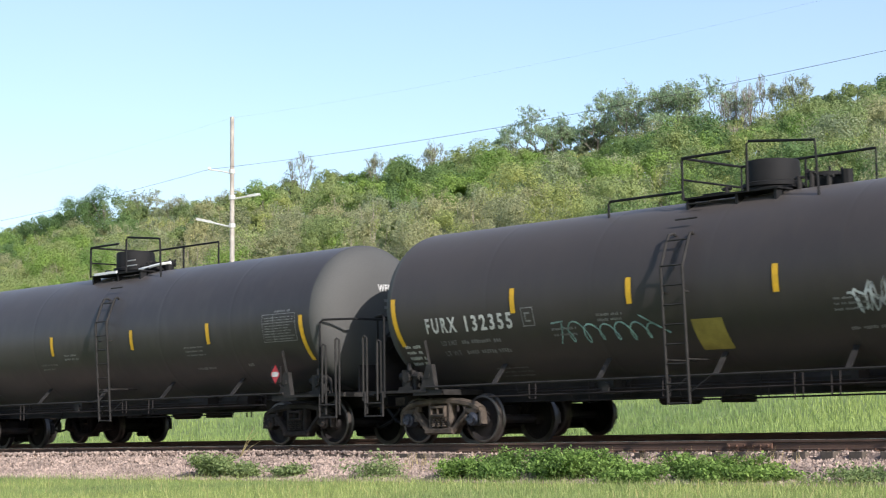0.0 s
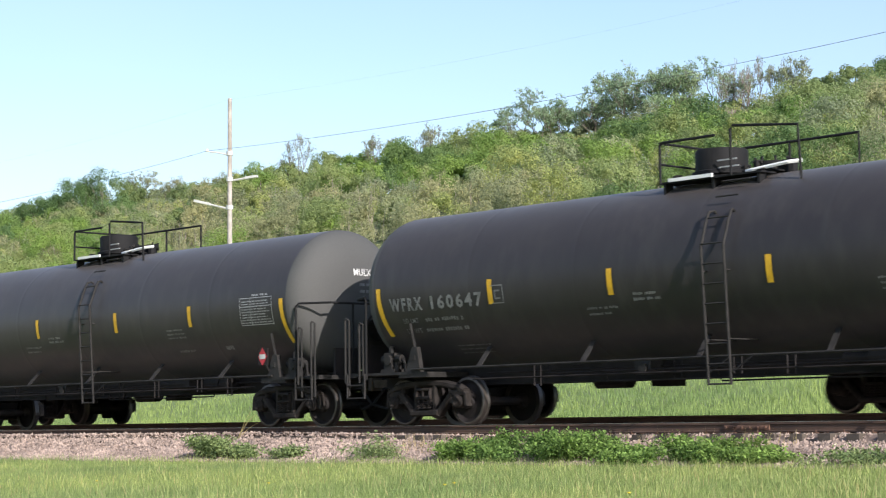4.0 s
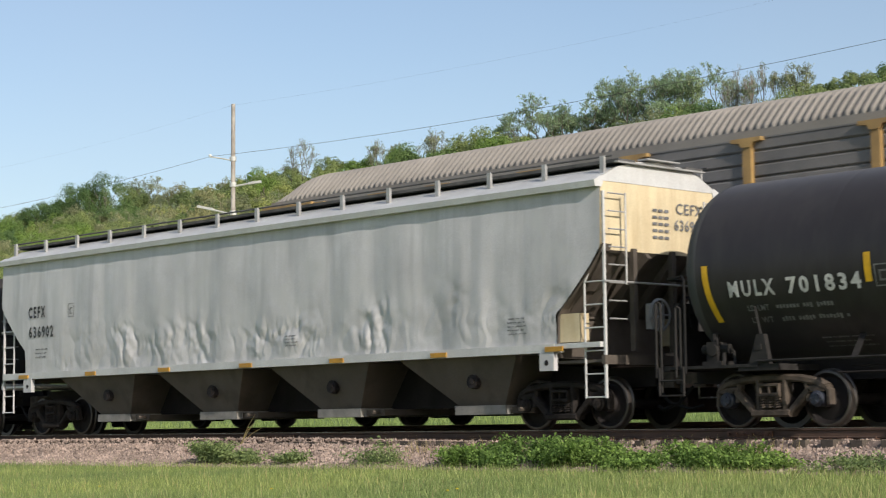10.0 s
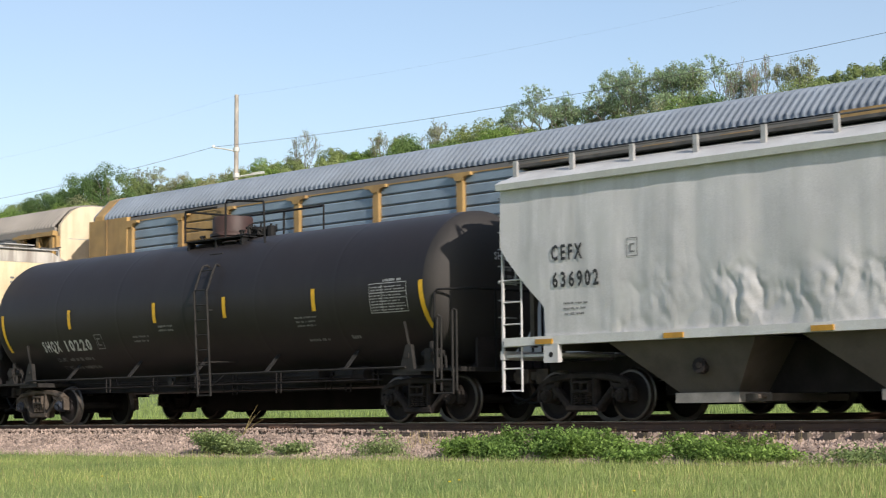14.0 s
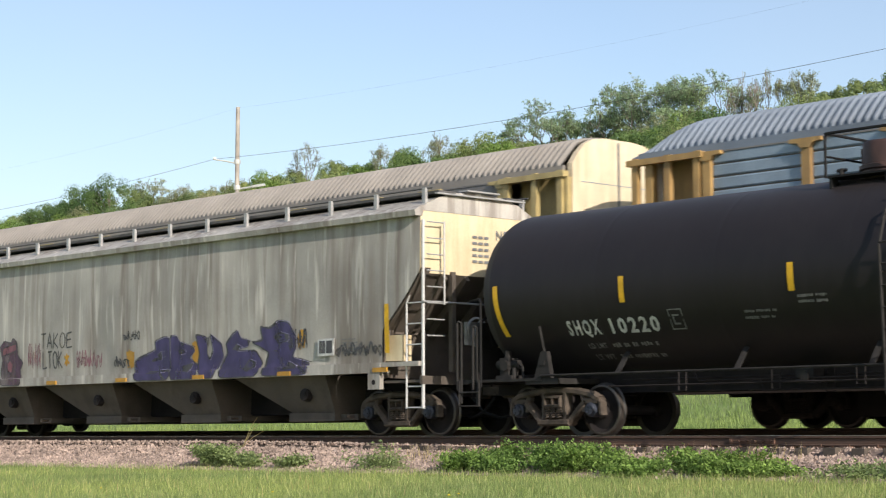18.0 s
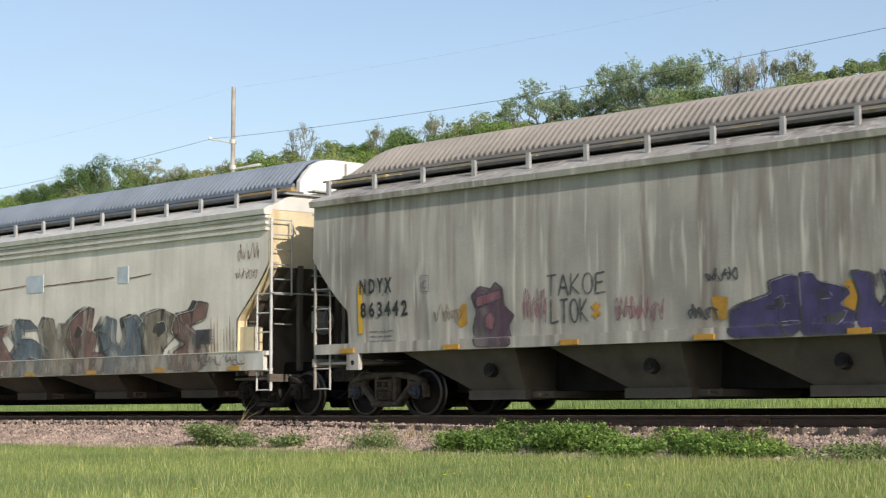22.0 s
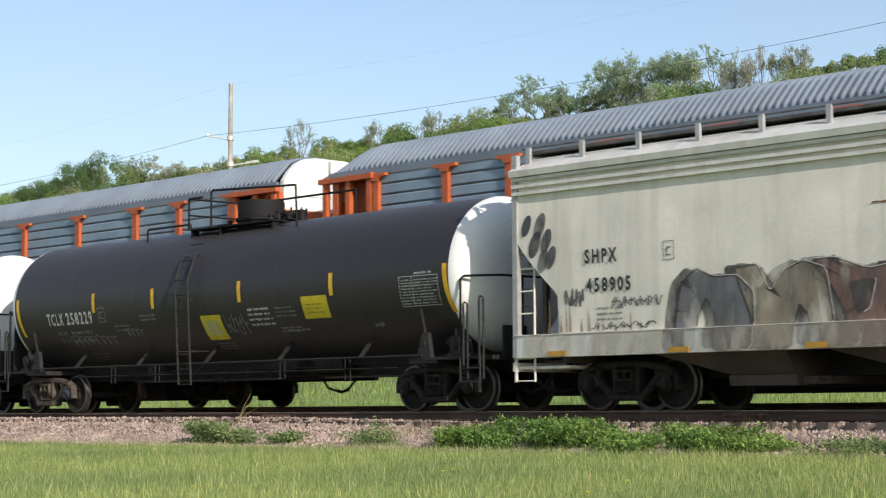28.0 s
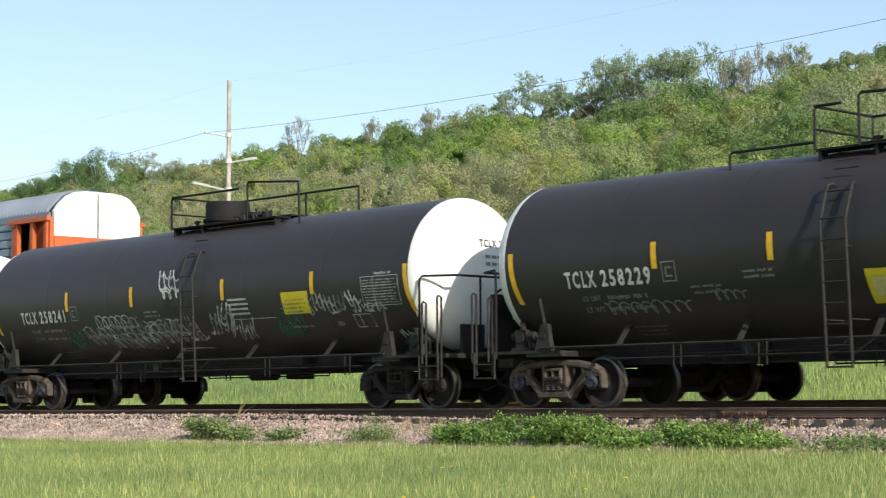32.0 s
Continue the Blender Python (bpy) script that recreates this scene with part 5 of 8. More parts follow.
def hopper_car(label, xl, xr, trucks, paint, mark, mark_at, sill, seed, chutes=4, dents=0.03, ribs=False, extras=None, trim=None, top=4.24, letters_h=0.36, low=0.35, pitch=0, sill_cut=1.1, chute=None):
    """A covered hopper whose side sheets reach from xl to xr."""
    rnd = random.Random(seed)
    cx = (xl + xr) / 2
    a, b = xl - cx, xr - cx
    W = 1.58
    s0, s1 = sill
    car = thing("hopper_car", label, "hopper car", "cars of the near train")
    off = seed * 17.3

    def ysurf(x, z):
        """Near side sheet: a little bellied and dented."""
        u = max(0, min(1, (z - s1) / (top - s1)))
        d = -W - 0.03 * math.sin(math.pi * u)
        low_w = max(0.0, 1 - abs(u - 0.16) / 0.3)
        if dents < 0.05:
            return d + dents * ((0.12 + low_w) * noise.noise((x * 1.6 + off, z * 0.6, 1.0)) + 0.06 * math.sin(x * 5.0))
        # wide vertical folds, then sharp hammered creases lower down
        fade = max(0.1, min(1, (x - a - 1.9) / 1.4)) * min(1.0, (1 - u) * 2.2)
        wide = noise.noise((x * 1.1 + off, z * 0.22, 1.0)) + 0.45 * noise.noise((x * 3.0 + off, z * 0.4, 3.0))
        warp = x + 0.2 * noise.noise((x * 2.0, z * 2.0, 11.0))
        sharp = 0.0
        for f, q in ((2.3, 1.0), (7.5, 0.42)):
            n = noise.noise((warp * f + off, z * f * 0.8, 5.0 + f))
            sharp += q * (0.45 - abs(n) ** 0.6)
        edge = max(0.0, min(1.0, (low_w + 0.25 * noise.noise((x * 0.9, 3.0, off))) * 1.4))
        d -= 0.013 * abs(math.sin(math.pi * x / 1.36)) * min(1.0, 3 * u * (1.25 - u))
        return d + dents * fade * (0.36 * wide * (0.55 + 0.45 * low_w) + 0.62 * edge * sharp * (0.3 + 1.6 * max(0.0, noise.noise((x * 0.8 + off, z * 0.8, 21.0)))))

    def edge_l(z):
        """Side sheet's slanted foot at its ends: inset in metres."""
        if z >= 3.15:
            return 0.0
        if z >= 2.05:
            q = (3.15 - z) / 1.1
            return 0.8 * q + 0.28 * q * q
        return 1.08 + 0.03 * (2.05 - z)
    nz, nxs = (26, 190) if dents < 0.05 else (54, 520)
    for s in (-1, 1):
        g = Geo()

        def fn(u, v):
            z = s1 + (top - s1) * v
            xa, xb = a + edge_l(z), b - edge_l(z)
            x = xa + (xb - xa) * u
            return (x, ysurf(x, z) if s < 0 else -ysurf(x, z), z)
        g.grid(nxs, nz, fn)
        part("side_sheet", g, paint, car, "dented side sheet" if dents > 0.02 else "side sheet", smooth=60)
    # top chord and roof
    for s in (-1, 1):
        g = Geo().prism([(s * (W - 0.05), top - 0.05), (s * (W + 0.13), top - 0.05), (s * (W + 0.15), top + 0.06), (s * (W - 0.02), top + 0.15), (s * (W - 0.1), top + 0.1)], "x", a, b)
        part("top_chord", g, trim or paint, car, "pale top chord")
    roof = [(W - 0.02, top + 0.12), (1.1, top + 0.34), (0.6, top + 0.46), (0, top + 0.5), (-0.6, top + 0.46), (-1.1, top + 0.34), (-W + 0.02, top + 0.12)]
    part("roof", Geo().prism(roof + [(-W + 0.1, top + 0.06), (W - 0.1, top + 0.06)], "x", a + 0.01, b - 0.01), trim or paint, car, "curved roof sheet")
    # hatches and running boards
    for k in range(5):
        x = a + 1.4 + (b - a - 2.8) * (k + 0.5) / 5
        part("roof_hatch", Geo().box(x - 1.6, x + 1.6, -0.36, 0.36, top + 0.44, top + 0.58), GRATE, car, "long trough hatch cover")
    posts = 15
    zt = top + 0.42
    for s in (-1, 1):
        part("running_board", Geo().box(a - 0.05, b + 0.05, min(s * 0.7, s * 1.15), max(s * 0.7, s * 1.15), zt, zt + 0.055), GRATE, car, "dark grating running board")
        part("board_rail", Geo().tube([(a - 0.05, s * 1.3, zt + 0.09), (b + 0.05, s * 1.3, zt + 0.09)], 0.018, 5), GRATE, car)
        for k in range(posts):
            x = a + 0.15 + (b - a - 0.3) * k / (posts - 1)
            part("board_bracket", Geo().prism([(s * 1.3, top + 0.1), (s * 1.36, top + 0.1), (s * 1.36, zt + 0.1), (s * 1.3, zt + 0.1)], "x", x - 0.045, x + 0.045), GALV, car, "pale running board bracket")
    for s, xe in ((-1, a), (1, b)):
        part("running_board", Geo().box(min(xe, xe + s * 0.08), max(xe, xe + s * 0.08), -1.2, 1.2, zt - 0.02, zt + 0.01).box(xe - 0.12, xe + 0.12, -0.45, 0.45, zt + 0.08, zt + 0.11), GALV, car)
    # side sill
    for s in (-1, 1):
        g = Geo().box(a + 0.1, b - sill_cut, min(s * (W - 0.04), s * (W + 0.06)), max(s * (W - 0.04), s * (W + 0.06)), s0, s1)
        g.box(b - sill_cut, b - 0.02, min(s * (W - 0.04), s * (W + 0.05)), max(s * (W - 0.04), s * (W + 0.05)), s1 - 0.09, s1 - 0.002)
        g.box(a + 0.1, b - sill_cut, min(s * (W - 0.2), s * (W - 0.04)), max(s * (W - 0.2), s * (W - 0.04)), s0, s0 + 0.04)
        part("side_sill", g, trim or paint, car, "pale side sill")
    for k in range(7):
        x = a + 0.9 + (b - a - 2.2) * k / 6
        part("reflector_strip", Geo().box(x, x + 0.42, -W - 0.088, -W - 0.055, s0 + 0.012, s0 + 0.1), ORANGE, car, "orange yellow reflector")
    if ribs:
        for z in (top - 0.12, top - 0.25, top - 0.38):
            part("side_rib", Geo().box(a + 0.02, b - 0.02, -W - 0.085, -W + 0.02, z, z + 0.06), trim or paint, car, "pressed rib")
    # ends: upper wall, slope sheet, posts
    for s, xe in ((-1, a), (1, b)):
        i = xe - s * 0.02
        g = Geo().prism(roof + [(-W + 0.02, 3.1), (W - 0.02, 3.1)], "x", min(i, i - s * 0.06), max(i, i - s * 0.06))
        part("end_wall", g, ENDC if s > 0 else paint, car, "cream end wall" if s > 0 else "end wall")
        g = Geo().add([(i, -W + 0.06, 3.1), (i, W - 0.06, 3.1), (i - s * 1.1, W - 0.06, 2.02), (i - s * 1.1, -W + 0.06, 2.02), (i - s * 0.08, -W + 0.06, 3.1), (i - s * 0.08, W - 0.06, 3.1), (i - s * 1.18, W - 0.06, 2.02), (i - s * 1.18, -W + 0.06, 2.02)],
                      [(0, 1, 2, 3), (7, 6, 5, 4), (0, 3, 7, 4), (1, 5, 6, 2), (0, 4, 5, 1), (3, 2, 6, 7)])
        part("slope_sheet", g, CHUTE, car, "sloping end sheet")
        part("bulkhead", Geo().box(min(i - s * 1.1, i - s * 1.18), max(i - s * 1.1, i - s * 1.18), -W + 0.06, W - 0.06, s0 - 0.1, 2.05), CHUTE, car, "dark inner bulkhead")
        for y in (-0.95, -0.35, 0.35, 0.95):
            part("end_rib", Geo().add([(i - s * 0.02, y - 0.05, 3.1), (i - s * 0.02, y + 0.05, 3.1), (i - s * 1.1, y + 0.05, 2.02), (i - s * 1.1, y - 0.05, 2.02), (i + s * 0.06, y - 0.05, 3.0), (i + s * 0.06, y + 0.05, 3.0), (i - s * 0.98, y + 0.05, 1.9), (i - s * 0.98, y - 0.05, 1.9)],
                                     [(0, 1, 2, 3), (7, 6, 5, 4), (0, 3, 7, 4), (1, 5, 6, 2), (0, 4, 5, 1), (3, 2, 6, 7)]), CHUTE, car)
        for q in (-1, 1):
            zs = [s1 + (3.2 - s1) * i / 14 for i in range(15)]
            xs = [xe - s * edge_l(z) for z in zs]
            g = Geo().prism([(x, z) for x, z in zip(xs, zs)] + [(x + s * 0.035, z) for x, z in zip(xs[::-1], zs[::-1])], "y", min(q * (W - 0.01), q * (W - 0.24)), max(q * (W - 0.01), q * (W - 0.24)))
            part("end_flange", g, (ENDC if ribs else CHUTE) if s > 0 else paint, car, "flange along the cut-away corner")
            if s > 0:
                xk = xe - 1.09
                part("corner_box", Geo().box(xk - 0.03, xk + 0.5, min(q * (W - 0.06), q * (W - 0.3)), max(q * (W - 0.06), q * (W - 0.3)), s1 + 0.02, s1 + 0.52), ENDC, car, "cream box at the foot of the slope")
        e = xe + s * 0.05
        g = Geo().box(min(e, e - s * 1.3), max(e, e - s * 1.3), -1.5, 1.5, s0 - 0.2, s0 - 0.15).box(min(e, e - s * 0.08), max(e, e - s * 0.08), -W, W, s0 - 0.24, s0 - 0.08)
        part("end_sill", g, CHUTE if s > 0 else paint, car, "end sill and platform")
        part("draft_sill", Geo().box(min(e, e - s * 3.6), max(e, e - s * 3.6), -0.28, 0.28, 0.75, 1.1), DARK, car, "dark draft sill")
        for y in (-0.75, 0.3, 0.9):
            part("end_post", Geo().box(min(e, e - s * 0.1), max(e, e - s * 0.1), y - 0.05, y + 0.05, s0, 3.15), CHUTE, car, "rusty end post")
        # ladders at the corners
        for q in (-1, 1):
            y = q * (W - 0.05)
            g = Geo()
            xl1, xl2 = e - s * 0.05, e - s * 0.5
            zf = max(0.52, s0 - 0.82)
            g.box(min(xl1, xl1 + s * 0.035), max(xl1, xl1 + s * 0.035), y - 0.025, y + 0.025, zf, 4.12)
            g.tube([(xl2, y, zf), (xl2, y, 2.55), (xl2 + s * 0.12, y, 2.75)], 0.02, 6)
            for k in range(6):
                z = zf + 0.02 + k * 0.4
                g.tube([(xl1, y, z), (xl2, y, z)], 0.015, 5)
            part("side_ladder", g, TRIMW if s > 0 else paint, car, "pale side ladder with sill step")
            g = Geo()
            y2 = q * (W - 0.5)
            g.tube([(e + s * 0.08, y2, 2.5), (e + s * 0.08, y2, 4.1)], 0.02, 6)
            el = part("end_ladder", g, GALV, car, "end ladder")
            for k in range(8):
                z = 1.9 + k * 0.31
                part("rung", Geo().tube([(e + s * 0.08, y, z), (e + s * 0.08, y2, z)], 0.014, 5), GALV, el)
            if q < 0 and not chute:
                x0 = e - s * 1.15
                g = Geo().box(min(x0, x0 - s * 0.35), max(x0, x0 - s * 0.35), -W - 0.07, -W + 0.03, s0 - 0.32, s0 + 0.02)
                part("jacking_pad", g, paint, car, "pale jacking bracket")
                part("lift_hole", Geo().cyl((x0 - s * 0.18, -W - 0.075, s0 - 0.18), (x0 - s * 0.18, -W - 0.06, s0 - 0.18), 0.05, 10), DARK, car)
        part("end_rail", Geo().tube([(e + s * 0.02, -W, 2.55), (e + s * 0.02, W, 2.55)], 0.02, 6), GALV, car)
        coupler(car, e, s)
    g = Geo().lathe([(-0.02, 0.26), (0.0, 0.3), (0.02, 0.26)], 20, "x", (b + 0.16, -0.25, 2.0), caps=False).box(b - 0.02, b + 0.12, -0.42, -0.08, 1.75, 2.2)
    for k in range(5):
        an = k * 1.2566
        g.tube([(b + 0.16, -0.25, 2.0), (b + 0.16, -0.25 + 0.28 * math.cos(an), 2.0 + 0.28 * math.sin(an))], 0.014, 5)
    part("brake_wheel", g, GALV, car, "hand brake wheel")
    # centre sill, chutes and gates
    ta, tb = trucks[0] - cx, trucks[1] - cx
    part("centre_sill", Geo().box(ta, tb, -0.25, 0.25, 0.8, 1.15), DARK, car)
    part("hopper_hood", Geo().box(ta + 1.3, tb - 1.3, -0.35, 0.35, low + 0.1, 1.3), DARK, car, "dark hood between the chutes")
    c0, c1 = ta + 0.95, tb - 0.95
    w = pitch or (c1 - c0) / chutes
    zc = low + 0.12
    for k in range(chutes):
        xa, xb = c0 + w * k, c0 + w * (k + 1)
        m0, m1 = (xa + w * 0.33, xa + w * 0.63) if pitch else (xa + w * 0.42, xa + w * 0.77)
        g = Geo()
        yt, yb = W - 0.12, 1.15
        top_p = [(xa, -yt, s0), (xb - w * 0.22, -yt, s0), (xb - w * 0.22, yt, s0), (xa, yt, s0)]
        bot_p = [(m0, -yb, zc), (m1, -yb, zc), (m1, yb, zc), (m0, yb, zc)]
        g.add(top_p + bot_p, [(0, 1, 5, 4), (1, 2, 6, 5), (2, 3, 7, 6), (3, 0, 4, 7), (4, 5, 6, 7), (3, 2, 1, 0)])
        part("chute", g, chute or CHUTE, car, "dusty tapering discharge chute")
        g = Geo().box(m0 - 0.06, m1 + 0.06, -yb - 0.06, yb + 0.06, zc - 0.17, zc)
        if not chute:
            part("chute_boss", Geo().cyl(((m0 + m1) / 2, -1.42, (s0 + zc) / 2), ((m0 + m1) / 2, -1.28, (s0 + zc) / 2 - 0.02), 0.13, 12).cyl(((m0 + m1) / 2 + 0.02, -1.45, (s0 + zc) / 2), ((m0 + m1) / 2 + 0.02, -1.3, (s0 + zc) / 2), 0.06, 8), DARK, car, "dark round vibrator boss")
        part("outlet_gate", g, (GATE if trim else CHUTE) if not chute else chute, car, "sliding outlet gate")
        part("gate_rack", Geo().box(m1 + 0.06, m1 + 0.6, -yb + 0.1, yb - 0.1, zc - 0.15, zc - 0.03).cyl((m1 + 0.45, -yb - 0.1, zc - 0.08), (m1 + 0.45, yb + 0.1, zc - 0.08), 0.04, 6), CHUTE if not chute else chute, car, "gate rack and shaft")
    for t in (ta, tb):
        truck(car, t, "sooty_shaded" if trim or chute else "rusty")
    g = Geo()
    if mark:
        x, z1, z2, w1, w2 = mark_at
        on_side(g, *letters(mark[0], letters_h, w1, 0.011, 1.45), x - cx, z1, ysurf, 0.02)
        part("lettering", g, BLACKLET, car, "black stencilled reporting mark")
        g = Geo()
        on_side(g, *letters(mark[1], letters_h, w2, 0.011, 1.4), x - cx + 0.02, z2, ysurf, 0.02)
        part("lettering", g, BLACKLET, car, "black stencilled reporting mark")
        g = Geo()
        bars(g, x - cx + 0.25, z2 - 0.5, w1 * 0.8, 0.28, 3, ysurf, rnd, 0.55, 4)
        for u0, u1, w0, w3 in ((0, 0.24, 0, 0.014), (0, 0.24, 0.306, 0.32), (0, 0.014, 0, 0.32), (0.226, 0.24, 0, 0.32), (0.07, 0.17, 0.07, 0.095), (0.07, 0.095, 0.07, 0.22), (0.07, 0.17, 0.195, 0.22)):
            on_side(g, [(u0, w0), (u1, w0), (u1, w3), (u0, w3)], [(0, 1, 2, 3)], x - cx + 1.75, z1 - 0.05, ysurf)
        bars(g, b - 2.3, s1 + 0.2, 0.5, 0.34, 5, ysurf, rnd, 0.5, 4)
        bars(g, 1.3, s1 + 0.25, 0.4, 0.26, 4, ysurf, rnd, 0.5, 3)
        part("small_writing", g, DIMLET, car)
        g = Geo()
        for r in range(5):
            z = 3.85 - r * 0.12
            for c in range(3):
                y = -0.2 + c * 0.16
                g.add([(b + 0.002, y, z), (b + 0.002, y + 0.12, z), (b + 0.002, y + 0.12, z + 0.05), (b + 0.002, y, z + 0.05)], [(0, 1, 2, 3)])
        vs, fs = letters(mark[0], 0.2, 0.75, 0.003)
        g.add([(b + 0.002, 0.45 + u, 3.85 + v) for u, v in vs], fs)
        vs, fs = letters(mark[1], 0.2, 0.85, 0.003)
        g.add([(b + 0.002, 0.4 + u, 3.55 + v) for u, v in vs], fs)
        part("end_lettering", g, DIMLET, car)
    if extras:
        extras(car, cx, ysurf, rnd, s0, s1, W)
    return car, cx


def ndyx_extras(car, cx, ys, rnd, s0, s1, W):
    def sheet(x, z):
        return ys(x, z) if z > s1 else -W - 0.056
    for k, (xa, xb, loops) in enumerate(PURPLE_FORMS):
        piece(car, cx, xa, xb, s0 + 0.02, [[(u, v * 0.84) for u, v in q] for q in loops], PURPLE, GREYSP, LILAC, sheet, k, "purple block-lettered graffiti", 0.05, 0.03)
    for x0, x1, z0, z1, n, mt, w in ((-91.1, -90.0, 1.55, 2.05, 7, PINK, 0.022), (-93.3, -92.7, 1.6, 2.3, 6, PINK, 0.018), (-89.1, -88.5, 2.15, 2.4, 3, GREYSP, 0.03), (-89.5, -88.9, 1.55, 1.85, 3, GREYSP, 0.035),
                                     (-83.1, -82.5, 1.7, 2.2, 4, GREYSP, 0.04), (-81.6, -80.2, 1.55, 1.85, 6, GREYSP, 0.04), (-95.6, -94.9, 1.7, 2.1, 3, BROWNSP, 0.04)):
        g = Geo()
        scribble(g, x0 - cx, x1 - cx, z0, z1, n, w, ys, rnd)
        part("graffiti", g, mt, car, "sprayed scribble")
    g = Geo()
    tag(g, "TAKOE", -92.7 - cx, 2.1, 1.45, 0.36, 0.035, ys)
    tag(g, "LTOK", -92.62 - cx, 1.62, 0.95, 0.4, 0.04, ys)
    part("graffiti", g, GREYSP, car, "black sprayed tag")
    g = Geo()
    tag(g, "*", -91.62 - cx, 1.66, 0.22, 0.3, 0.05, ys)
    part("graffiti", g, ORANGE, car, "orange sprayed star")
    for x0, x1, z0, z1 in ((-89.0, -88.72, 1.5, 1.95), (-86.42, -86.22, 1.5, 2.2), (-82.75, -82.6, 1.75, 2.2), (-94.95, -94.8, 1.6, 2.1)):
        g = Geo()
        scribble(g, x0 - cx, x1 - cx, z0, z1, 2, 0.09, ys, rnd, 0.008)
        part("graffiti", g, ORANGE, car, "orange sprayed dab")
    for q, mt in (([(-94.65, s0 + 0.03), (-93.4, s0 + 0.03), (-93.5, 1.62), (-93.3, 1.8), (-93.65, 1.98), (-93.7, 2.3), (-93.95, 2.42), (-94.1, 2.3), (-94.5, 2.36), (-94.8, 2.2), (-94.6, 1.9), (-94.75, 1.6)], DPURP),
                  ([(-94.62, 1.98), (-93.75, 2.1), (-93.75, 2.28), (-94.6, 2.18)], PINK), ([(-94.3, 1.6), (-94.05, 1.55), (-93.95, 1.75), (-94.12, 1.88), (-94.32, 1.8)], PINK)):
        g = Geo()
        q = round_off(round_off([(-94.05 + (x + 94.05) * 0.75 - cx, z) for x, z in q]))
        fill(g, [q], sheet, 0.012 if mt is DPURP else 0.016)
        body = part("graffiti_patch", g, mt, car, "dusty purple sprayed patch")
        g = Geo()
        ribbon(g, dense(q), 0.03, sheet, 0.02)
        part("graffiti_rim", g, GREYSP, body)
    for x in (-97.8, -80.1):
        part("reflector_strip", Geo().grid(1, 6, lambda u, v: (x - cx + 0.13 * u, ys(x - cx, 1.6 + 0.95 * v) - 0.015, 1.6 + 0.95 * v)), YELLOW, car, "yellow reflective strip")
    g = Geo().box(-82.1 - cx, -81.6 - cx, -W - 0.06, -W - 0.045, 1.6, 1.94)
    pn = part("info_panel", g, LETTER, car, "white framed information panel")
    part("panel_face", Geo().box(-82.05 - cx, -81.87 - cx, -W - 0.066, -W - 0.06, 1.65, 1.9).box(-81.83 - cx, -81.65 - cx, -W - 0.066, -W - 0.06, 1.65, 1.9), GREYSP, pn)


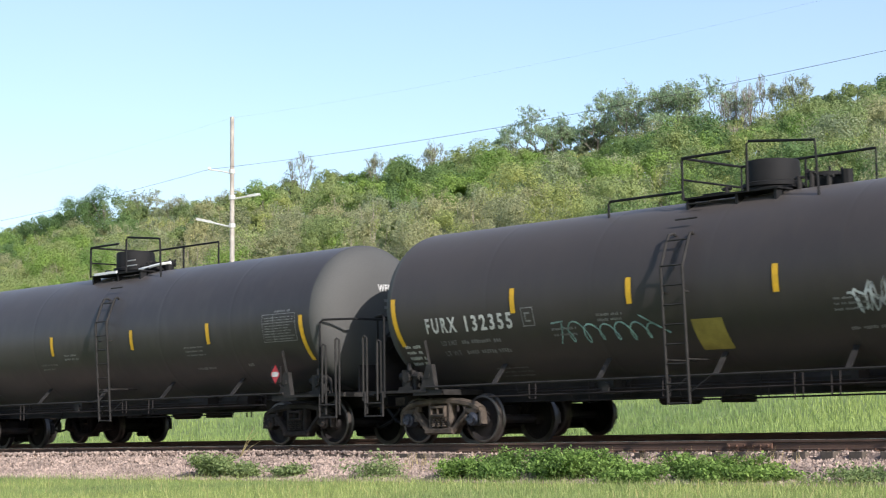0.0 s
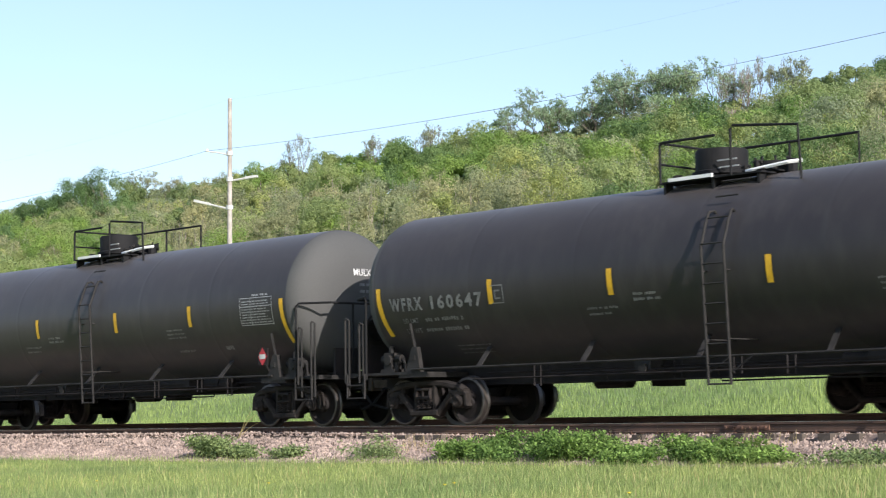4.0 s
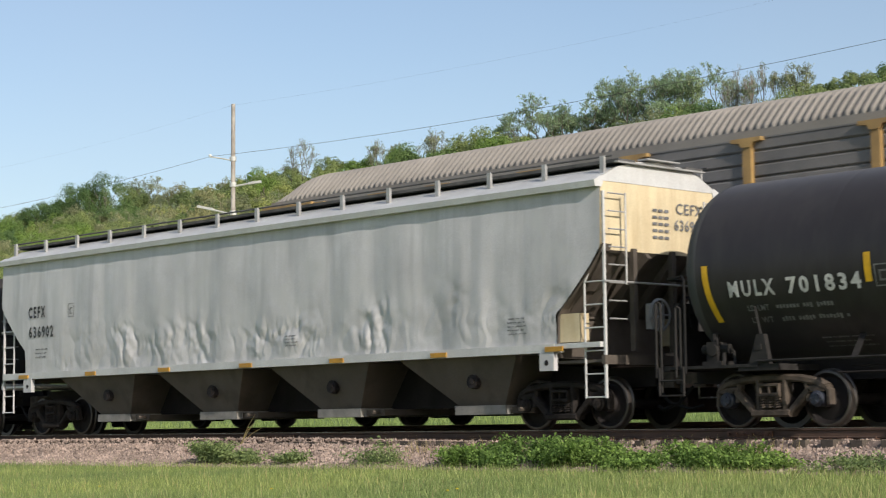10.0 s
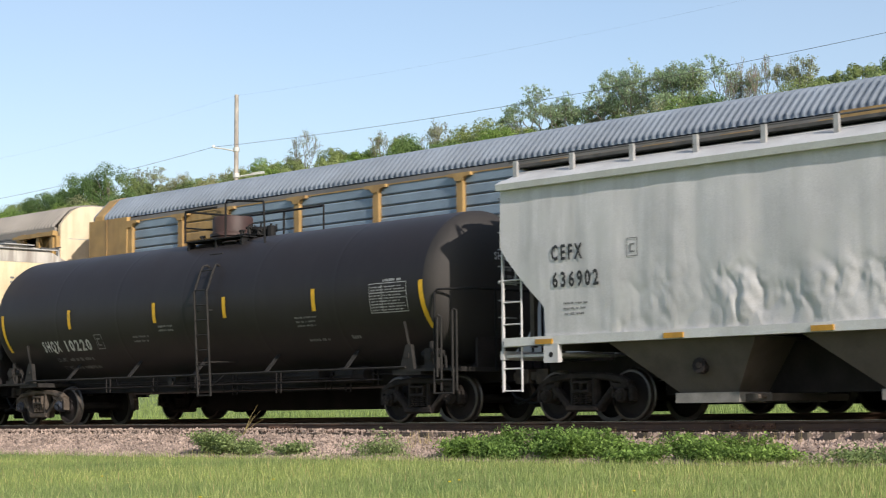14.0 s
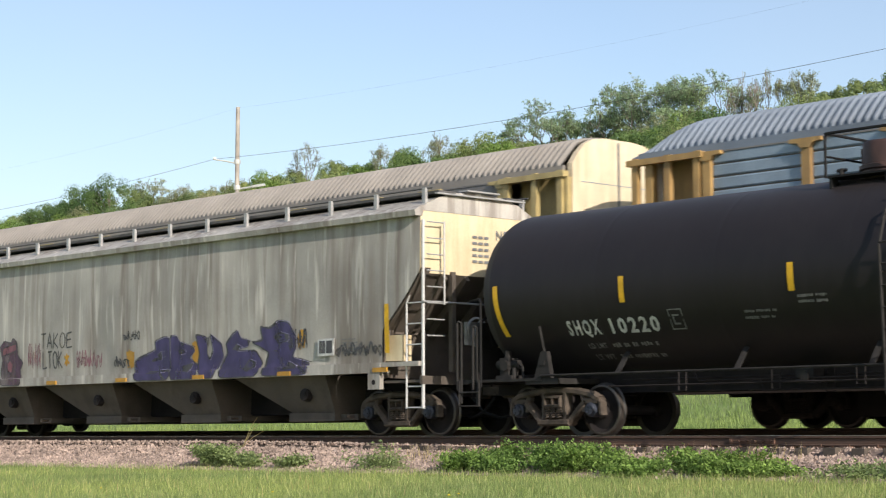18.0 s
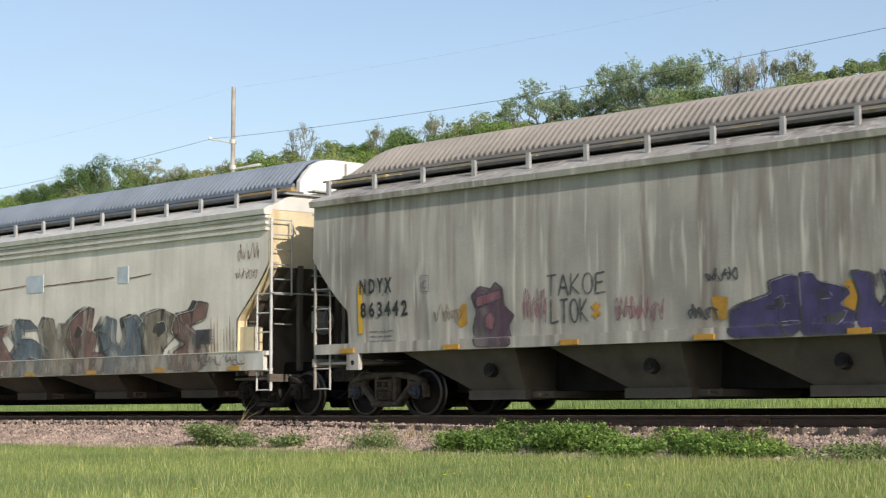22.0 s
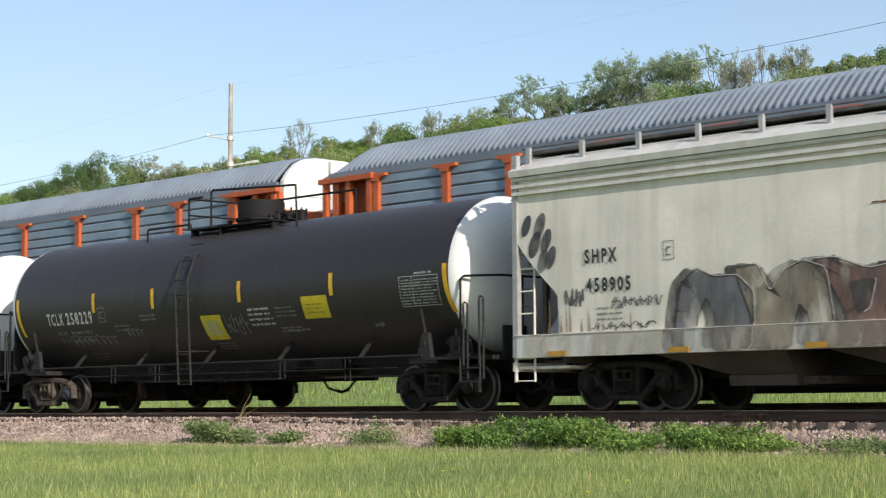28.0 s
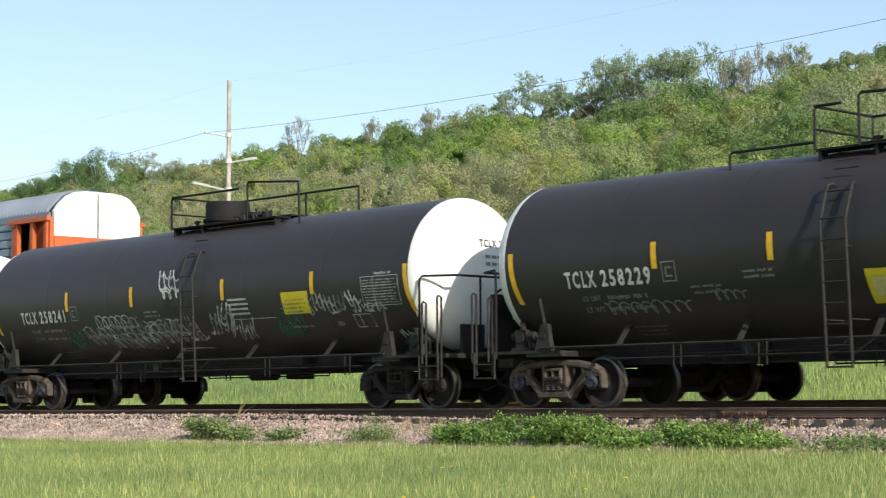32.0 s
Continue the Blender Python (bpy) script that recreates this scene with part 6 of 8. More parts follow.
def shpx_extras(car, cx, ys, rnd, s0, s1, W):
    def sheet(x, z):
        return ys(x, z) if z > s1 else -W - 0.062
    part("sill_ledge", Geo().box(-119.2 - cx, -100.9 - cx, -W - 0.08, -W - 0.02, s1 - 0.006, s1 + 0.006), HOPC, car, "pale ledge over the sill")
    paints = [SLATESP, BROWNSP, REDSP, BLUESP]
    for k, (xa, xb, m, loops) in enumerate(FADED_FORMS):
        piece(car, cx, xa - 0.1, xb + 0.1, s0 + 0.03, [[(u, v * 0.93) for u, v in q] for q in loops], paints[m], SHADESP, HOPC, sheet, k, "faded block-lettered graffiti", 0.22, 0.045)
    g = Geo().grid(60, 1, lambda u, v: (-118.9 + 17.6 * u - cx, -W - 0.0845, s0 + 0.012 + (s1 - s0 - 0.03) * v))
    part("washed_paint", g, WASHED, car, "rubbed cream paint along the sill")
    for k in range(9):
        g = Geo()
        x, z = -102.75 + k * 0.11, 2.15 - rnd.uniform(0, 0.35)
        fill(g, [[(x - cx - 0.035, s1 + 0.02), (x - cx + 0.035, s1 + 0.02), (x - cx + 0.005, z), (x - cx - 0.005, z)]], ys, 0.012)
        part("rust_streak", g, RUSTSP, car, "brown rust run")
    for x0, x1, z1 in ((-118.5, -116.2, 1.75), (-118.4, -117.2, 2.0)):
        for k in range(7):
            g = Geo()
            x = x0 + (x1 - x0) * (k + rnd.random()) / 7
            zt = s1 + (z1 - s1) * rnd.uniform(0.3, 1.0)
            fill(g, [[(x - cx - 0.03, s1 + 0.02), (x - cx + 0.03, s1 + 0.02), (x - cx + 0.004, zt), (x - cx - 0.004, zt)]], ys, 0.009)
            part("rust_streak", g, RUSTSP, car, "brown rust run")
    g = Geo()
    jagged(g, -103.0 - cx, -101.5 - cx, s0 + 0.08, s1 - 0.04, 8, 0.026, sheet, rnd, 0.2, 0.026)
    part("graffiti", g, GREYSP, car, "black tag on the sill")
    part("info_panel", Geo().box(-103.15 - cx, -102.65 - cx, -W - 0.06, -W - 0.03, 1.55, 1.86), GREYSP, car, "small dark framed panel")
    g = Geo()
    scribble(g, -101.7 - cx, -100.95 - cx, 3.2, 3.65, 4, 0.018, ys, rnd)
    scribble(g, -101.8 - cx, -101.0 - cx, 2.85, 3.12, 4, 0.016, ys, rnd)
    part("graffiti", g, REDSP, car, "red brown scribble")
    g = Geo()
    scribble(g, -118.0 - cx, -117.55 - cx, 1.75, 2.15, 4, 0.03, ys, rnd)
    scribble(g, -116.9 - cx, -115.8 - cx, 1.75, 1.95, 6, 0.022, ys, rnd)
    scribble(g, -117.4 - cx, -116.0 - cx, 1.38, 1.52, 5, 0.02, ys, rnd)
    part("graffiti", g, GREYSP, car, "black scribble")
    for k, (dx, dz, r) in enumerate(((0, 0, 0.2), (0.28, 0.05, 0.18), (0.12, 0.32, 0.2), (-0.2, 0.35, 0.16), (0.4, -0.25, 0.17), (0.2, -0.3, 0.18))):
        g = Geo()
        x0, z0 = -118.7 + dx, 2.95 + dz
        pts = [(x0 + r * 0.75 * math.cos(q), z0 + r * 1.2 * math.sin(q + 0.5)) for q in [i * 0.3927 for i in range(16)]]
        g.add([(p[0] - cx, ys(p[0] - cx, p[1]) - 0.012 - 0.001 * k, p[1]) for p in pts], [tuple(range(16))])
        part("graffiti_patch", g, GREYSP, car, "black sprayed petal shape")
    for x0, z0, w, h in ((-110.2, 2.98, 0.75, 0.42), (-106.22, 3.02, 0.4, 0.38)):
        part("patch_plate", Geo().box(x0 - cx, x0 + w - cx, -W - 0.04, -W - 0.01, z0, z0 + h), material("pale_blue_patch_paint", (0.56, 0.63, 0.69), 0.5, scale=2), car, "pale blue welded patch plate")
    for x0, x1 in ((-111.65, -110.25), (-109.4, -106.4), (-105.75, -104.9)):
        g = Geo()
        ribbon(g, [(x0 + (x1 - x0) * i / 20 - cx, 3.12 + 0.006 * math.sin(i * 1.7) + 0.05 * i / 20) for i in range(21)], 0.024, ys, 0.012)
        part("rust_scar", g, RUST, car, "brown rust scar")
    for x0, w in ((-119.0, 0.0),):
        part("corner_post", Geo().box(x0 - 0.25 - cx, x0 - 0.13 - cx, -W - 0.05, -W + 0.05, s0, 4.6), GALV, car, "pale corner post")


NEAR.append(hopper_car("pale grey covered hopper car with dented sides", -59.4, -39.4, (-57.9, -40.86), HOPW, ("CEFX", "636902"), (-58.1, 2.84, 2.36, 0.74, 1.1), (1.36, 1.51), 11, dents=0.13, letters_h=0.27, trim=TRIMW, pitch=4.06))
NEAR.append(hopper_car("grimy streaked grey covered hopper car with purple graffiti", -99.2, -79.1, (-97.6, -80.3), HOPG, ("NDYX", "863442"), (-97.74, 2.38, 1.92, 0.95, 1.37), (1.22, 1.42), 12, dents=0.03, letters_h=0.29, extras=ndyx_extras))
NEAR.append(hopper_car("cream grey covered hopper car with faded graffiti and patches", -119.25, -100.68, (-117.07, -101.25), HOPC, ("SHPX", "458905"), (-117.5, 2.55, 2.05, 0.74, 1.02), (0.95, 1.35), 13, dents=0.02, ribs=True, extras=shpx_extras, letters_h=0.24, low=0.45, sill_cut=0.1, chute=RUSTSHADE, trim=CREAMW))


# ---- autorack cars on the far track ----
FAR_Y = 4.7
ROOFT = material("weathered_tan_grey_roof", (0.27, 0.25, 0.222), 0.75, 0.0, dark=0.85, light=1.1, scale=0.8, fine=30)
ROOFB = material("galvanised_blue_grey_roof", (0.175, 0.215, 0.265), 0.65, 0.0, dark=0.85, light=1.1, scale=0.8, fine=30)
PANB = material("blue_grey_side_screen", (0.27, 0.35, 0.42), 0.5, 0.2, dark=0.8, light=1.1, scale=1.2, fine=40)
PAND = material("dark_grey_side_screen", (0.2, 0.19, 0.18), 0.6, 0.2, dark=0.8, light=1.2, scale=1.2, fine=40)
PANR = material("faded_red_side_screen", (0.42, 0.07, 0.05), 0.6, dark=0.8, light=1.2, scale=1.2, fine=40)
POSTT = material("tan_yellow_rack_paint", (0.42, 0.27, 0.1), 0.6, dark=0.75, light=1.15, scale=2, fine=40, streak=(0.2, 0.12, 0.06), amount=0.6)
POSTC = material("pale_cream_yellow_rack_paint", (0.45, 0.36, 0.16), 0.6, dark=0.75, light=1.15, scale=2, fine=40, streak=(0.2, 0.14, 0.07), amount=0.5)
POSTO = material("orange_red_rack_paint", (0.5, 0.11, 0.03), 0.55, dark=0.8, light=1.15, scale=2, fine=40)
ENDW = material("white_end_door_paint", (0.78, 0.78, 0.74), 0.5, dark=0.93, light=1.03, scale=2, fine=40)
ENDCR = material("cream_end_door_paint", (0.72, 0.62, 0.44), 0.55, dark=0.85, light=1.08, scale=2, fine=40, streak=(0.45, 0.33, 0.2), amount=0.5)
ENDY = material("yellow_end_door_paint", (0.62, 0.32, 0.06), 0.55, dark=0.88, light=1.08, scale=2, fine=40)
SILLD = material("dark_rusty_sill_paint", (0.035, 0.025, 0.022), 0.8, dark=0.6, light=1.4, scale=1.5, fine=30)


def autorack(label, xl, xr, roof, post, pan, end, skirt, odd=None, plain=False):
    """A closed car carrier; xl and xr are its ends."""
    cx = (xl + xr) / 2
    h = (xr - xl) / 2
    car = thing("autorack_car", label, "autorack car", "cars of the far train")
    W = 1.52
    # corrugated roof in one bowed shell
    sec = [(-W, 5.53), (-1.5, 5.62), (-1.27, 5.86), (-1.04, 6.09), (-0.8, 6.18), (-0.4, 6.24), (0, 6.26), (0.4, 6.24), (0.8, 6.18), (1.04, 6.09), (1.27, 5.86), (1.5, 5.62), (W, 5.53)]
    g = Geo()
    n = 290

    def rf(u, v):
        k = v * (len(sec) - 1)
        i = min(int(k), len(sec) - 2)
        q = k - i
        y, z = sec[i][0] + (sec[i + 1][0] - sec[i][0]) * q, sec[i][1] + (sec[i + 1][1] - sec[i][1]) * q
        x = -h + 0.02 + (2 * h - 0.27) * u
        end_drop = 0.0 if plain else max(0, 1 - u * 2 * h / 1.5)
        s = math.sin(u * n * math.pi)
        wv = 0.05 * math.tanh(2.2 * s) * (1 if 0.05 < v < 0.95 else 0.3)
        dy, dz = sec[i + 1][0] - sec[i][0], sec[i + 1][1] - sec[i][1]
        d = math.hypot(dy, dz)
        return (x, y - wv * dz / d, z + wv * dy / d - 0.6 * end_drop ** 2 * (z - 5.4) / 0.8)
    g.grid(n * 4, 12, rf)
    part("roof", g, roof, car, "corrugated metal roof", smooth=80)
    for s in (-1, 1):
        part("fascia", Geo().box(-h + 0.2, h - 0.2, min(s * (W - 0.05), s * (W + 0.02)), max(s * (W - 0.05), s * (W + 0.02)), 5.4, 5.56 if not plain else 5.5), PAND if plain else roof, car, "plain roof fascia")
        part("eave", Geo().box(-h + 0.2, h - 0.2, min(s * (W - 0.04), s * (W + 0.035)), max(s * (W - 0.04), s * (W + 0.035)), 5.37, 5.402), post if plain else PAND, car, "thin eave strip")
    # posts and the screens between them
    offs = [2.0, 4.35, 6.35, 9.25, 12.2, 15.05, 17.95, 20.8, 22.8, 25.1]
    posts = [-h + o * (2 * h / 27.1) for o in offs]
    for s in (-1, 1):
        y = s * W
        for x in posts:
            g = Geo().box(x - 0.1, x + 0.1, min(y, y + s * 0.1), max(y, y + s * 0.1), 1.2, 5.4).prism([(x - 0.1, 5.22), (x + 0.1, 5.22), (x + 0.17, 5.31), (x + 0.36, 5.33), (x + 0.36, 5.4), (x - 0.36, 5.4), (x - 0.36, 5.33), (x - 0.17, 5.31)], "y", min(y, y + s * 0.13), max(y, y + s * 0.13))
            part("post", g, post, car, "rack post with a flared head")
        for k, (xp, xq) in enumerate(zip(posts, posts[1:])):
            yy = y - s * 0.03
            part("screen_backing", Geo().box(xp + 0.11, xq - 0.11, min(yy, yy - s * 0.02), max(yy, yy - s * 0.02), 1.25, 5.42), PAND, car)
            m = pan if not (odd and k in odd[0]) else odd[1]
            if s > 0:
                part("side_screen", Geo().box(xp + 0.12, xq - 0.12, yy, yy + 0.04, 1.3, 5.4), m, car, "slatted side screen")
                continue
            part("side_screen", Geo().box(xp + 0.12, xq - 0.12, yy - 0.04, yy, 1.3, 4.1), m, car, "slatted side screen")
            for r in range(5):
                z0 = 4.14 + r * 0.255
                part("screen_slat", Geo().prism([(yy, z0), (yy - 0.035, z0), (yy - 0.05, z0 + 0.025), (yy - 0.05, z0 + 0.2), (yy - 0.03, z0 + 0.225), (yy, z0 + 0.225)], "x", xp + 0.12, xq - 0.12), m, car)
        for s2 in (-1, 1):
            x = s2 * (h - 1.0)
            if plain:
                xa = s2 * (h - 1.88)
                part("end_bay", Geo().box(min(xa, s2 * h), max(xa, s2 * h), min(y, y + s * 0.13), max(y, y + s * 0.13), 1.2, 5.52), post, car, "plain painted end bay panel")
                for q in (0.9,):
                    part("panel_seam", Geo().box(s2 * (h - q) - 0.012, s2 * (h - q) + 0.012, min(y, y + s * 0.145), max(y, y + s * 0.145), 1.2, 5.5), post, car)
                continue
            g = Geo().box(x - 0.85, x + 0.85, min(y - s * 0.4, y - s * 0.46), max(y - s * 0.4, y - s * 0.46), 1.2, 5.4)
            part("end_bay", g, post, car, "solid end bay panel")
            for dx in (-0.85, 0.0, 0.75):
                g = Geo().box(x + dx - 0.05, x + dx + 0.1, min(y, y + s * 0.12), max(y, y + s * 0.12), 1.2, 5.45)
                part("end_post", g, post, car)
            part("end_beam", Geo().box(x - 1.0, x + 0.95, min(y, y + s * 0.18), max(y, y + s * 0.18), 5.3, 5.42), post, car, "painted beam over the end bay")
        part("side_sill", Geo().box(-h, h, min(y, y + s * 0.12), max(y, y + s * 0.12), 0.66, 1.25), SILLD, car, "dark rack side sill")
    for s in (-1, 1):
        x = s * (h - 0.14) if s > 0 or plain else -(h - 0.5)
        top = [(-1.46, 4.87), (-1.46, 5.6), (-1.28, 5.84), (-1.06, 6.05), (-0.8, 6.17), (-0.45, 6.22), (0.45, 6.22), (0.8, 6.19), (1.08, 6.09), (1.3, 5.88), (1.46, 5.6), (1.46, 4.87)]
        if s < 0 and not plain:
            top = [(y, min(z, 5.5)) for y, z in top]
        if plain:
            c0, c1 = s * (h - 0.55), s * (h - 0.14)
            cap = [(-1.56, 5.5), (-1.54, 5.66), (-1.08, 6.14), (-0.82, 6.23), (-0.4, 6.29), (0.4, 6.29), (0.82, 6.23), (1.08, 6.14), (1.54, 5.66), (1.56, 5.5)]
            part("roof_cap", Geo().prism(cap, "x", min(c0, c1), max(c0, c1)), post, car, "painted roof end cap")
        g = Geo().prism(top, "x", min(x, x + s * 0.14), max(x, x + s * 0.14))
        d = part("end_door", g, end, car, "end door, upper half")
        part("door_seam", Geo().box(min(x, x + s * 0.148), max(x, x + s * 0.148), -0.035, 0.035, 1.3, 6.16 if s > 0 or plain else 5.4), PAND, d)
        part("door_rib", Geo().box(min(x, x + s * 0.146), max(x, x + s * 0.146), -1.2, 1.2, 5.22, 5.235), PANB, d)
        g = Geo().box(min(x, x + s * 0.14), max(x, x + s * 0.14), -1.46, 1.46, 1.1, 4.87)
        part("end_door", g, skirt, car, "end door, lower half")
        for q in (-1, 1):
            part("corner_post", Geo().box(min(x - s * 0.1, x + s * 0.1), max(x - s * 0.1, x + s * 0.1), q * 1.5 - 0.08, q * 1.5 + 0.08, 1.0, 5.3), post, car)
        part("draft_sill", Geo().box(min(s * (h - 2.5), s * h), max(s * (h - 2.5), s * h), -0.3, 0.3, 0.7, 1.0), DARK, car)
        coupler(car, s * h, s)
    part("deck", Geo().box(-h, h, -1.5, 1.5, 0.95, 1.15).box(-h + 5.2, h - 5.2, -1.3, 1.3, 0.2, 0.95), DARK, car, "dark underframe deck")
    for k in range(4):
        x = -5 + 3.2 * k
        part("brake_gear", Geo().cyl((x, -0.9, 0.7), (x + 0.9, -0.9, 0.7), 0.2, 10).box(x - 0.5, x - 0.1, -1.2, -0.7, 0.55, 0.95), DARK, car)
    truck(car, -h + 3.7, "sooty_shaded")
    truck(car, h - 3.7, "sooty_shaded")
    return car, cx


FAR = []
FAR.append(autorack("tan and grey autorack car with red side patches", -111.6, -84.5, ROOFT, POSTT, PAND, ENDCR, ENDCR, odd=((2, 7), PANR)))
FAR.append(autorack("tan yellow autorack car with blue grey screens", -82.7, -55.6, ROOFB, POSTT, PANB, ENDY, ENDY, odd=((1, 7), POSTT), plain=True))
FAR.append(autorack("weathered cream autorack car with dark screens", -53.9, -26.9, ROOFT, POSTC, PAND, ENDCR, ENDCR))
FAR.append(autorack("yellow autorack car with blue grey screens", -25.2, 2.1, ROOFB, POSTT, PANB, ENDW, ENDW))
FAR.append(autorack("weathered grey roofed autorack car", 3.6, 30.8, ROOFT, POSTC, PAND, ENDCR, ENDCR))
FAR.append(autorack("orange posted autorack car with blue grey screens", 32.4, 59.5, ROOFB, POSTO, PANB, ENDW, POSTO))
FAR.append(autorack("orange posted autorack car with white end doors and flat cars behind", 61.1, 88.25, ROOFB, POSTO, PANB, ENDW, POSTO))


# ---- low flat cars ahead of the autoracks and behind them ----
FLATM = material("dark_rusty_flat_car_paint", (0.05, 0.032, 0.026), 0.8, dark=0.6, light=1.4, scale=1.5, fine=30, bump=0.3)


def flat_car(xa, xb):
    """An empty flat car with truck centres at xa and xb."""
    cx, h = (xa + xb) / 2, (xb - xa) / 2
    car = thing("flat_car", "empty dark rusty flat car", "flat car", "flat cars of the far train")
    e = h + 2.45
    part("deck", Geo().box(-e, e, -1.45, 1.45, 0.98, 1.1), FLATM, car, "dark flat deck")
    part("centre_sill", Geo().prism([(-e, 1.0), (-e, 0.76), (-h + 1.4, 0.8), (-h + 2.4, 0.84), (h - 2.4, 0.84), (h - 1.4, 0.8), (e, 0.76), (e, 1.0)], "y", -0.3, 0.3), FLATM, car, "shallow centre sill")
    for s in (-1, 1):
        part("side_sill", Geo().box(-e, e, s * 1.42 - 0.05, s * 1.42 + 0.05, 0.9, 1.06), FLATM, car)
        part("step", Geo().tube([(s * (e - 0.1), -1.4, 0.9), (s * (e - 0.1), -1.4, 0.45), (s * (e - 0.55), -1.4, 0.45), (s * (e - 0.55), -1.4, 0.9)], 0.02, 5), DARK, car)
        coupler(car, s * e, s)
    part("brake_cylinder", Geo().cyl((-1.5, -0.8, 0.78), (-0.6, -0.8, 0.78), 0.2, 10), GREYFIT, car)
    part("valve_box", Geo().box(0.2, 0.7, -1.1, -0.6, 0.6, 0.95), GREYFIT, car)
    truck(car, -h, "sooty_shaded")
    truck(car, h, "sooty_shaded")
    return car, cx


for k in range(7):
    FAR.append(flat_car(-227.7 + 17.0 * k, -216.6 + 17.0 * k))
for k in range(3):  # longer ones behind the last autorack
    FAR.append(flat_car(91.1 + 20.2 * k, 105.4 + 20.2 * k))


# ---- grass, stones, weeds, woods ----
def leaf_material(name, col, vary=0.24, rough=0.7):
    m = bpy.data.materials.new(name)
    m.use_nodes = True
    N, L = m.node_tree.nodes, m.node_tree.links
    b = N["Principled BSDF"]
    b.inputs["Roughness"].default_value = rough
    b.inputs["Specular IOR Level"].default_value = 0.25
    geo = N.new("ShaderNodeNewGeometry")
    r = N.new("ShaderNodeValToRGB")
    r.color_ramp.elements[0].color = (*[c * (1 - vary) for c in col], 1)
    r.color_ramp.elements[1].color = (min(1, col[0] * (1 + vary * 1.1)), min(1, col[1] * (1 + vary * 0.8)), col[2] * (1 + vary * 0.7), 1)
    L.new(geo.outputs["Random Per Island"], r.inputs[0])
    tc, nz = N.new("ShaderNodeTexCoord"), N.new("ShaderNodeTexNoise")
    nz.inputs["Scale"].default_value = 0.14
    L.new(tc.outputs["Object"], nz.inputs["Vector"])
    mx = N.new("ShaderNodeMix")
    mx.data_type, mx.blend_type = "RGBA", "MULTIPLY"
    r2 = N.new("ShaderNodeValToRGB")
    r2.color_ramp.elements[0].position, r2.color_ramp.elements[1].position = 0.36, 0.6
    r2.color_ramp.elements[0].color, r2.color_ramp.elements[1].color = (0.72, 0.78, 0.8, 1), (1.1, 1.05, 0.98, 1)
    L.new(nz.outputs["Fac"], r2.inputs[0])
    mx.inputs[0].default_value = 1.0
    L.new(r.outputs[0], mx.inputs[6])
    L.new(r2.outputs[0], mx.inputs[7])
    L.new(mx.outputs[2], b.inputs["Base Color"])
    tr = N.new("ShaderNodeBsdfTranslucent")
    L.new(mx.outputs[2], tr.inputs[0])
    add = N.new("ShaderNodeMixShader")
    add.inputs[0].default_value = 0.45
    L.new(b.outputs[0], add.inputs[1])
    L.new(tr.outputs[0], add.inputs[2])
    L.new(add.outputs[0], N["Material Output"].inputs[0])
    return m


def poly_mesh(name, verts, size, mats, index=None):
    """A mesh of loose faces with `size` corners each, from an array of corners."""
    me = bpy.data.meshes.new(name)
    n = len(verts) // size
    me.vertices.add(n * size)
    me.vertices.foreach_set("co", np.ascontiguousarray(verts, dtype=np.float32).ravel())
    me.loops.add(n * size)
    me.loops.foreach_set("vertex_index", np.arange(n * size, dtype=np.int32))
    me.polygons.add(n)
    me.polygons.foreach_set("loop_start", np.arange(0, n * size, size, dtype=np.int32))
    me.polygons.foreach_set("loop_total", np.full(n, size, dtype=np.int32))
    for mt in mats:
        me.materials.append(mt)
    if index is not None:
        me.polygons.foreach_set("material_index", np.ascontiguousarray(index, dtype=np.int32))
    me.update(calc_edges=True)
    return me


RNG = np.random.default_rng(7)


def leaves(centres, size, up=0.3, out=None, tri=False):
    """Leaf-shaped four-cornered faces at the given places, turned at random. Returns their corners."""
    n = len(centres)
    d = RNG.normal(size=(n, 3))
    d[:, 2] += up
    if out is not None:
        d += 1.8 * out
    d /= np.linalg.norm(d, axis=1)[:, None]
    e = np.cross(d, RNG.normal(size=(n, 3)))
    e /= np.linalg.norm(e, axis=1)[:, None]
    f = np.cross(d, e)
    s = size * RNG.uniform(0.6, 1.4, (n, 1))
    if tri:
        return np.stack([centres - e * s, centres + e * s * 0.7 + f * s * 0.7, centres + e * s * 0.7 - f * s * 0.7], axis=1).reshape(-1, 3)
    return np.stack([centres - e * s, centres + f * s * 0.55, centres + e * s, centres - f * s * 0.55], axis=1).reshape(-1, 3)


def blades(x, y, z, h, w, lean=0.35):
    """Three-cornered grass blades."""
    n = len(x)
    a = RNG.uniform(0, 6.2832, n)
    b = RNG.uniform(0, 6.2832, n)
    l = np.abs(RNG.normal(size=n)) * lean * h
    foot = np.stack([x, y, z], 1)
    side = np.stack([np.cos(a) * w / 2, np.sin(a) * w / 2, np.zeros(n)], 1)
    tip = foot + np.stack([np.cos(b) * l, np.sin(b) * l, h], 1)
    return np.stack([foot - side, foot + side, tip], 1).reshape(-1, 3)


def heights(xs, ys):
    t = np.array([[yy, ground_z(yy)] for yy in np.linspace(-60, 60, 2401)])
    return np.interp(ys, t[:, 0], t[:, 1])


LAWN = leaf_material("lawn_grass_blade", (0.29, 0.39, 0.138), 0.45)
STRAW = leaf_material("dry_grass_stalk", (0.5, 0.44, 0.22), 0.3)
PALEGRASS = leaf_material("pale_lawn_blade", (0.45, 0.51, 0.215), 0.3)
FIELD = leaf_material("tall_field_grass_blade", (0.19, 0.3, 0.09), 0.6)
MEADOW = leaf_material("short_field_grass_blade", (0.3, 0.41, 0.14), 0.3)

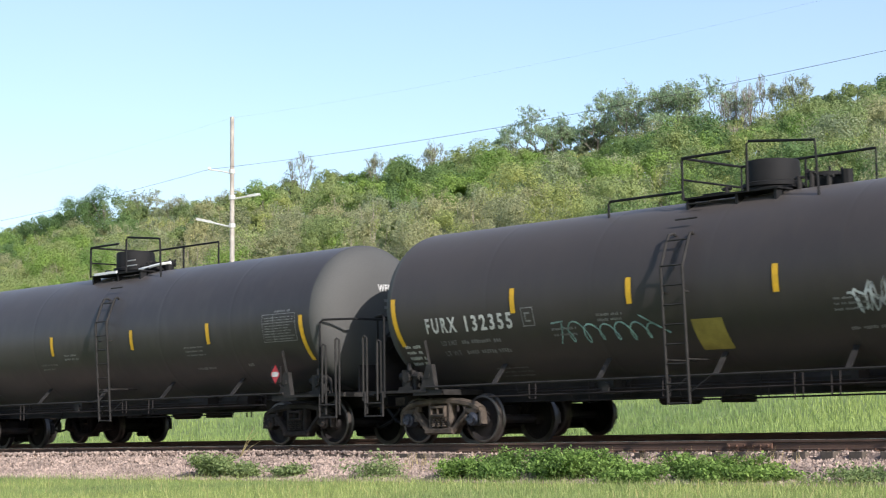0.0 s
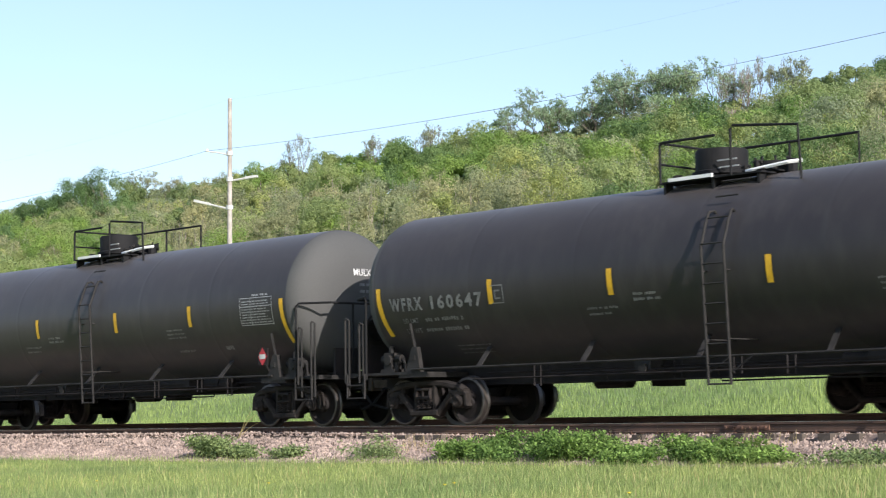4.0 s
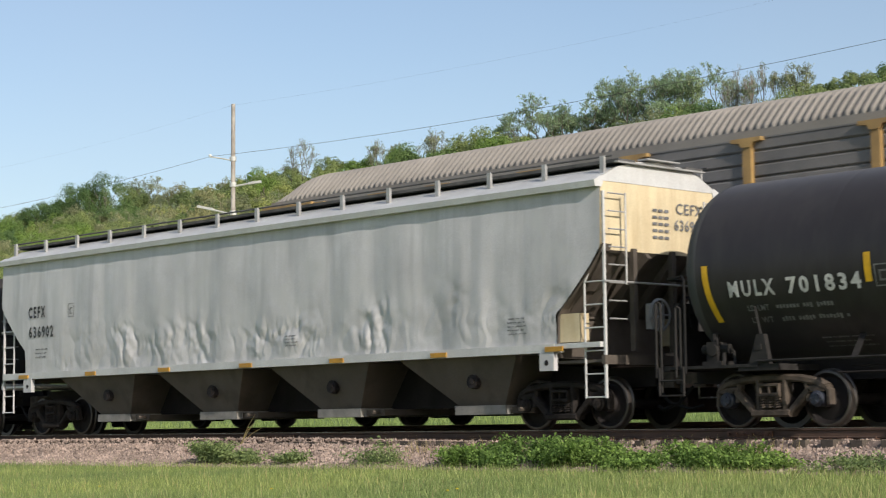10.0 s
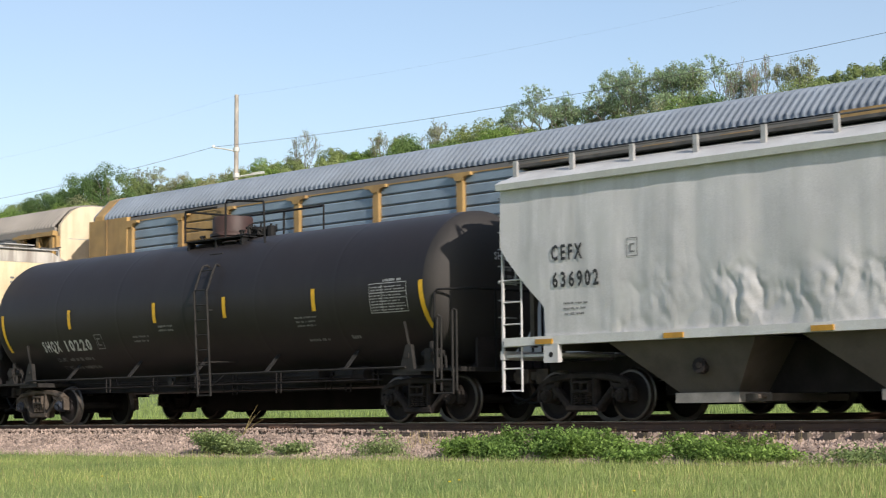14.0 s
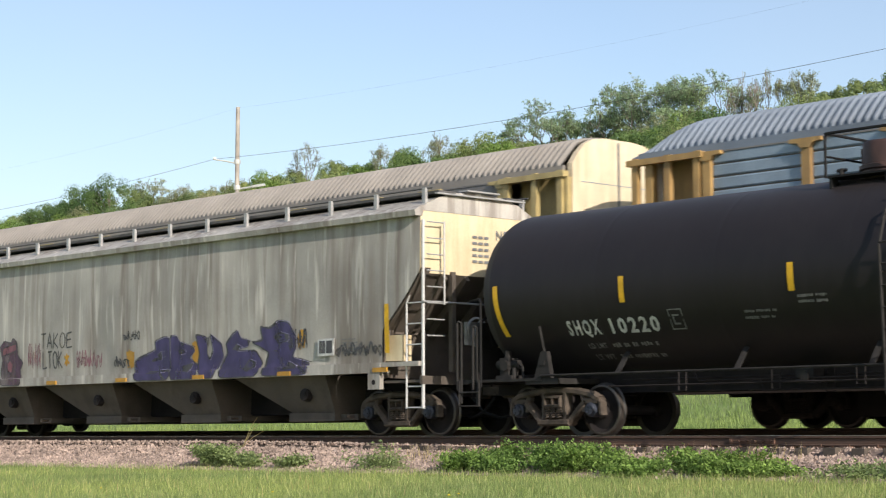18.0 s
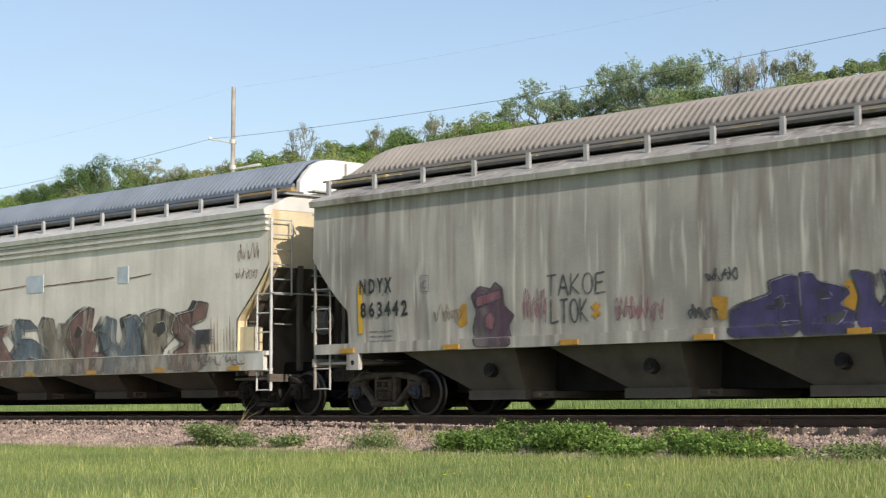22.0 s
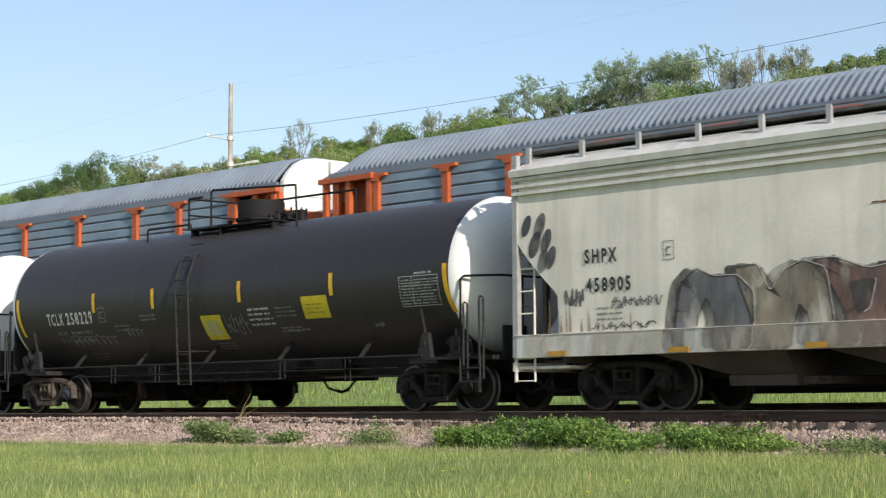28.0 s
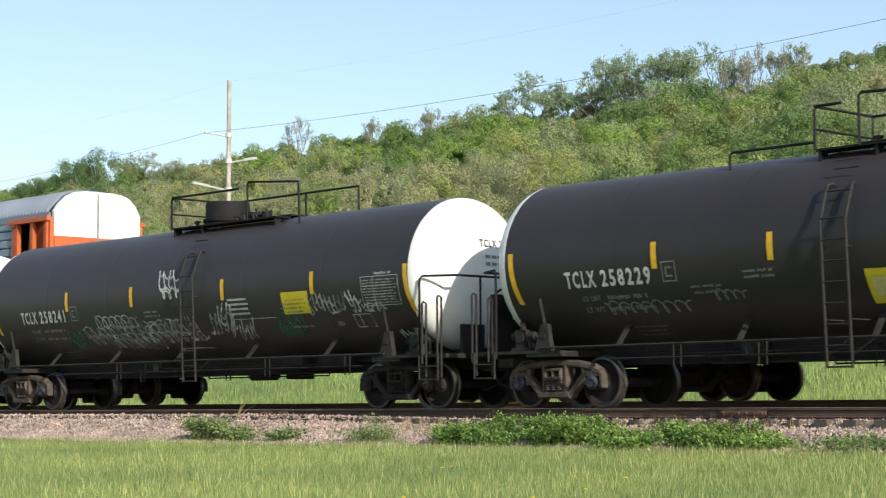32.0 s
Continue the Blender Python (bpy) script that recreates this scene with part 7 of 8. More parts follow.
# lawn between the camera and the ballast
n = 330000
y = -3.3 - 14.0 * RNG.uniform(0, 1, n) ** 0.85
dist = y + 25.7
x = -dist * np.tan(np.radians(RNG.uniform(31.5, 62.5, n)))
keep = RNG.uniform(0, 1, n) < 0.35 + 0.65 * np.clip(dist / 20, 0, 1)
x, y = x[keep], y[keep]
patch = np.array([noise.noise((a * 0.35, b * 0.35, 0)) for a, b in zip(x[::40], y[::40])])
h = 0.065 * RNG.uniform(0.4, 1.6, len(x)) * (1 + 0.6 * np.repeat(patch, 40)[:len(x)])
edge = np.clip((y + 4.2) / 0.9, 0, 1)
h = h * (1 + 0.9 * edge)
vs = blades(x, y, heights(x, y) - 0.01, h, 0.007 + 0.0005 * RNG.uniform(0, 4, len(x)), 0.6)
k = len(x)
m = 9000
sy = -3.4 - 11.0 * RNG.uniform(0, 1, m)
sx = -(sy + 25.7) * np.tan(np.radians(RNG.uniform(32, 62, m)))
vs2 = blades(sx, sy, heights(sx, sy), RNG.uniform(0.08, 0.2, m), np.full(m, 0.01), 0.4)
ob = new("lawn_grass", poly_mesh("lawn_grass", np.concatenate([vs, vs2]), 3, [LAWN, STRAW, PALEGRASS], np.concatenate([np.zeros(k), np.where(RNG.uniform(0, 1, m) < 0.15, 1, 2)])))
tagged(ob, "rough green lawn grass with pale dry stalks", "grass", kind="stuff")
# yellow dandelion heads
g = Geo()
for k in range(9):
    yy = -8.5 - 4.5 * RNG.uniform()
    xx = -(yy + 25.7) * math.tan(radians(RNG.uniform(36, 60)))
    zz = ground_z(yy) + 0.07
    g.lathe([(0, 0.005), (0.01, 0.024), (0.02, 0.014)], 8, "z", (xx + 0.01, yy, zz))
solid("dandelion_flowers", g, YELLOWP, "small yellow dandelion heads in the lawn", "flowers", kind="stuff")

# rank grass along the far side of the tracks, shorter field behind
n = 60000
y = 7.6 + 4.6 * RNG.uniform(0, 1, n) ** 1.2
x = -(y + 25.7) * np.tan(np.radians(RNG.uniform(31.5, 62.5, n)))
tuft = np.repeat(np.array([noise.noise((a * 1.1, b * 0.9, 4.0)) for a, b in zip(x[::1], y[::1])]), 1)
keep = RNG.uniform(0, 1, n) < np.clip(0.45 + 1.3 * tuft, 0.05, 1)
x, y, tuft = x[keep], y[keep], tuft[keep]
vs = blades(x, y, heights(x, y) - 0.02, RNG.uniform(0.25, 0.6, len(x)) * (0.8 + 0.7 * np.clip(tuft, -0.3, 0.6)), np.full(len(x), 0.035), 0.35)
n2 = 70000
y2 = 9.0 + 27.0 * RNG.uniform(0, 1, n2) ** 1.2
x2 = -(y2 + 25.7) * np.tan(np.radians(RNG.uniform(31.5, 62.5, n2)))
vs2 = blades(x2, y2, heights(x2, y2) - 0.02, RNG.uniform(0.12, 0.34, n2), np.full(n2, 0.035), 0.35)
tagged(new("field_grass", poly_mesh("field_grass", np.concatenate([vs, vs2]), 3, [FIELD, MEADOW], np.concatenate([np.zeros(len(x)), np.ones(n2)]))), "rank green grass on the bank behind the tracks", "grass", kind="stuff")

# ballast stones on the near shoulder
n = 36000
y = -3.55 + 2.5 * RNG.uniform(0, 1, n)
x = RNG.uniform(-49, -13.5, n)
z = np.interp(y, [-3.4, -2.6, -1.75, -1.42, -1.3, -1.2, 0], [-0.66, -0.52, -0.38, -0.335, -0.31, -0.22, -0.215])
z += np.clip((-24.5 - x) / 6, 0, 1) * np.clip((y + 2.2) / 0.7, 0, 1) * 0.09
s = RNG.uniform(0.016, 0.042, n) * (0.7 + 0.5 * RNG.uniform(0, 1, n))
base = np.array([(1, 0, 0), (-1, 0, 0), (0, 1, 0), (0, -1, 0), (0, 0, 1), (0, 0, -1)], float)
jit = base[None] * RNG.uniform(0.6, 1.3, (n, 6, 1)) + RNG.normal(size=(n, 6, 3)) * 0.28
pts = np.stack([x, y, z + 0.006], 1)[:, None, :] + jit * s[:, None, None]
tri = np.array([(0, 2, 4), (2, 1, 4), (1, 3, 4), (3, 0, 4), (2, 0, 5), (1, 2, 5), (3, 1, 5), (0, 3, 5)])
me = bpy.data.meshes.new("ballast_stones")
me.from_pydata(pts.reshape(-1, 3).tolist(), [], (tri[None] + 6 * np.arange(n)[:, None, None]).reshape(-1, 3).tolist())
STONE = material("pinkish_ballast_chip", (0.465, 0.36, 0.3), 0.85, dark=0.75, light=1.2, scale=1.2, fine=60, bump=0.2, per_island=0.6)
me.materials.append(STONE)
tagged(new("ballast_stones", me), "pinkish grey crushed stone ballast on the shoulder", "ballast", kind="stuff")

# weeds at the foot of the ballast
WEED = leaf_material("weed_leaf", (0.2, 0.34, 0.09), 0.5)
WEEDS = leaf_material("weed_leaf_dull", (0.25, 0.35, 0.15), 0.4)


def weed(xa, xb, ya, yb, tall, count, mat, label):
    cs, stems = [], Geo()
    plants = max(3, int((xb - xa) * 9))
    for i in range(plants):
        px, py = xa + (xb - xa) * (i + RNG.uniform()) / plants, RNG.uniform(ya, yb)
        u = (px - xa) / (xb - xa)
        ph = 0.76 * tall * (0.7 + 0.75 * noise.noise((px * 1.4, 2.0, 7.0))) * RNG.uniform(0.6, 1.1) * (0.6 + 0.4 * math.sin(math.pi * min(max(u, 0.04), 0.96)))
        z0 = ground_z(py)
        for q in range(4):
            ex, ey = px + RNG.normal() * 0.24, py + RNG.normal() * 0.16
            stems.tube([(px, py, z0), ((px + ex) / 2, (py + ey) / 2, z0 + ph * 0.6), (ex, ey, z0 + ph)], 0.006, 4, 0.002)
            k = max(14, 3 * count // (plants * 4))
            t = RNG.uniform(0.15, 1.05, k) ** 0.8
            c = np.stack([px + (ex - px) * t, py + (ey - py) * t, z0 + ph * t], 1) + RNG.normal(size=(k, 3)) * np.array([0.1, 0.08, 0.04])
            cs.append(c)
    ob = thing("weed_clump", label, "weeds")
    lv = new("foliage", poly_mesh("foliage", leaves(np.concatenate(cs), 0.031, 1.4), 4, [mat]))
    lv.parent = ob
    tagged(lv, kind="stuff")
    tagged(part("stalk", stems, mat, ob), kind="stuff")
    return ob


weed(-31.35, -30.25, -3.2, -2.8, 0.72, 2000, WEEDS, "dull green bushy weed at the ballast's foot")
weed(-29.95, -29.4, -3.2, -2.9, 0.4, 500, WEEDS, "low dull green weed at the ballast's foot")
weed(-28.75, -28.25, -3.2, -2.9, 0.4, 450, WEEDS, "low dull green weed on the gravel")
weed(-26.4, -25.4, -3.2, -2.7, 0.5, 420, WEEDS, "sparse weed with dry stalks on the gravel")
weed(-24.0, -20.2, -3.3, -2.3, 0.62, 7500, WEED, "long bright green bank of leafy weeds")
weed(-20.4, -16.9, -3.4, -2.4, 0.42, 5000, WEED, "bright green leafy weeds on the ballast")
weed(-16.2, -14.0, -3.4, -2.7, 0.3, 900, WEEDS, "dull low weeds on the ballast")
n = 700
sx, sy = RNG.uniform(-27, -17.5, n), RNG.uniform(-2.6, -1.6, n)
vs = blades(sx, sy, heights(sx, sy), RNG.uniform(0.08, 0.34, n), np.full(n, 0.008), 0.3)
tagged(new("dry_stalks", poly_mesh("dry_stalks", vs, 3, [STRAW])), "pale dry grass stalks on the ballast", "dry grass", kind="stuff")
g = Geo()
for dx, dz in ((0.0, 0.6), (0.1, 0.48), (-0.08, 0.4), (0.2, 0.3)):
    g.tube([(-32.25, -1.35, -0.24), (-32.0 + dx * 0.5, -1.33, -0.2 + dz * 0.6), (-31.8 + dx, -1.3, -0.2 + dz)], 0.008, 5, 0.003)
solid("dry_weed_stalk", g, STRAW, "pale dry weed stalk leaning by the rail", "dry weed")

# wooded bluff
OAK = leaf_material("grey_green_oak_leaf", (0.355, 0.475, 0.265), 0.15)
LEAF = [leaf_material("bright_spring_leaf", (0.25, 0.38, 0.1), 0.15), leaf_material("mid_green_leaf", (0.29, 0.37, 0.15), 0.15), leaf_material("olive_budding_leaf", (0.37, 0.39, 0.21), 0.15),
        leaf_material("deep_green_leaf", (0.17, 0.27, 0.1), 0.15), leaf_material("yellow_green_leaf", (0.36, 0.42, 0.15), 0.15), leaf_material("pale_grey_green_leaf", (0.35, 0.4, 0.23), 0.15)]
BARK = material("grey_brown_bark", (0.2, 0.17, 0.14), 0.9, dark=0.6, light=1.4, scale=2, fine=20, bump=0.4, height=0.02)
TWIGBARK = material("brown_grey_twig_bark", (0.26, 0.22, 0.185), 0.9, dark=0.7, light=1.2, scale=2, fine=20)
PALEBARK = material("pale_grey_twig_bark", (0.4, 0.34, 0.28), 0.9, dark=0.7, light=1.2, scale=2, fine=20, bump=0.2, height=0.01)


def crown(cx, cy, cz, rx, rz, count, clumps, size, loose=0.24, dome=True):
    """Leaves lying on the outer sides of uneven clumps that fill an egg-shaped crown."""
    d = RNG.normal(size=(clumps, 3))
    d /= np.linalg.norm(d, axis=1)[:, None]
    d *= RNG.uniform(0.35, 1.0, (clumps, 1)) ** 0.45
    if dome:
        d[:, 2] = np.where(d[:, 2] < -0.55, -d[:, 2], d[:, 2])
    c = np.array([cx, cy, cz]) + d * np.array([rx, rx, rz])
    pick = RNG.integers(0, clumps, count)
    q = RNG.normal(size=(count, 3))
    q *= RNG.uniform(0.15, 1, (count, 1)) ** 0.35 / np.linalg.norm(q, axis=1)[:, None]
    part_size = RNG.uniform(0.6, 1.35, clumps)[pick][:, None]
    p = c[pick] + q * part_size * np.array([rx, rx, min(rz, rx)]) * loose
    o = 0.7 * (p - np.array([cx, cy, cz])) / np.array([rx, rx, rz]) + 1.3 * q
    return leaves(p, size, 0.8, o, True), c


def skeleton(tall, wide, fork, levels, bole, spread):
    """A forking tree scaled to its height and width: segments (from, to, thickness share, level) and the tips of its twigs."""
    segs, tips = [], []

    def grow(p, d, length, thick, level):
        bend = p + d * length * 0.5 + RNG.normal(size=3) * length * 0.07
        q = p + d * length + RNG.normal(size=3) * length * 0.1
        segs.append((p, bend, q, thick, level))
        if level >= levels - 3:
            tips.append(bend)
        if level == levels:
            tips.append(q)
            return
        turn = RNG.uniform(0, 6.28)
        n = fork + (1 if RNG.uniform() < 0.35 else 0)
        for i in range(n):
            a = turn + 6.28 * i / n + RNG.normal() * 0.3
            side = np.array([math.cos(a), math.sin(a), 0.0])
            e = d * 0.75 + side * spread * RNG.uniform(0.6, 1.25) + np.array([0, 0, 0.22])
            grow(q if i else bend * 0.3 + q * 0.7, e / np.linalg.norm(e), (bole if level == 0 else length) * RNG.uniform(0.62, 0.9), thick * 0.6, level + 1)
    grow(np.zeros(3), np.array([RNG.normal() * 0.06, RNG.normal() * 0.06, 1.0]), bole * 0.45, 1.0, 0)
    t = np.array(tips)
    k = np.array([wide / 2 / np.percentile(np.hypot(t[:, 0], t[:, 1]), 95)] * 2 + [tall / t[:, 2].max()])
    return [(a * k, b * k, c * k, w, lv) for a, b, c, w, lv in segs], t * k


def branch_tree(x, top, wide, leafmat, label, y=152.0, each=13, puff=0.34, size=0.115, fork=2, levels=6, bole=0.75, spread=0.78, thick=0.3, foot=1.0, bark=None):
    """A tree whose limbs show between loose tufts of leaves."""
    z0 = land_z(x, y)
    tall = top - z0 + foot
    t = thing("tree", label, "tree", "trees along the ridge", at=(x, y, z0 - foot))
    segs, tips = skeleton(tall - puff * 0.6, max(0.5, wide - puff), fork, levels, bole, spread)
    g = Geo()
    for a, b, c, w, lv in segs:
        g.tube([a, b, c], max(0.022, thick * w), 5 if lv < 2 else 3, max(0.016, thick * w * 0.6))
    part("trunk", g, bark or BARK, t, "grey brown trunk and forking limbs")
    if each:
        n = len(tips)
        keep = np.repeat(np.arange(n), np.maximum(1, (0.74 * each * RNG.uniform(0.3, 1.7, n)).astype(int)))
        q = RNG.normal(size=(len(keep), 3))
        q *= RNG.uniform(0.1, 1, (len(keep), 1)) ** 0.4 / np.linalg.norm(q, axis=1)[:, None]
        p = tips[keep] + q * puff * RNG.uniform(0.6, 1.3, n)[keep][:, None] * np.array([1.15, 1.15, 0.7])
        mid = np.array([0, 0, tall * 0.6])
        o = 1.1 * q + 0.5 * (p - mid) / np.array([wide / 2, wide / 2, tall * 0.4])
        lv = new("crown", poly_mesh("crown", leaves(p, size, 0.6, o, True), 3, [leafmat]))
        lv.parent = t
    return t


def round_tree(x, top, wide, leafmat, label, y=152.0, rz=None, count=9000, size=0.13):
    """A densely leaved rounded tree of bulging clumps."""
    z0 = land_z(x, y)
    tall = max(2.5, top - z0)
    t = thing("tree", label, "tree", "rounded trees on the slope", at=(x, y, z0))
    rz = min(rz or tall * 0.45, tall * 0.5)
    v, c = crown(0, 0, tall - rz * 1.18, wide * 0.42, rz, count, 46, size, 0.3, False)
    g = Geo()
    g.tube([(0, 0, -0.3), (0.1, 0, tall * 0.4), (0, 0, tall * 0.75)], 0.2, 6, 0.08)
    for q in c[:12]:
        g.tube([(0.05, 0, tall * 0.35), tuple((q + np.array([0, 0, tall * 0.4])) / 2), tuple(q)], 0.08, 4, 0.02)
    part("trunk", g, BARK, t, "grey brown trunk and limbs")
    lv = new("crown", poly_mesh("crown", v, 3, [leafmat]))
    lv.parent = t
    return t


# undergrowth on the slope: rounded bushes and brush of thin upright stems
allv, alli = [], []
trunks = Geo()
rr = random.Random(3)
yy = 70.0
while yy < 150:
    d = yy + 25.7
    step = 5.4
    xx = -d * math.tan(radians(62.0))
    while xx < -d * math.tan(radians(31.0)):
        tx, ty = xx + rr.uniform(-2.2, 2.2), yy + rr.uniform(-2.4, 2.4)
        z0 = land_z(tx, ty)
        zone = noise.noise((tx * 0.03, ty * 0.035, 9.0)) + rr.uniform(-0.3, 0.3)
        kind = 2 if zone > 0.2 else 4 if zone > 0.06 else 5 if zone > -0.04 else 1 if zone > -0.2 else 0 if zone > -0.36 else 3
        if kind in (2, 4, 5) and rr.random() < 0.75:
            # brush: thin stems with small tufts along them
            for _ in range(rr.randint(7, 11)):
                bx, by = tx + rr.gauss(0, 1.5), ty + rr.gauss(0, 1.3)
                h = rr.uniform(2.4, 4.6)
                lx, ly = bx + rr.gauss(0, 0.3), by + rr.gauss(0, 0.3)
                trunks.mi = 1 if rr.random() < 0.6 else 0
                trunks.tube([(bx, by, z0 - 0.2), ((bx + lx) / 2 + rr.gauss(0, 0.08), by, z0 + h * 0.5), (lx, ly, z0 + h)], 0.05, 3, 0.012)
                m = rr.randint(5, 8)
                tt = RNG.uniform(0.25, 1.0, m)
                cc = np.stack([bx + (lx - bx) * tt, by + (ly - by) * tt, z0 + h * tt], 1) + RNG.normal(size=(m, 3)) * np.array([0.34, 0.34, 0.2])
                k = int(190 * (140 / d) ** 0.8)
                pk = RNG.integers(0, m, k)
                q = RNG.normal(size=(k, 3))
                q *= RNG.uniform(0.1, 1, (k, 1)) ** 0.45 / np.linalg.norm(q, axis=1)[:, None]
                v = leaves(cc[pk] + q * np.array([0.42, 0.42, 0.62]), d * 0.00068, 0.5, 1.2 * q, True)
                allv.append(v)
                alli.append(np.full(len(v) // 3, kind))
        else:
            big = rr.random() < 0.35
            tall = rr.uniform(3.4, 5.6) * (1.3 if big else 1.0)
            rx = rr.uniform(1.7, 2.8) * (1.4 if big else 1.0)
            v, c = crown(tx, ty, z0 + tall * 0.52, rx, tall * 0.46, int((4600 if big else 2500) * (140 / d) ** 0.9), 34 if big else 22, d * 0.00078, 0.3)
            allv.append(v)
            alli.append(np.full(len(v) // 3, kind))
        xx += step * rr.uniform(0.75, 1.15)
    yy += step * 0.9
me = poly_mesh("woods", np.concatenate(allv), 3, LEAF, np.concatenate(alli))
tagged(new("woods", me), "spring green bushes and budding brush covering the bluff", "woods", kind="stuff")
solid("woods_trunks", trunks, [BARK, PALEBARK], "thin grey stems of the brush", "tree stems", kind="stuff", fix=False)

# trees against the sky
for x, top, wide, label in ((-170.9, 44.1, 6.4, "spreading oak with thin spring leaves"), (-165.1, 42.4, 5.4, "small spreading oak with thin spring leaves"), (-158.3, 44.6, 6.4, "broad oak with thin spring leaves"),
                            (-153.4, 44.7, 7.2, "broad rounded oak with thin spring leaves"), (-146.9, 44.3, 6.0, "broad oak with green spring leaves"), (-142.0, 43.7, 6.6, "broad rounded oak with green spring leaves")):
    branch_tree(x, top, wide * 1.62, OAK, label, foot=0.3, each=11, puff=0.33, size=0.105, levels=7, spread=0.9, thick=0.34)
for x, top, wide, lm, each, label in (
        (-220.8, 43.9, 6.2, 5, 9, "slender sparse budding tree above the ridge"), (-202.1, 41.9, 5.0, 5, 10, "sparse budding tree on the ridge"), (-197.8, 41.0, 4.5, 5, 9, "sparse budding tree on the ridge"),
        (-190.7, 41.8, 6.6, 5, 12, "sparse grey green budding tree on the ridge"), (-182.6, 39.9, 6.2, 2, 18, "olive budding tree on the ridge"), (-175.5, 40.7, 6.4, 5, 26, "grey green budding tree on the ridge"),
        (-258.8, 42.2, 8.0, 5, 22, "thin-crowned brownish tree on the ridge"), (-252.0, 40.8, 6.0, 2, 16, "thin-crowned tree on the ridge"), (-237.3, 40.5, 6.2, 5, 14, "grey green budding tree on the ridge"),
        (-130.9, 42.0, 3.6, 5, 14, "thin upright tree on the ridge"), (-127.8, 41.8, 4.4, 5, 18, "thin upright tree on the ridge"), (-179.0, 39.4, 5.0, 2, 16, "olive budding tree on the ridge")):
    branch_tree(x, top, wide, LEAF[lm], label, each=each * 0.5, puff=0.32, size=0.1, spread=0.6, thick=0.2, foot=0.5)
for x, top, wide in ((-138.9, 41.6, 3.6), (-136.9, 42.8, 4.2), (-134.4, 43.0, 4.4)):
    branch_tree(x, top, wide, OAK, "grey-limbed tree just coming into leaf on the ridge", each=1.6, puff=0.25, size=0.09, levels=7, spread=0.8, thick=0.2, bark=TWIGBARK)
for x, top, wide, lm, rz, label in (
        (-312.0, 39.6, 9.0, 3, 3.2, "deep green tree on the ridge"), (-297.5, 40.4, 8.0, 1, 3.0, "mid green tree on the ridge"), (-288.0, 41.6, 8.0, 3, 3.4, "dark green tree on the ridge"), (-278.5, 42.6, 8.0, 3, 3.6, "dark green rounded tree on the ridge"), (-260.5, 40.0, 7.4, 1, 3.0, "mid green tree on the ridge"), (-254.0, 39.2, 7.0, 5, 2.8, "grey green tree on the ridge"), (-234.5, 39.2, 6.4, 4, 2.6, "yellow green tree on the ridge"), (-303.3, 40.3, 8.6, 1, 3.2, "mid green tree on the ridge"), (-292.6, 41.8, 9.0, 3, 3.6, "dark green rounded tree on the ridge"), (-283.4, 43.6, 9.0, 3, 4.4, "dark green rounded tree on the ridge"),
        (-273.4, 44.3, 10.4, 3, 4.6, "large dark green rounded tree on the ridge"), (-266.0, 41.8, 7.0, 1, 3.4, "mid green tree on the ridge"), (-247.1, 39.2, 7.4, 1, 2.8, "mid green tree on the ridge"), (-240.5, 38.8, 6.0, 2, 2.6, "olive tree on the ridge"),
        (-229.3, 40.5, 7.4, 0, 3.0, "bright green rounded tree on the ridge"), (-222.5, 39.6, 6.0, 1, 2.6, "mid green tree on the ridge")):
    round_tree(x, top + 0.25, wide * 1.12, LEAF[lm], label, rz=rz, count=12000)
for x, top, wide, lm, rz, label in (
        (-213.3, 40.2, 6.2, 1, 2.8, "mid green tree on the ridge"), (-205.7, 39.8, 7.0, 0, 3.2, "bright green rounded tree on the ridge"),
        (-196.6, 39.3, 6.4, 1, 2.6, "mid green tree on the ridge"), (-188.5, 38.4, 6.0, 2, 2.4, "olive tree on the ridge"), (-168.0, 38.6, 5.6, 1, 2.2, "mid green tree under the oaks"), (-161.0, 38.4, 6.0, 5, 2.2, "grey green tree under the oaks"),
        (-149.8, 38.6, 6.0, 1, 2.4, "mid green tree under the oaks"), (-155.8, 38.6, 6.0, 5, 2.4, "grey green tree under the oaks"), (-144.5, 38.8, 6.0, 5, 2.4, "grey green tree under the oaks"), (-173.5, 38.6, 5.6, 5, 2.2, "grey green tree under the oaks"), (-138.0, 37.8, 5.6, 1, 2.2, "mid green tree under the oaks"), (-130.5, 37.8, 5.6, 2, 2.2, "olive tree on the ridge"), (-124.2, 39.2, 5.0, 1, 2.6, "mid green tree on the ridge"), (-120.4, 39.7, 5.2, 1, 2.8, "mid green tree on the ridge"), (-116.2, 40.2, 6.0, 3, 3.2, "dark green tree on the ridge"),
        (-110.5, 41.4, 7.0, 3, 3.4, "dark green tree on the ridge"), (-103.0, 42.3, 8.0, 1, 3.4, "mid green tree on the ridge")):
    round_tree(x, top + 0.25, wide * 1.12, LEAF[lm], label, rz=rz, count=12000)
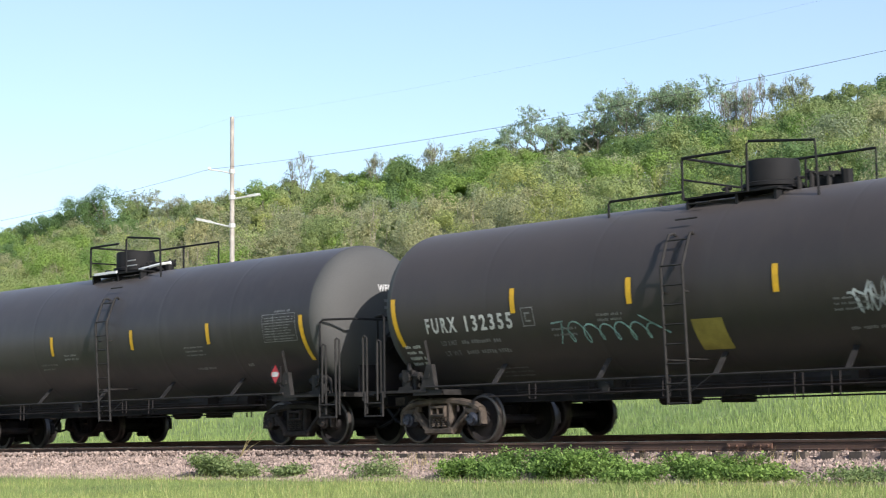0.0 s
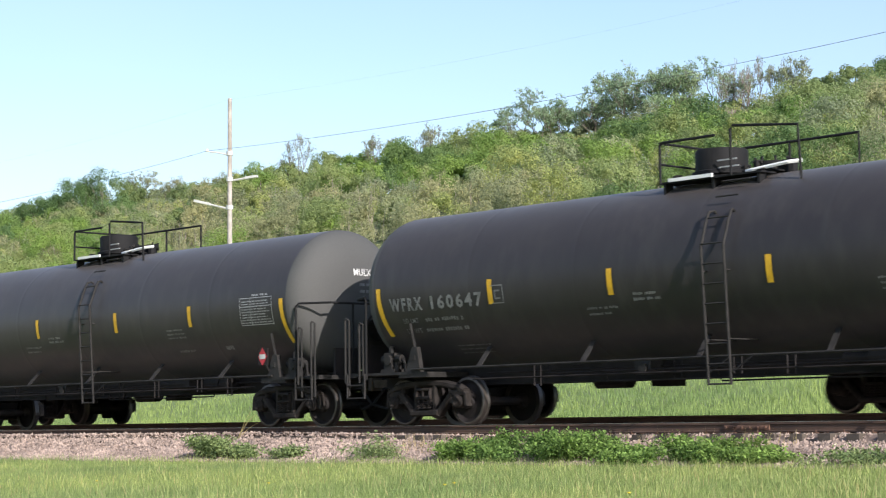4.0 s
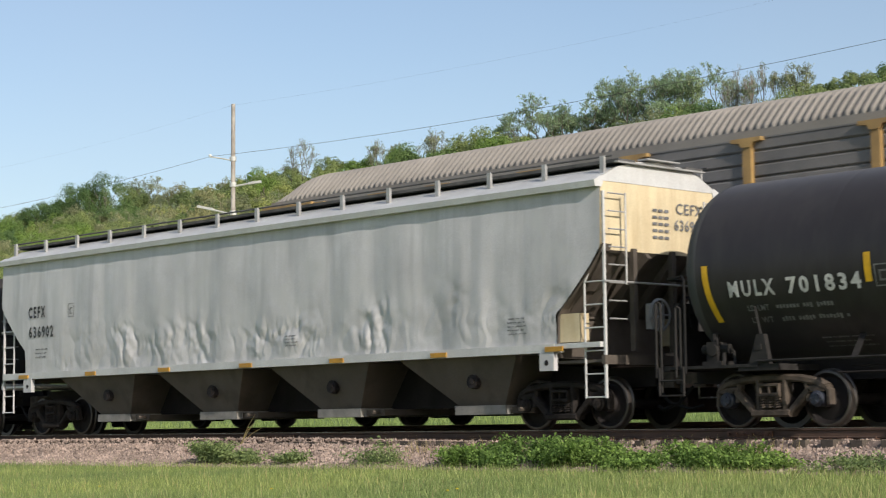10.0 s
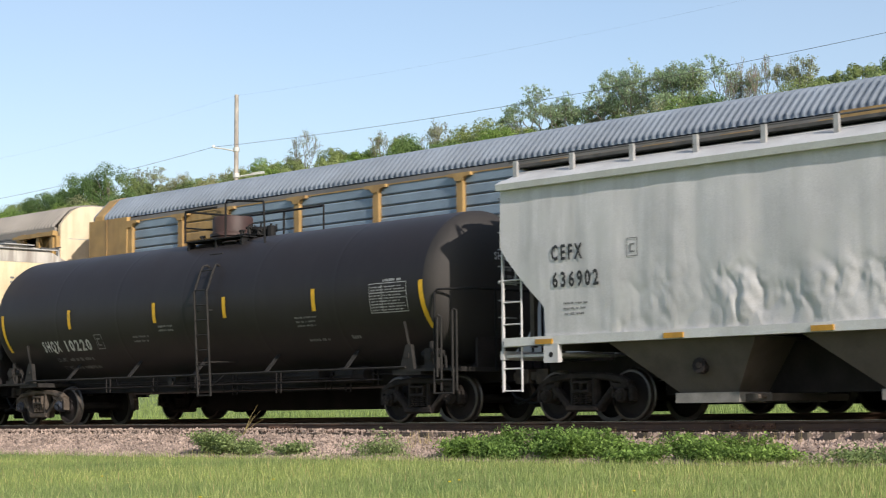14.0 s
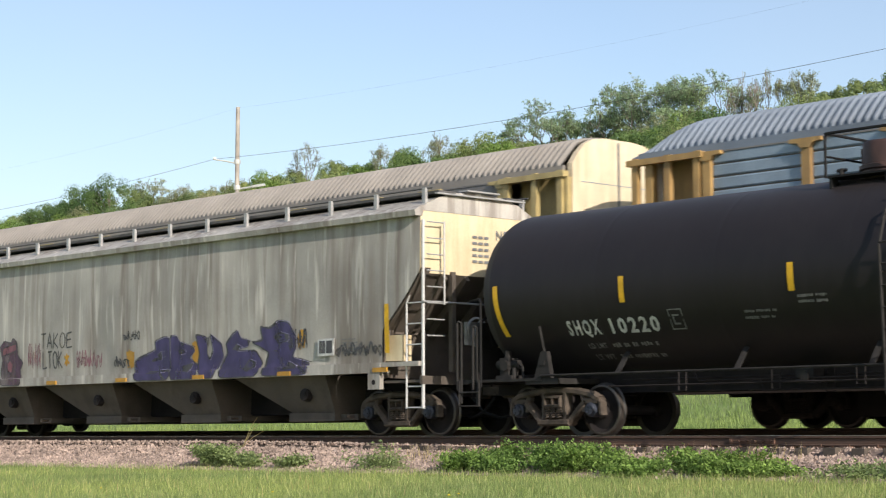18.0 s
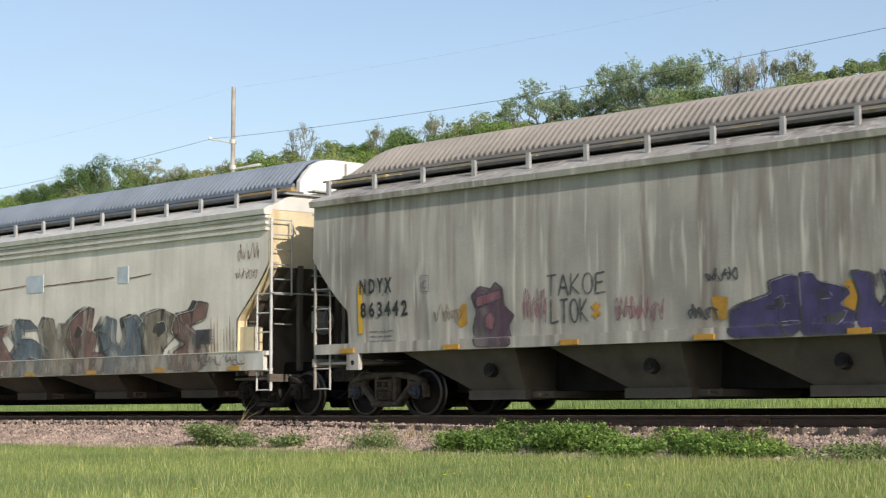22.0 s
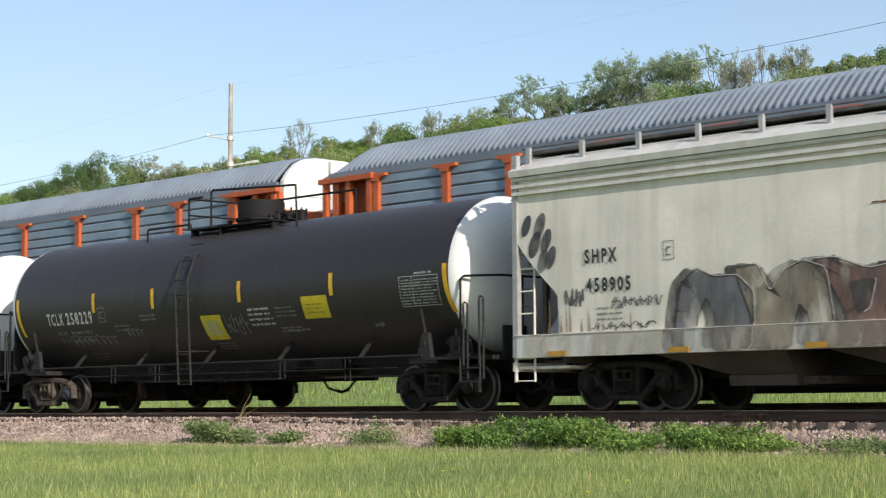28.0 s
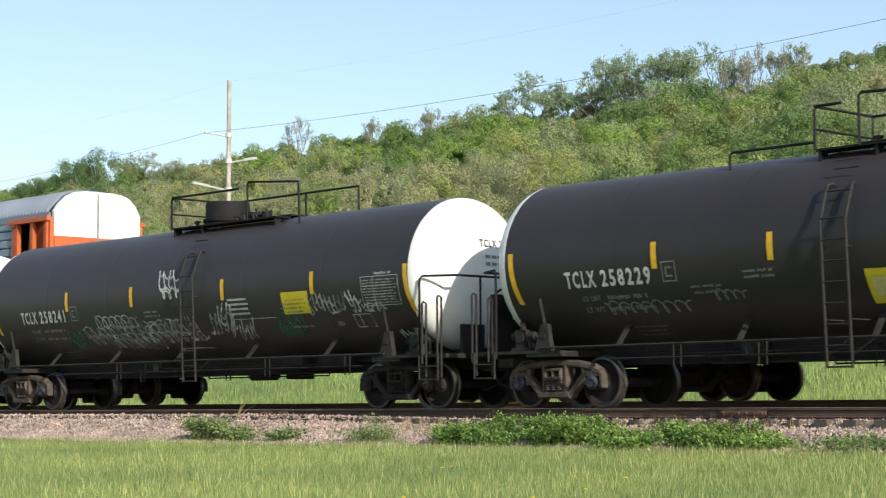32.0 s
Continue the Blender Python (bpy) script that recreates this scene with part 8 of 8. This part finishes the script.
# trees that stand out on the slope
for x, y, top, wide, lm, rz, label in (
        (-136.5, 138, 35.9, 8.8, 0, 3.4, "bright green rounded tree on the slope"), (-139.6, 132, 33.1, 6.6, 0, 2.4, "bright green bushy tree on the slope"), (-106.6, 136, 34.8, 7.6, 3, 4.0, "large dark green tree on the slope"),
        (-122.7, 115, 27.6, 6.0, 4, 2.2, "yellow green bush on the slope"), (-114.0, 112, 26.0, 6.2, 4, 2.0, "yellow green bush on the slope"), (-112.4, 118, 27.2, 6.4, 4, 2.2, "yellow green bush on the slope"),
        (-198.2, 118, 29.6, 7.0, 3, 3.2, "dark green bush on the slope"), (-211.3, 138, 36.0, 7.2, 0, 2.4, "bright green tree on the slope"), (-243.4, 135, 36.2, 9.4, 3, 3.0, "deep green tree on the slope"),
        (-110.2, 128, 29.6, 5.6, 1, 2.0, "mid green bush on the slope"), (-99.6, 118, 26.4, 5.0, 5, 1.8, "pale green bush on the slope"), (-184.3, 130, 33.0, 6.4, 0, 2.2, "bright green bush on the slope"),
        (-163.9, 126, 30.9, 6.4, 4, 1.9, "yellow green bush on the slope"), (-196.8, 108, 25.2, 7.0, 0, 2.0, "bright green bush on the slope"), (-176.0, 112, 27.0, 6.0, 1, 2.0, "mid green bush on the slope"), (-150.0, 120, 29.5, 6.0, 0, 2.0, "bright green bush on the slope")):
    round_tree(x, top, wide, LEAF[lm], label, y=y, rz=rz, count=14000, size=0.115)
for x, y, top, wide in ((-133.6, 142, 35.2, 2.0), (-132.2, 141, 35.6, 2.2), (-130.8, 142, 35.4, 2.2), (-129.4, 141, 34.9, 2.0), (-128.0, 142, 34.6, 2.0)):
    branch_tree(x, top, wide, OAK, "bare brown-grey thicket tree on the slope", y=y, each=0, spread=0.35, thick=0.1, levels=5, bark=PALEBARK)


# ---- utility pole and wires ----
POLE = material("weathered_grey_pole_timber", (0.42, 0.385, 0.345), 0.85, dark=0.75, light=1.2, scale=2, fine=25, bump=0.4, streak=(0.2, 0.16, 0.13), amount=0.6)
LAMPM = material("pale_lamp_arm_metal", (0.6, 0.6, 0.57), 0.45, 0.3, dark=0.85, light=1.1, scale=4, fine=40)
WIREM = material("dark_overhead_wire", (0.1, 0.1, 0.105), 0.6, bump=0)
PX, PY, K = -87.7, 40.0, 1.377  # K sets the pole's own size
p = thing("utility_pole", "weathered timber utility pole with two lamp arms", "utility pole", at=(PX, PY, 0))
gz = land_z(PX, PY)
part("pole", Geo().tube([(0, 0, gz - 0.3), (-0.02, 0, 7.0 * K), (0.03, 0, 13.84 * K)], 0.18, 12, 0.12), POLE, p, "weathered timber shaft", smooth=40)
part("bracket_arm", Geo().tube([(0, 0, 11.42 * K), (-0.35, -0.6, 15.85), (-0.66, -1.15, 15.92)], 0.045, 6), LAMPM, p, "pale metal wire bracket")
part("insulator", Geo().lathe([(15.9, 0.06), (15.95, 0.1), (16.02, 0.1), (16.06, 0.05)], 10, "z", (-0.66, -1.15, 0)), WHITE, p)
for dx, dy, z, z2 in ((1.35, 1.0, 10.32 * K, 10.48 * K), (-1.7, -1.3, 9.12 * K, 9.52 * K)):
    part("lamp_arm", Geo().tube([(0, 0, z), (dx * 0.6, dy * 0.6, z + (z2 - z) * 0.6)], 0.06, 6), LAMPM, p, "pale lamp arm")
    part("lamp_head", Geo().bar((dx * 0.55, dy * 0.55, z + (z2 - z) * 0.6), (dx, dy, z2), 0.27, 0.14), LAMPM, p, "pale street lamp head")
for z in (11.4, 9.1, 10.3):
    part("pole_band", Geo().cyl((0, 0, z * K), (0, 0, z * K + 0.25), 0.2, 12), LAMPM, p)
for z, y, r, x0 in ((15.94, PY - 1.15, 0.011, PX - 0.66), (13.8 * K, PY, 0.002, PX)):
    g = Geo()
    for k in (-3, -2, -1, 0, 1):
        pts = [(x0 + 57 * (k + i / 24), y, z - (0.68 if k >= 0 else 0.82) * 4 * (i / 24) * (1 - i / 24)) for i in range(25)]
        g.tube(pts, r, 5)
    solid("overhead_wire", g, WIREM, "dark overhead wire strung past the pole", "wire", kind="structure")


# ---- movement ----
def near_shift(t):
    u = (t - 6) / 10
    slack = np.interp(t, [0, 2.5, 4.5, 5, 6, 7.5, 9, 10.5, 12, 15, 17.5, 20.2, 21.8, 23.5, 25, 28, 32], [0.14, 0.16, 0.06, 0.04, 0.0, -0.1, -0.02, 0.03, -0.05, 0.01, 0.14, 0.15, -0.06, -0.04, 0.02, 0.03, 0.05])
    return 44.51 * u - 0.680 * u * u + 0.082 * u ** 3 + float(slack)


def far_shift(t):
    u = (t - 18) / 10
    return -94.336 * u - 1.579 * u * u


def motions():
    times = [i for i in range(0, 33)]
    for cars, shift, y, z in ((NEAR, near_shift, 0.0, 0.0), (FAR, far_shift, FAR_Y, FAR_Z)):
        for car, cx in cars:
            walk(car, [(t, pose(cx + shift(t), y, z)) for t in times])
    far_cars = {car.name for car, cx in FAR}
    for w, car, dx in ROLLING:
        far = car.name in far_cars
        shift, step = (far_shift, 2 / 30) if far else (near_shift, 4 / 30)
        n = int(round(32 / step))
        walk(w, [(i * step, pose(dx, 0, 0.457, 0, math.degrees(shift(i * step) / 0.457), 0)) for i in range(n + 1)])


motions()
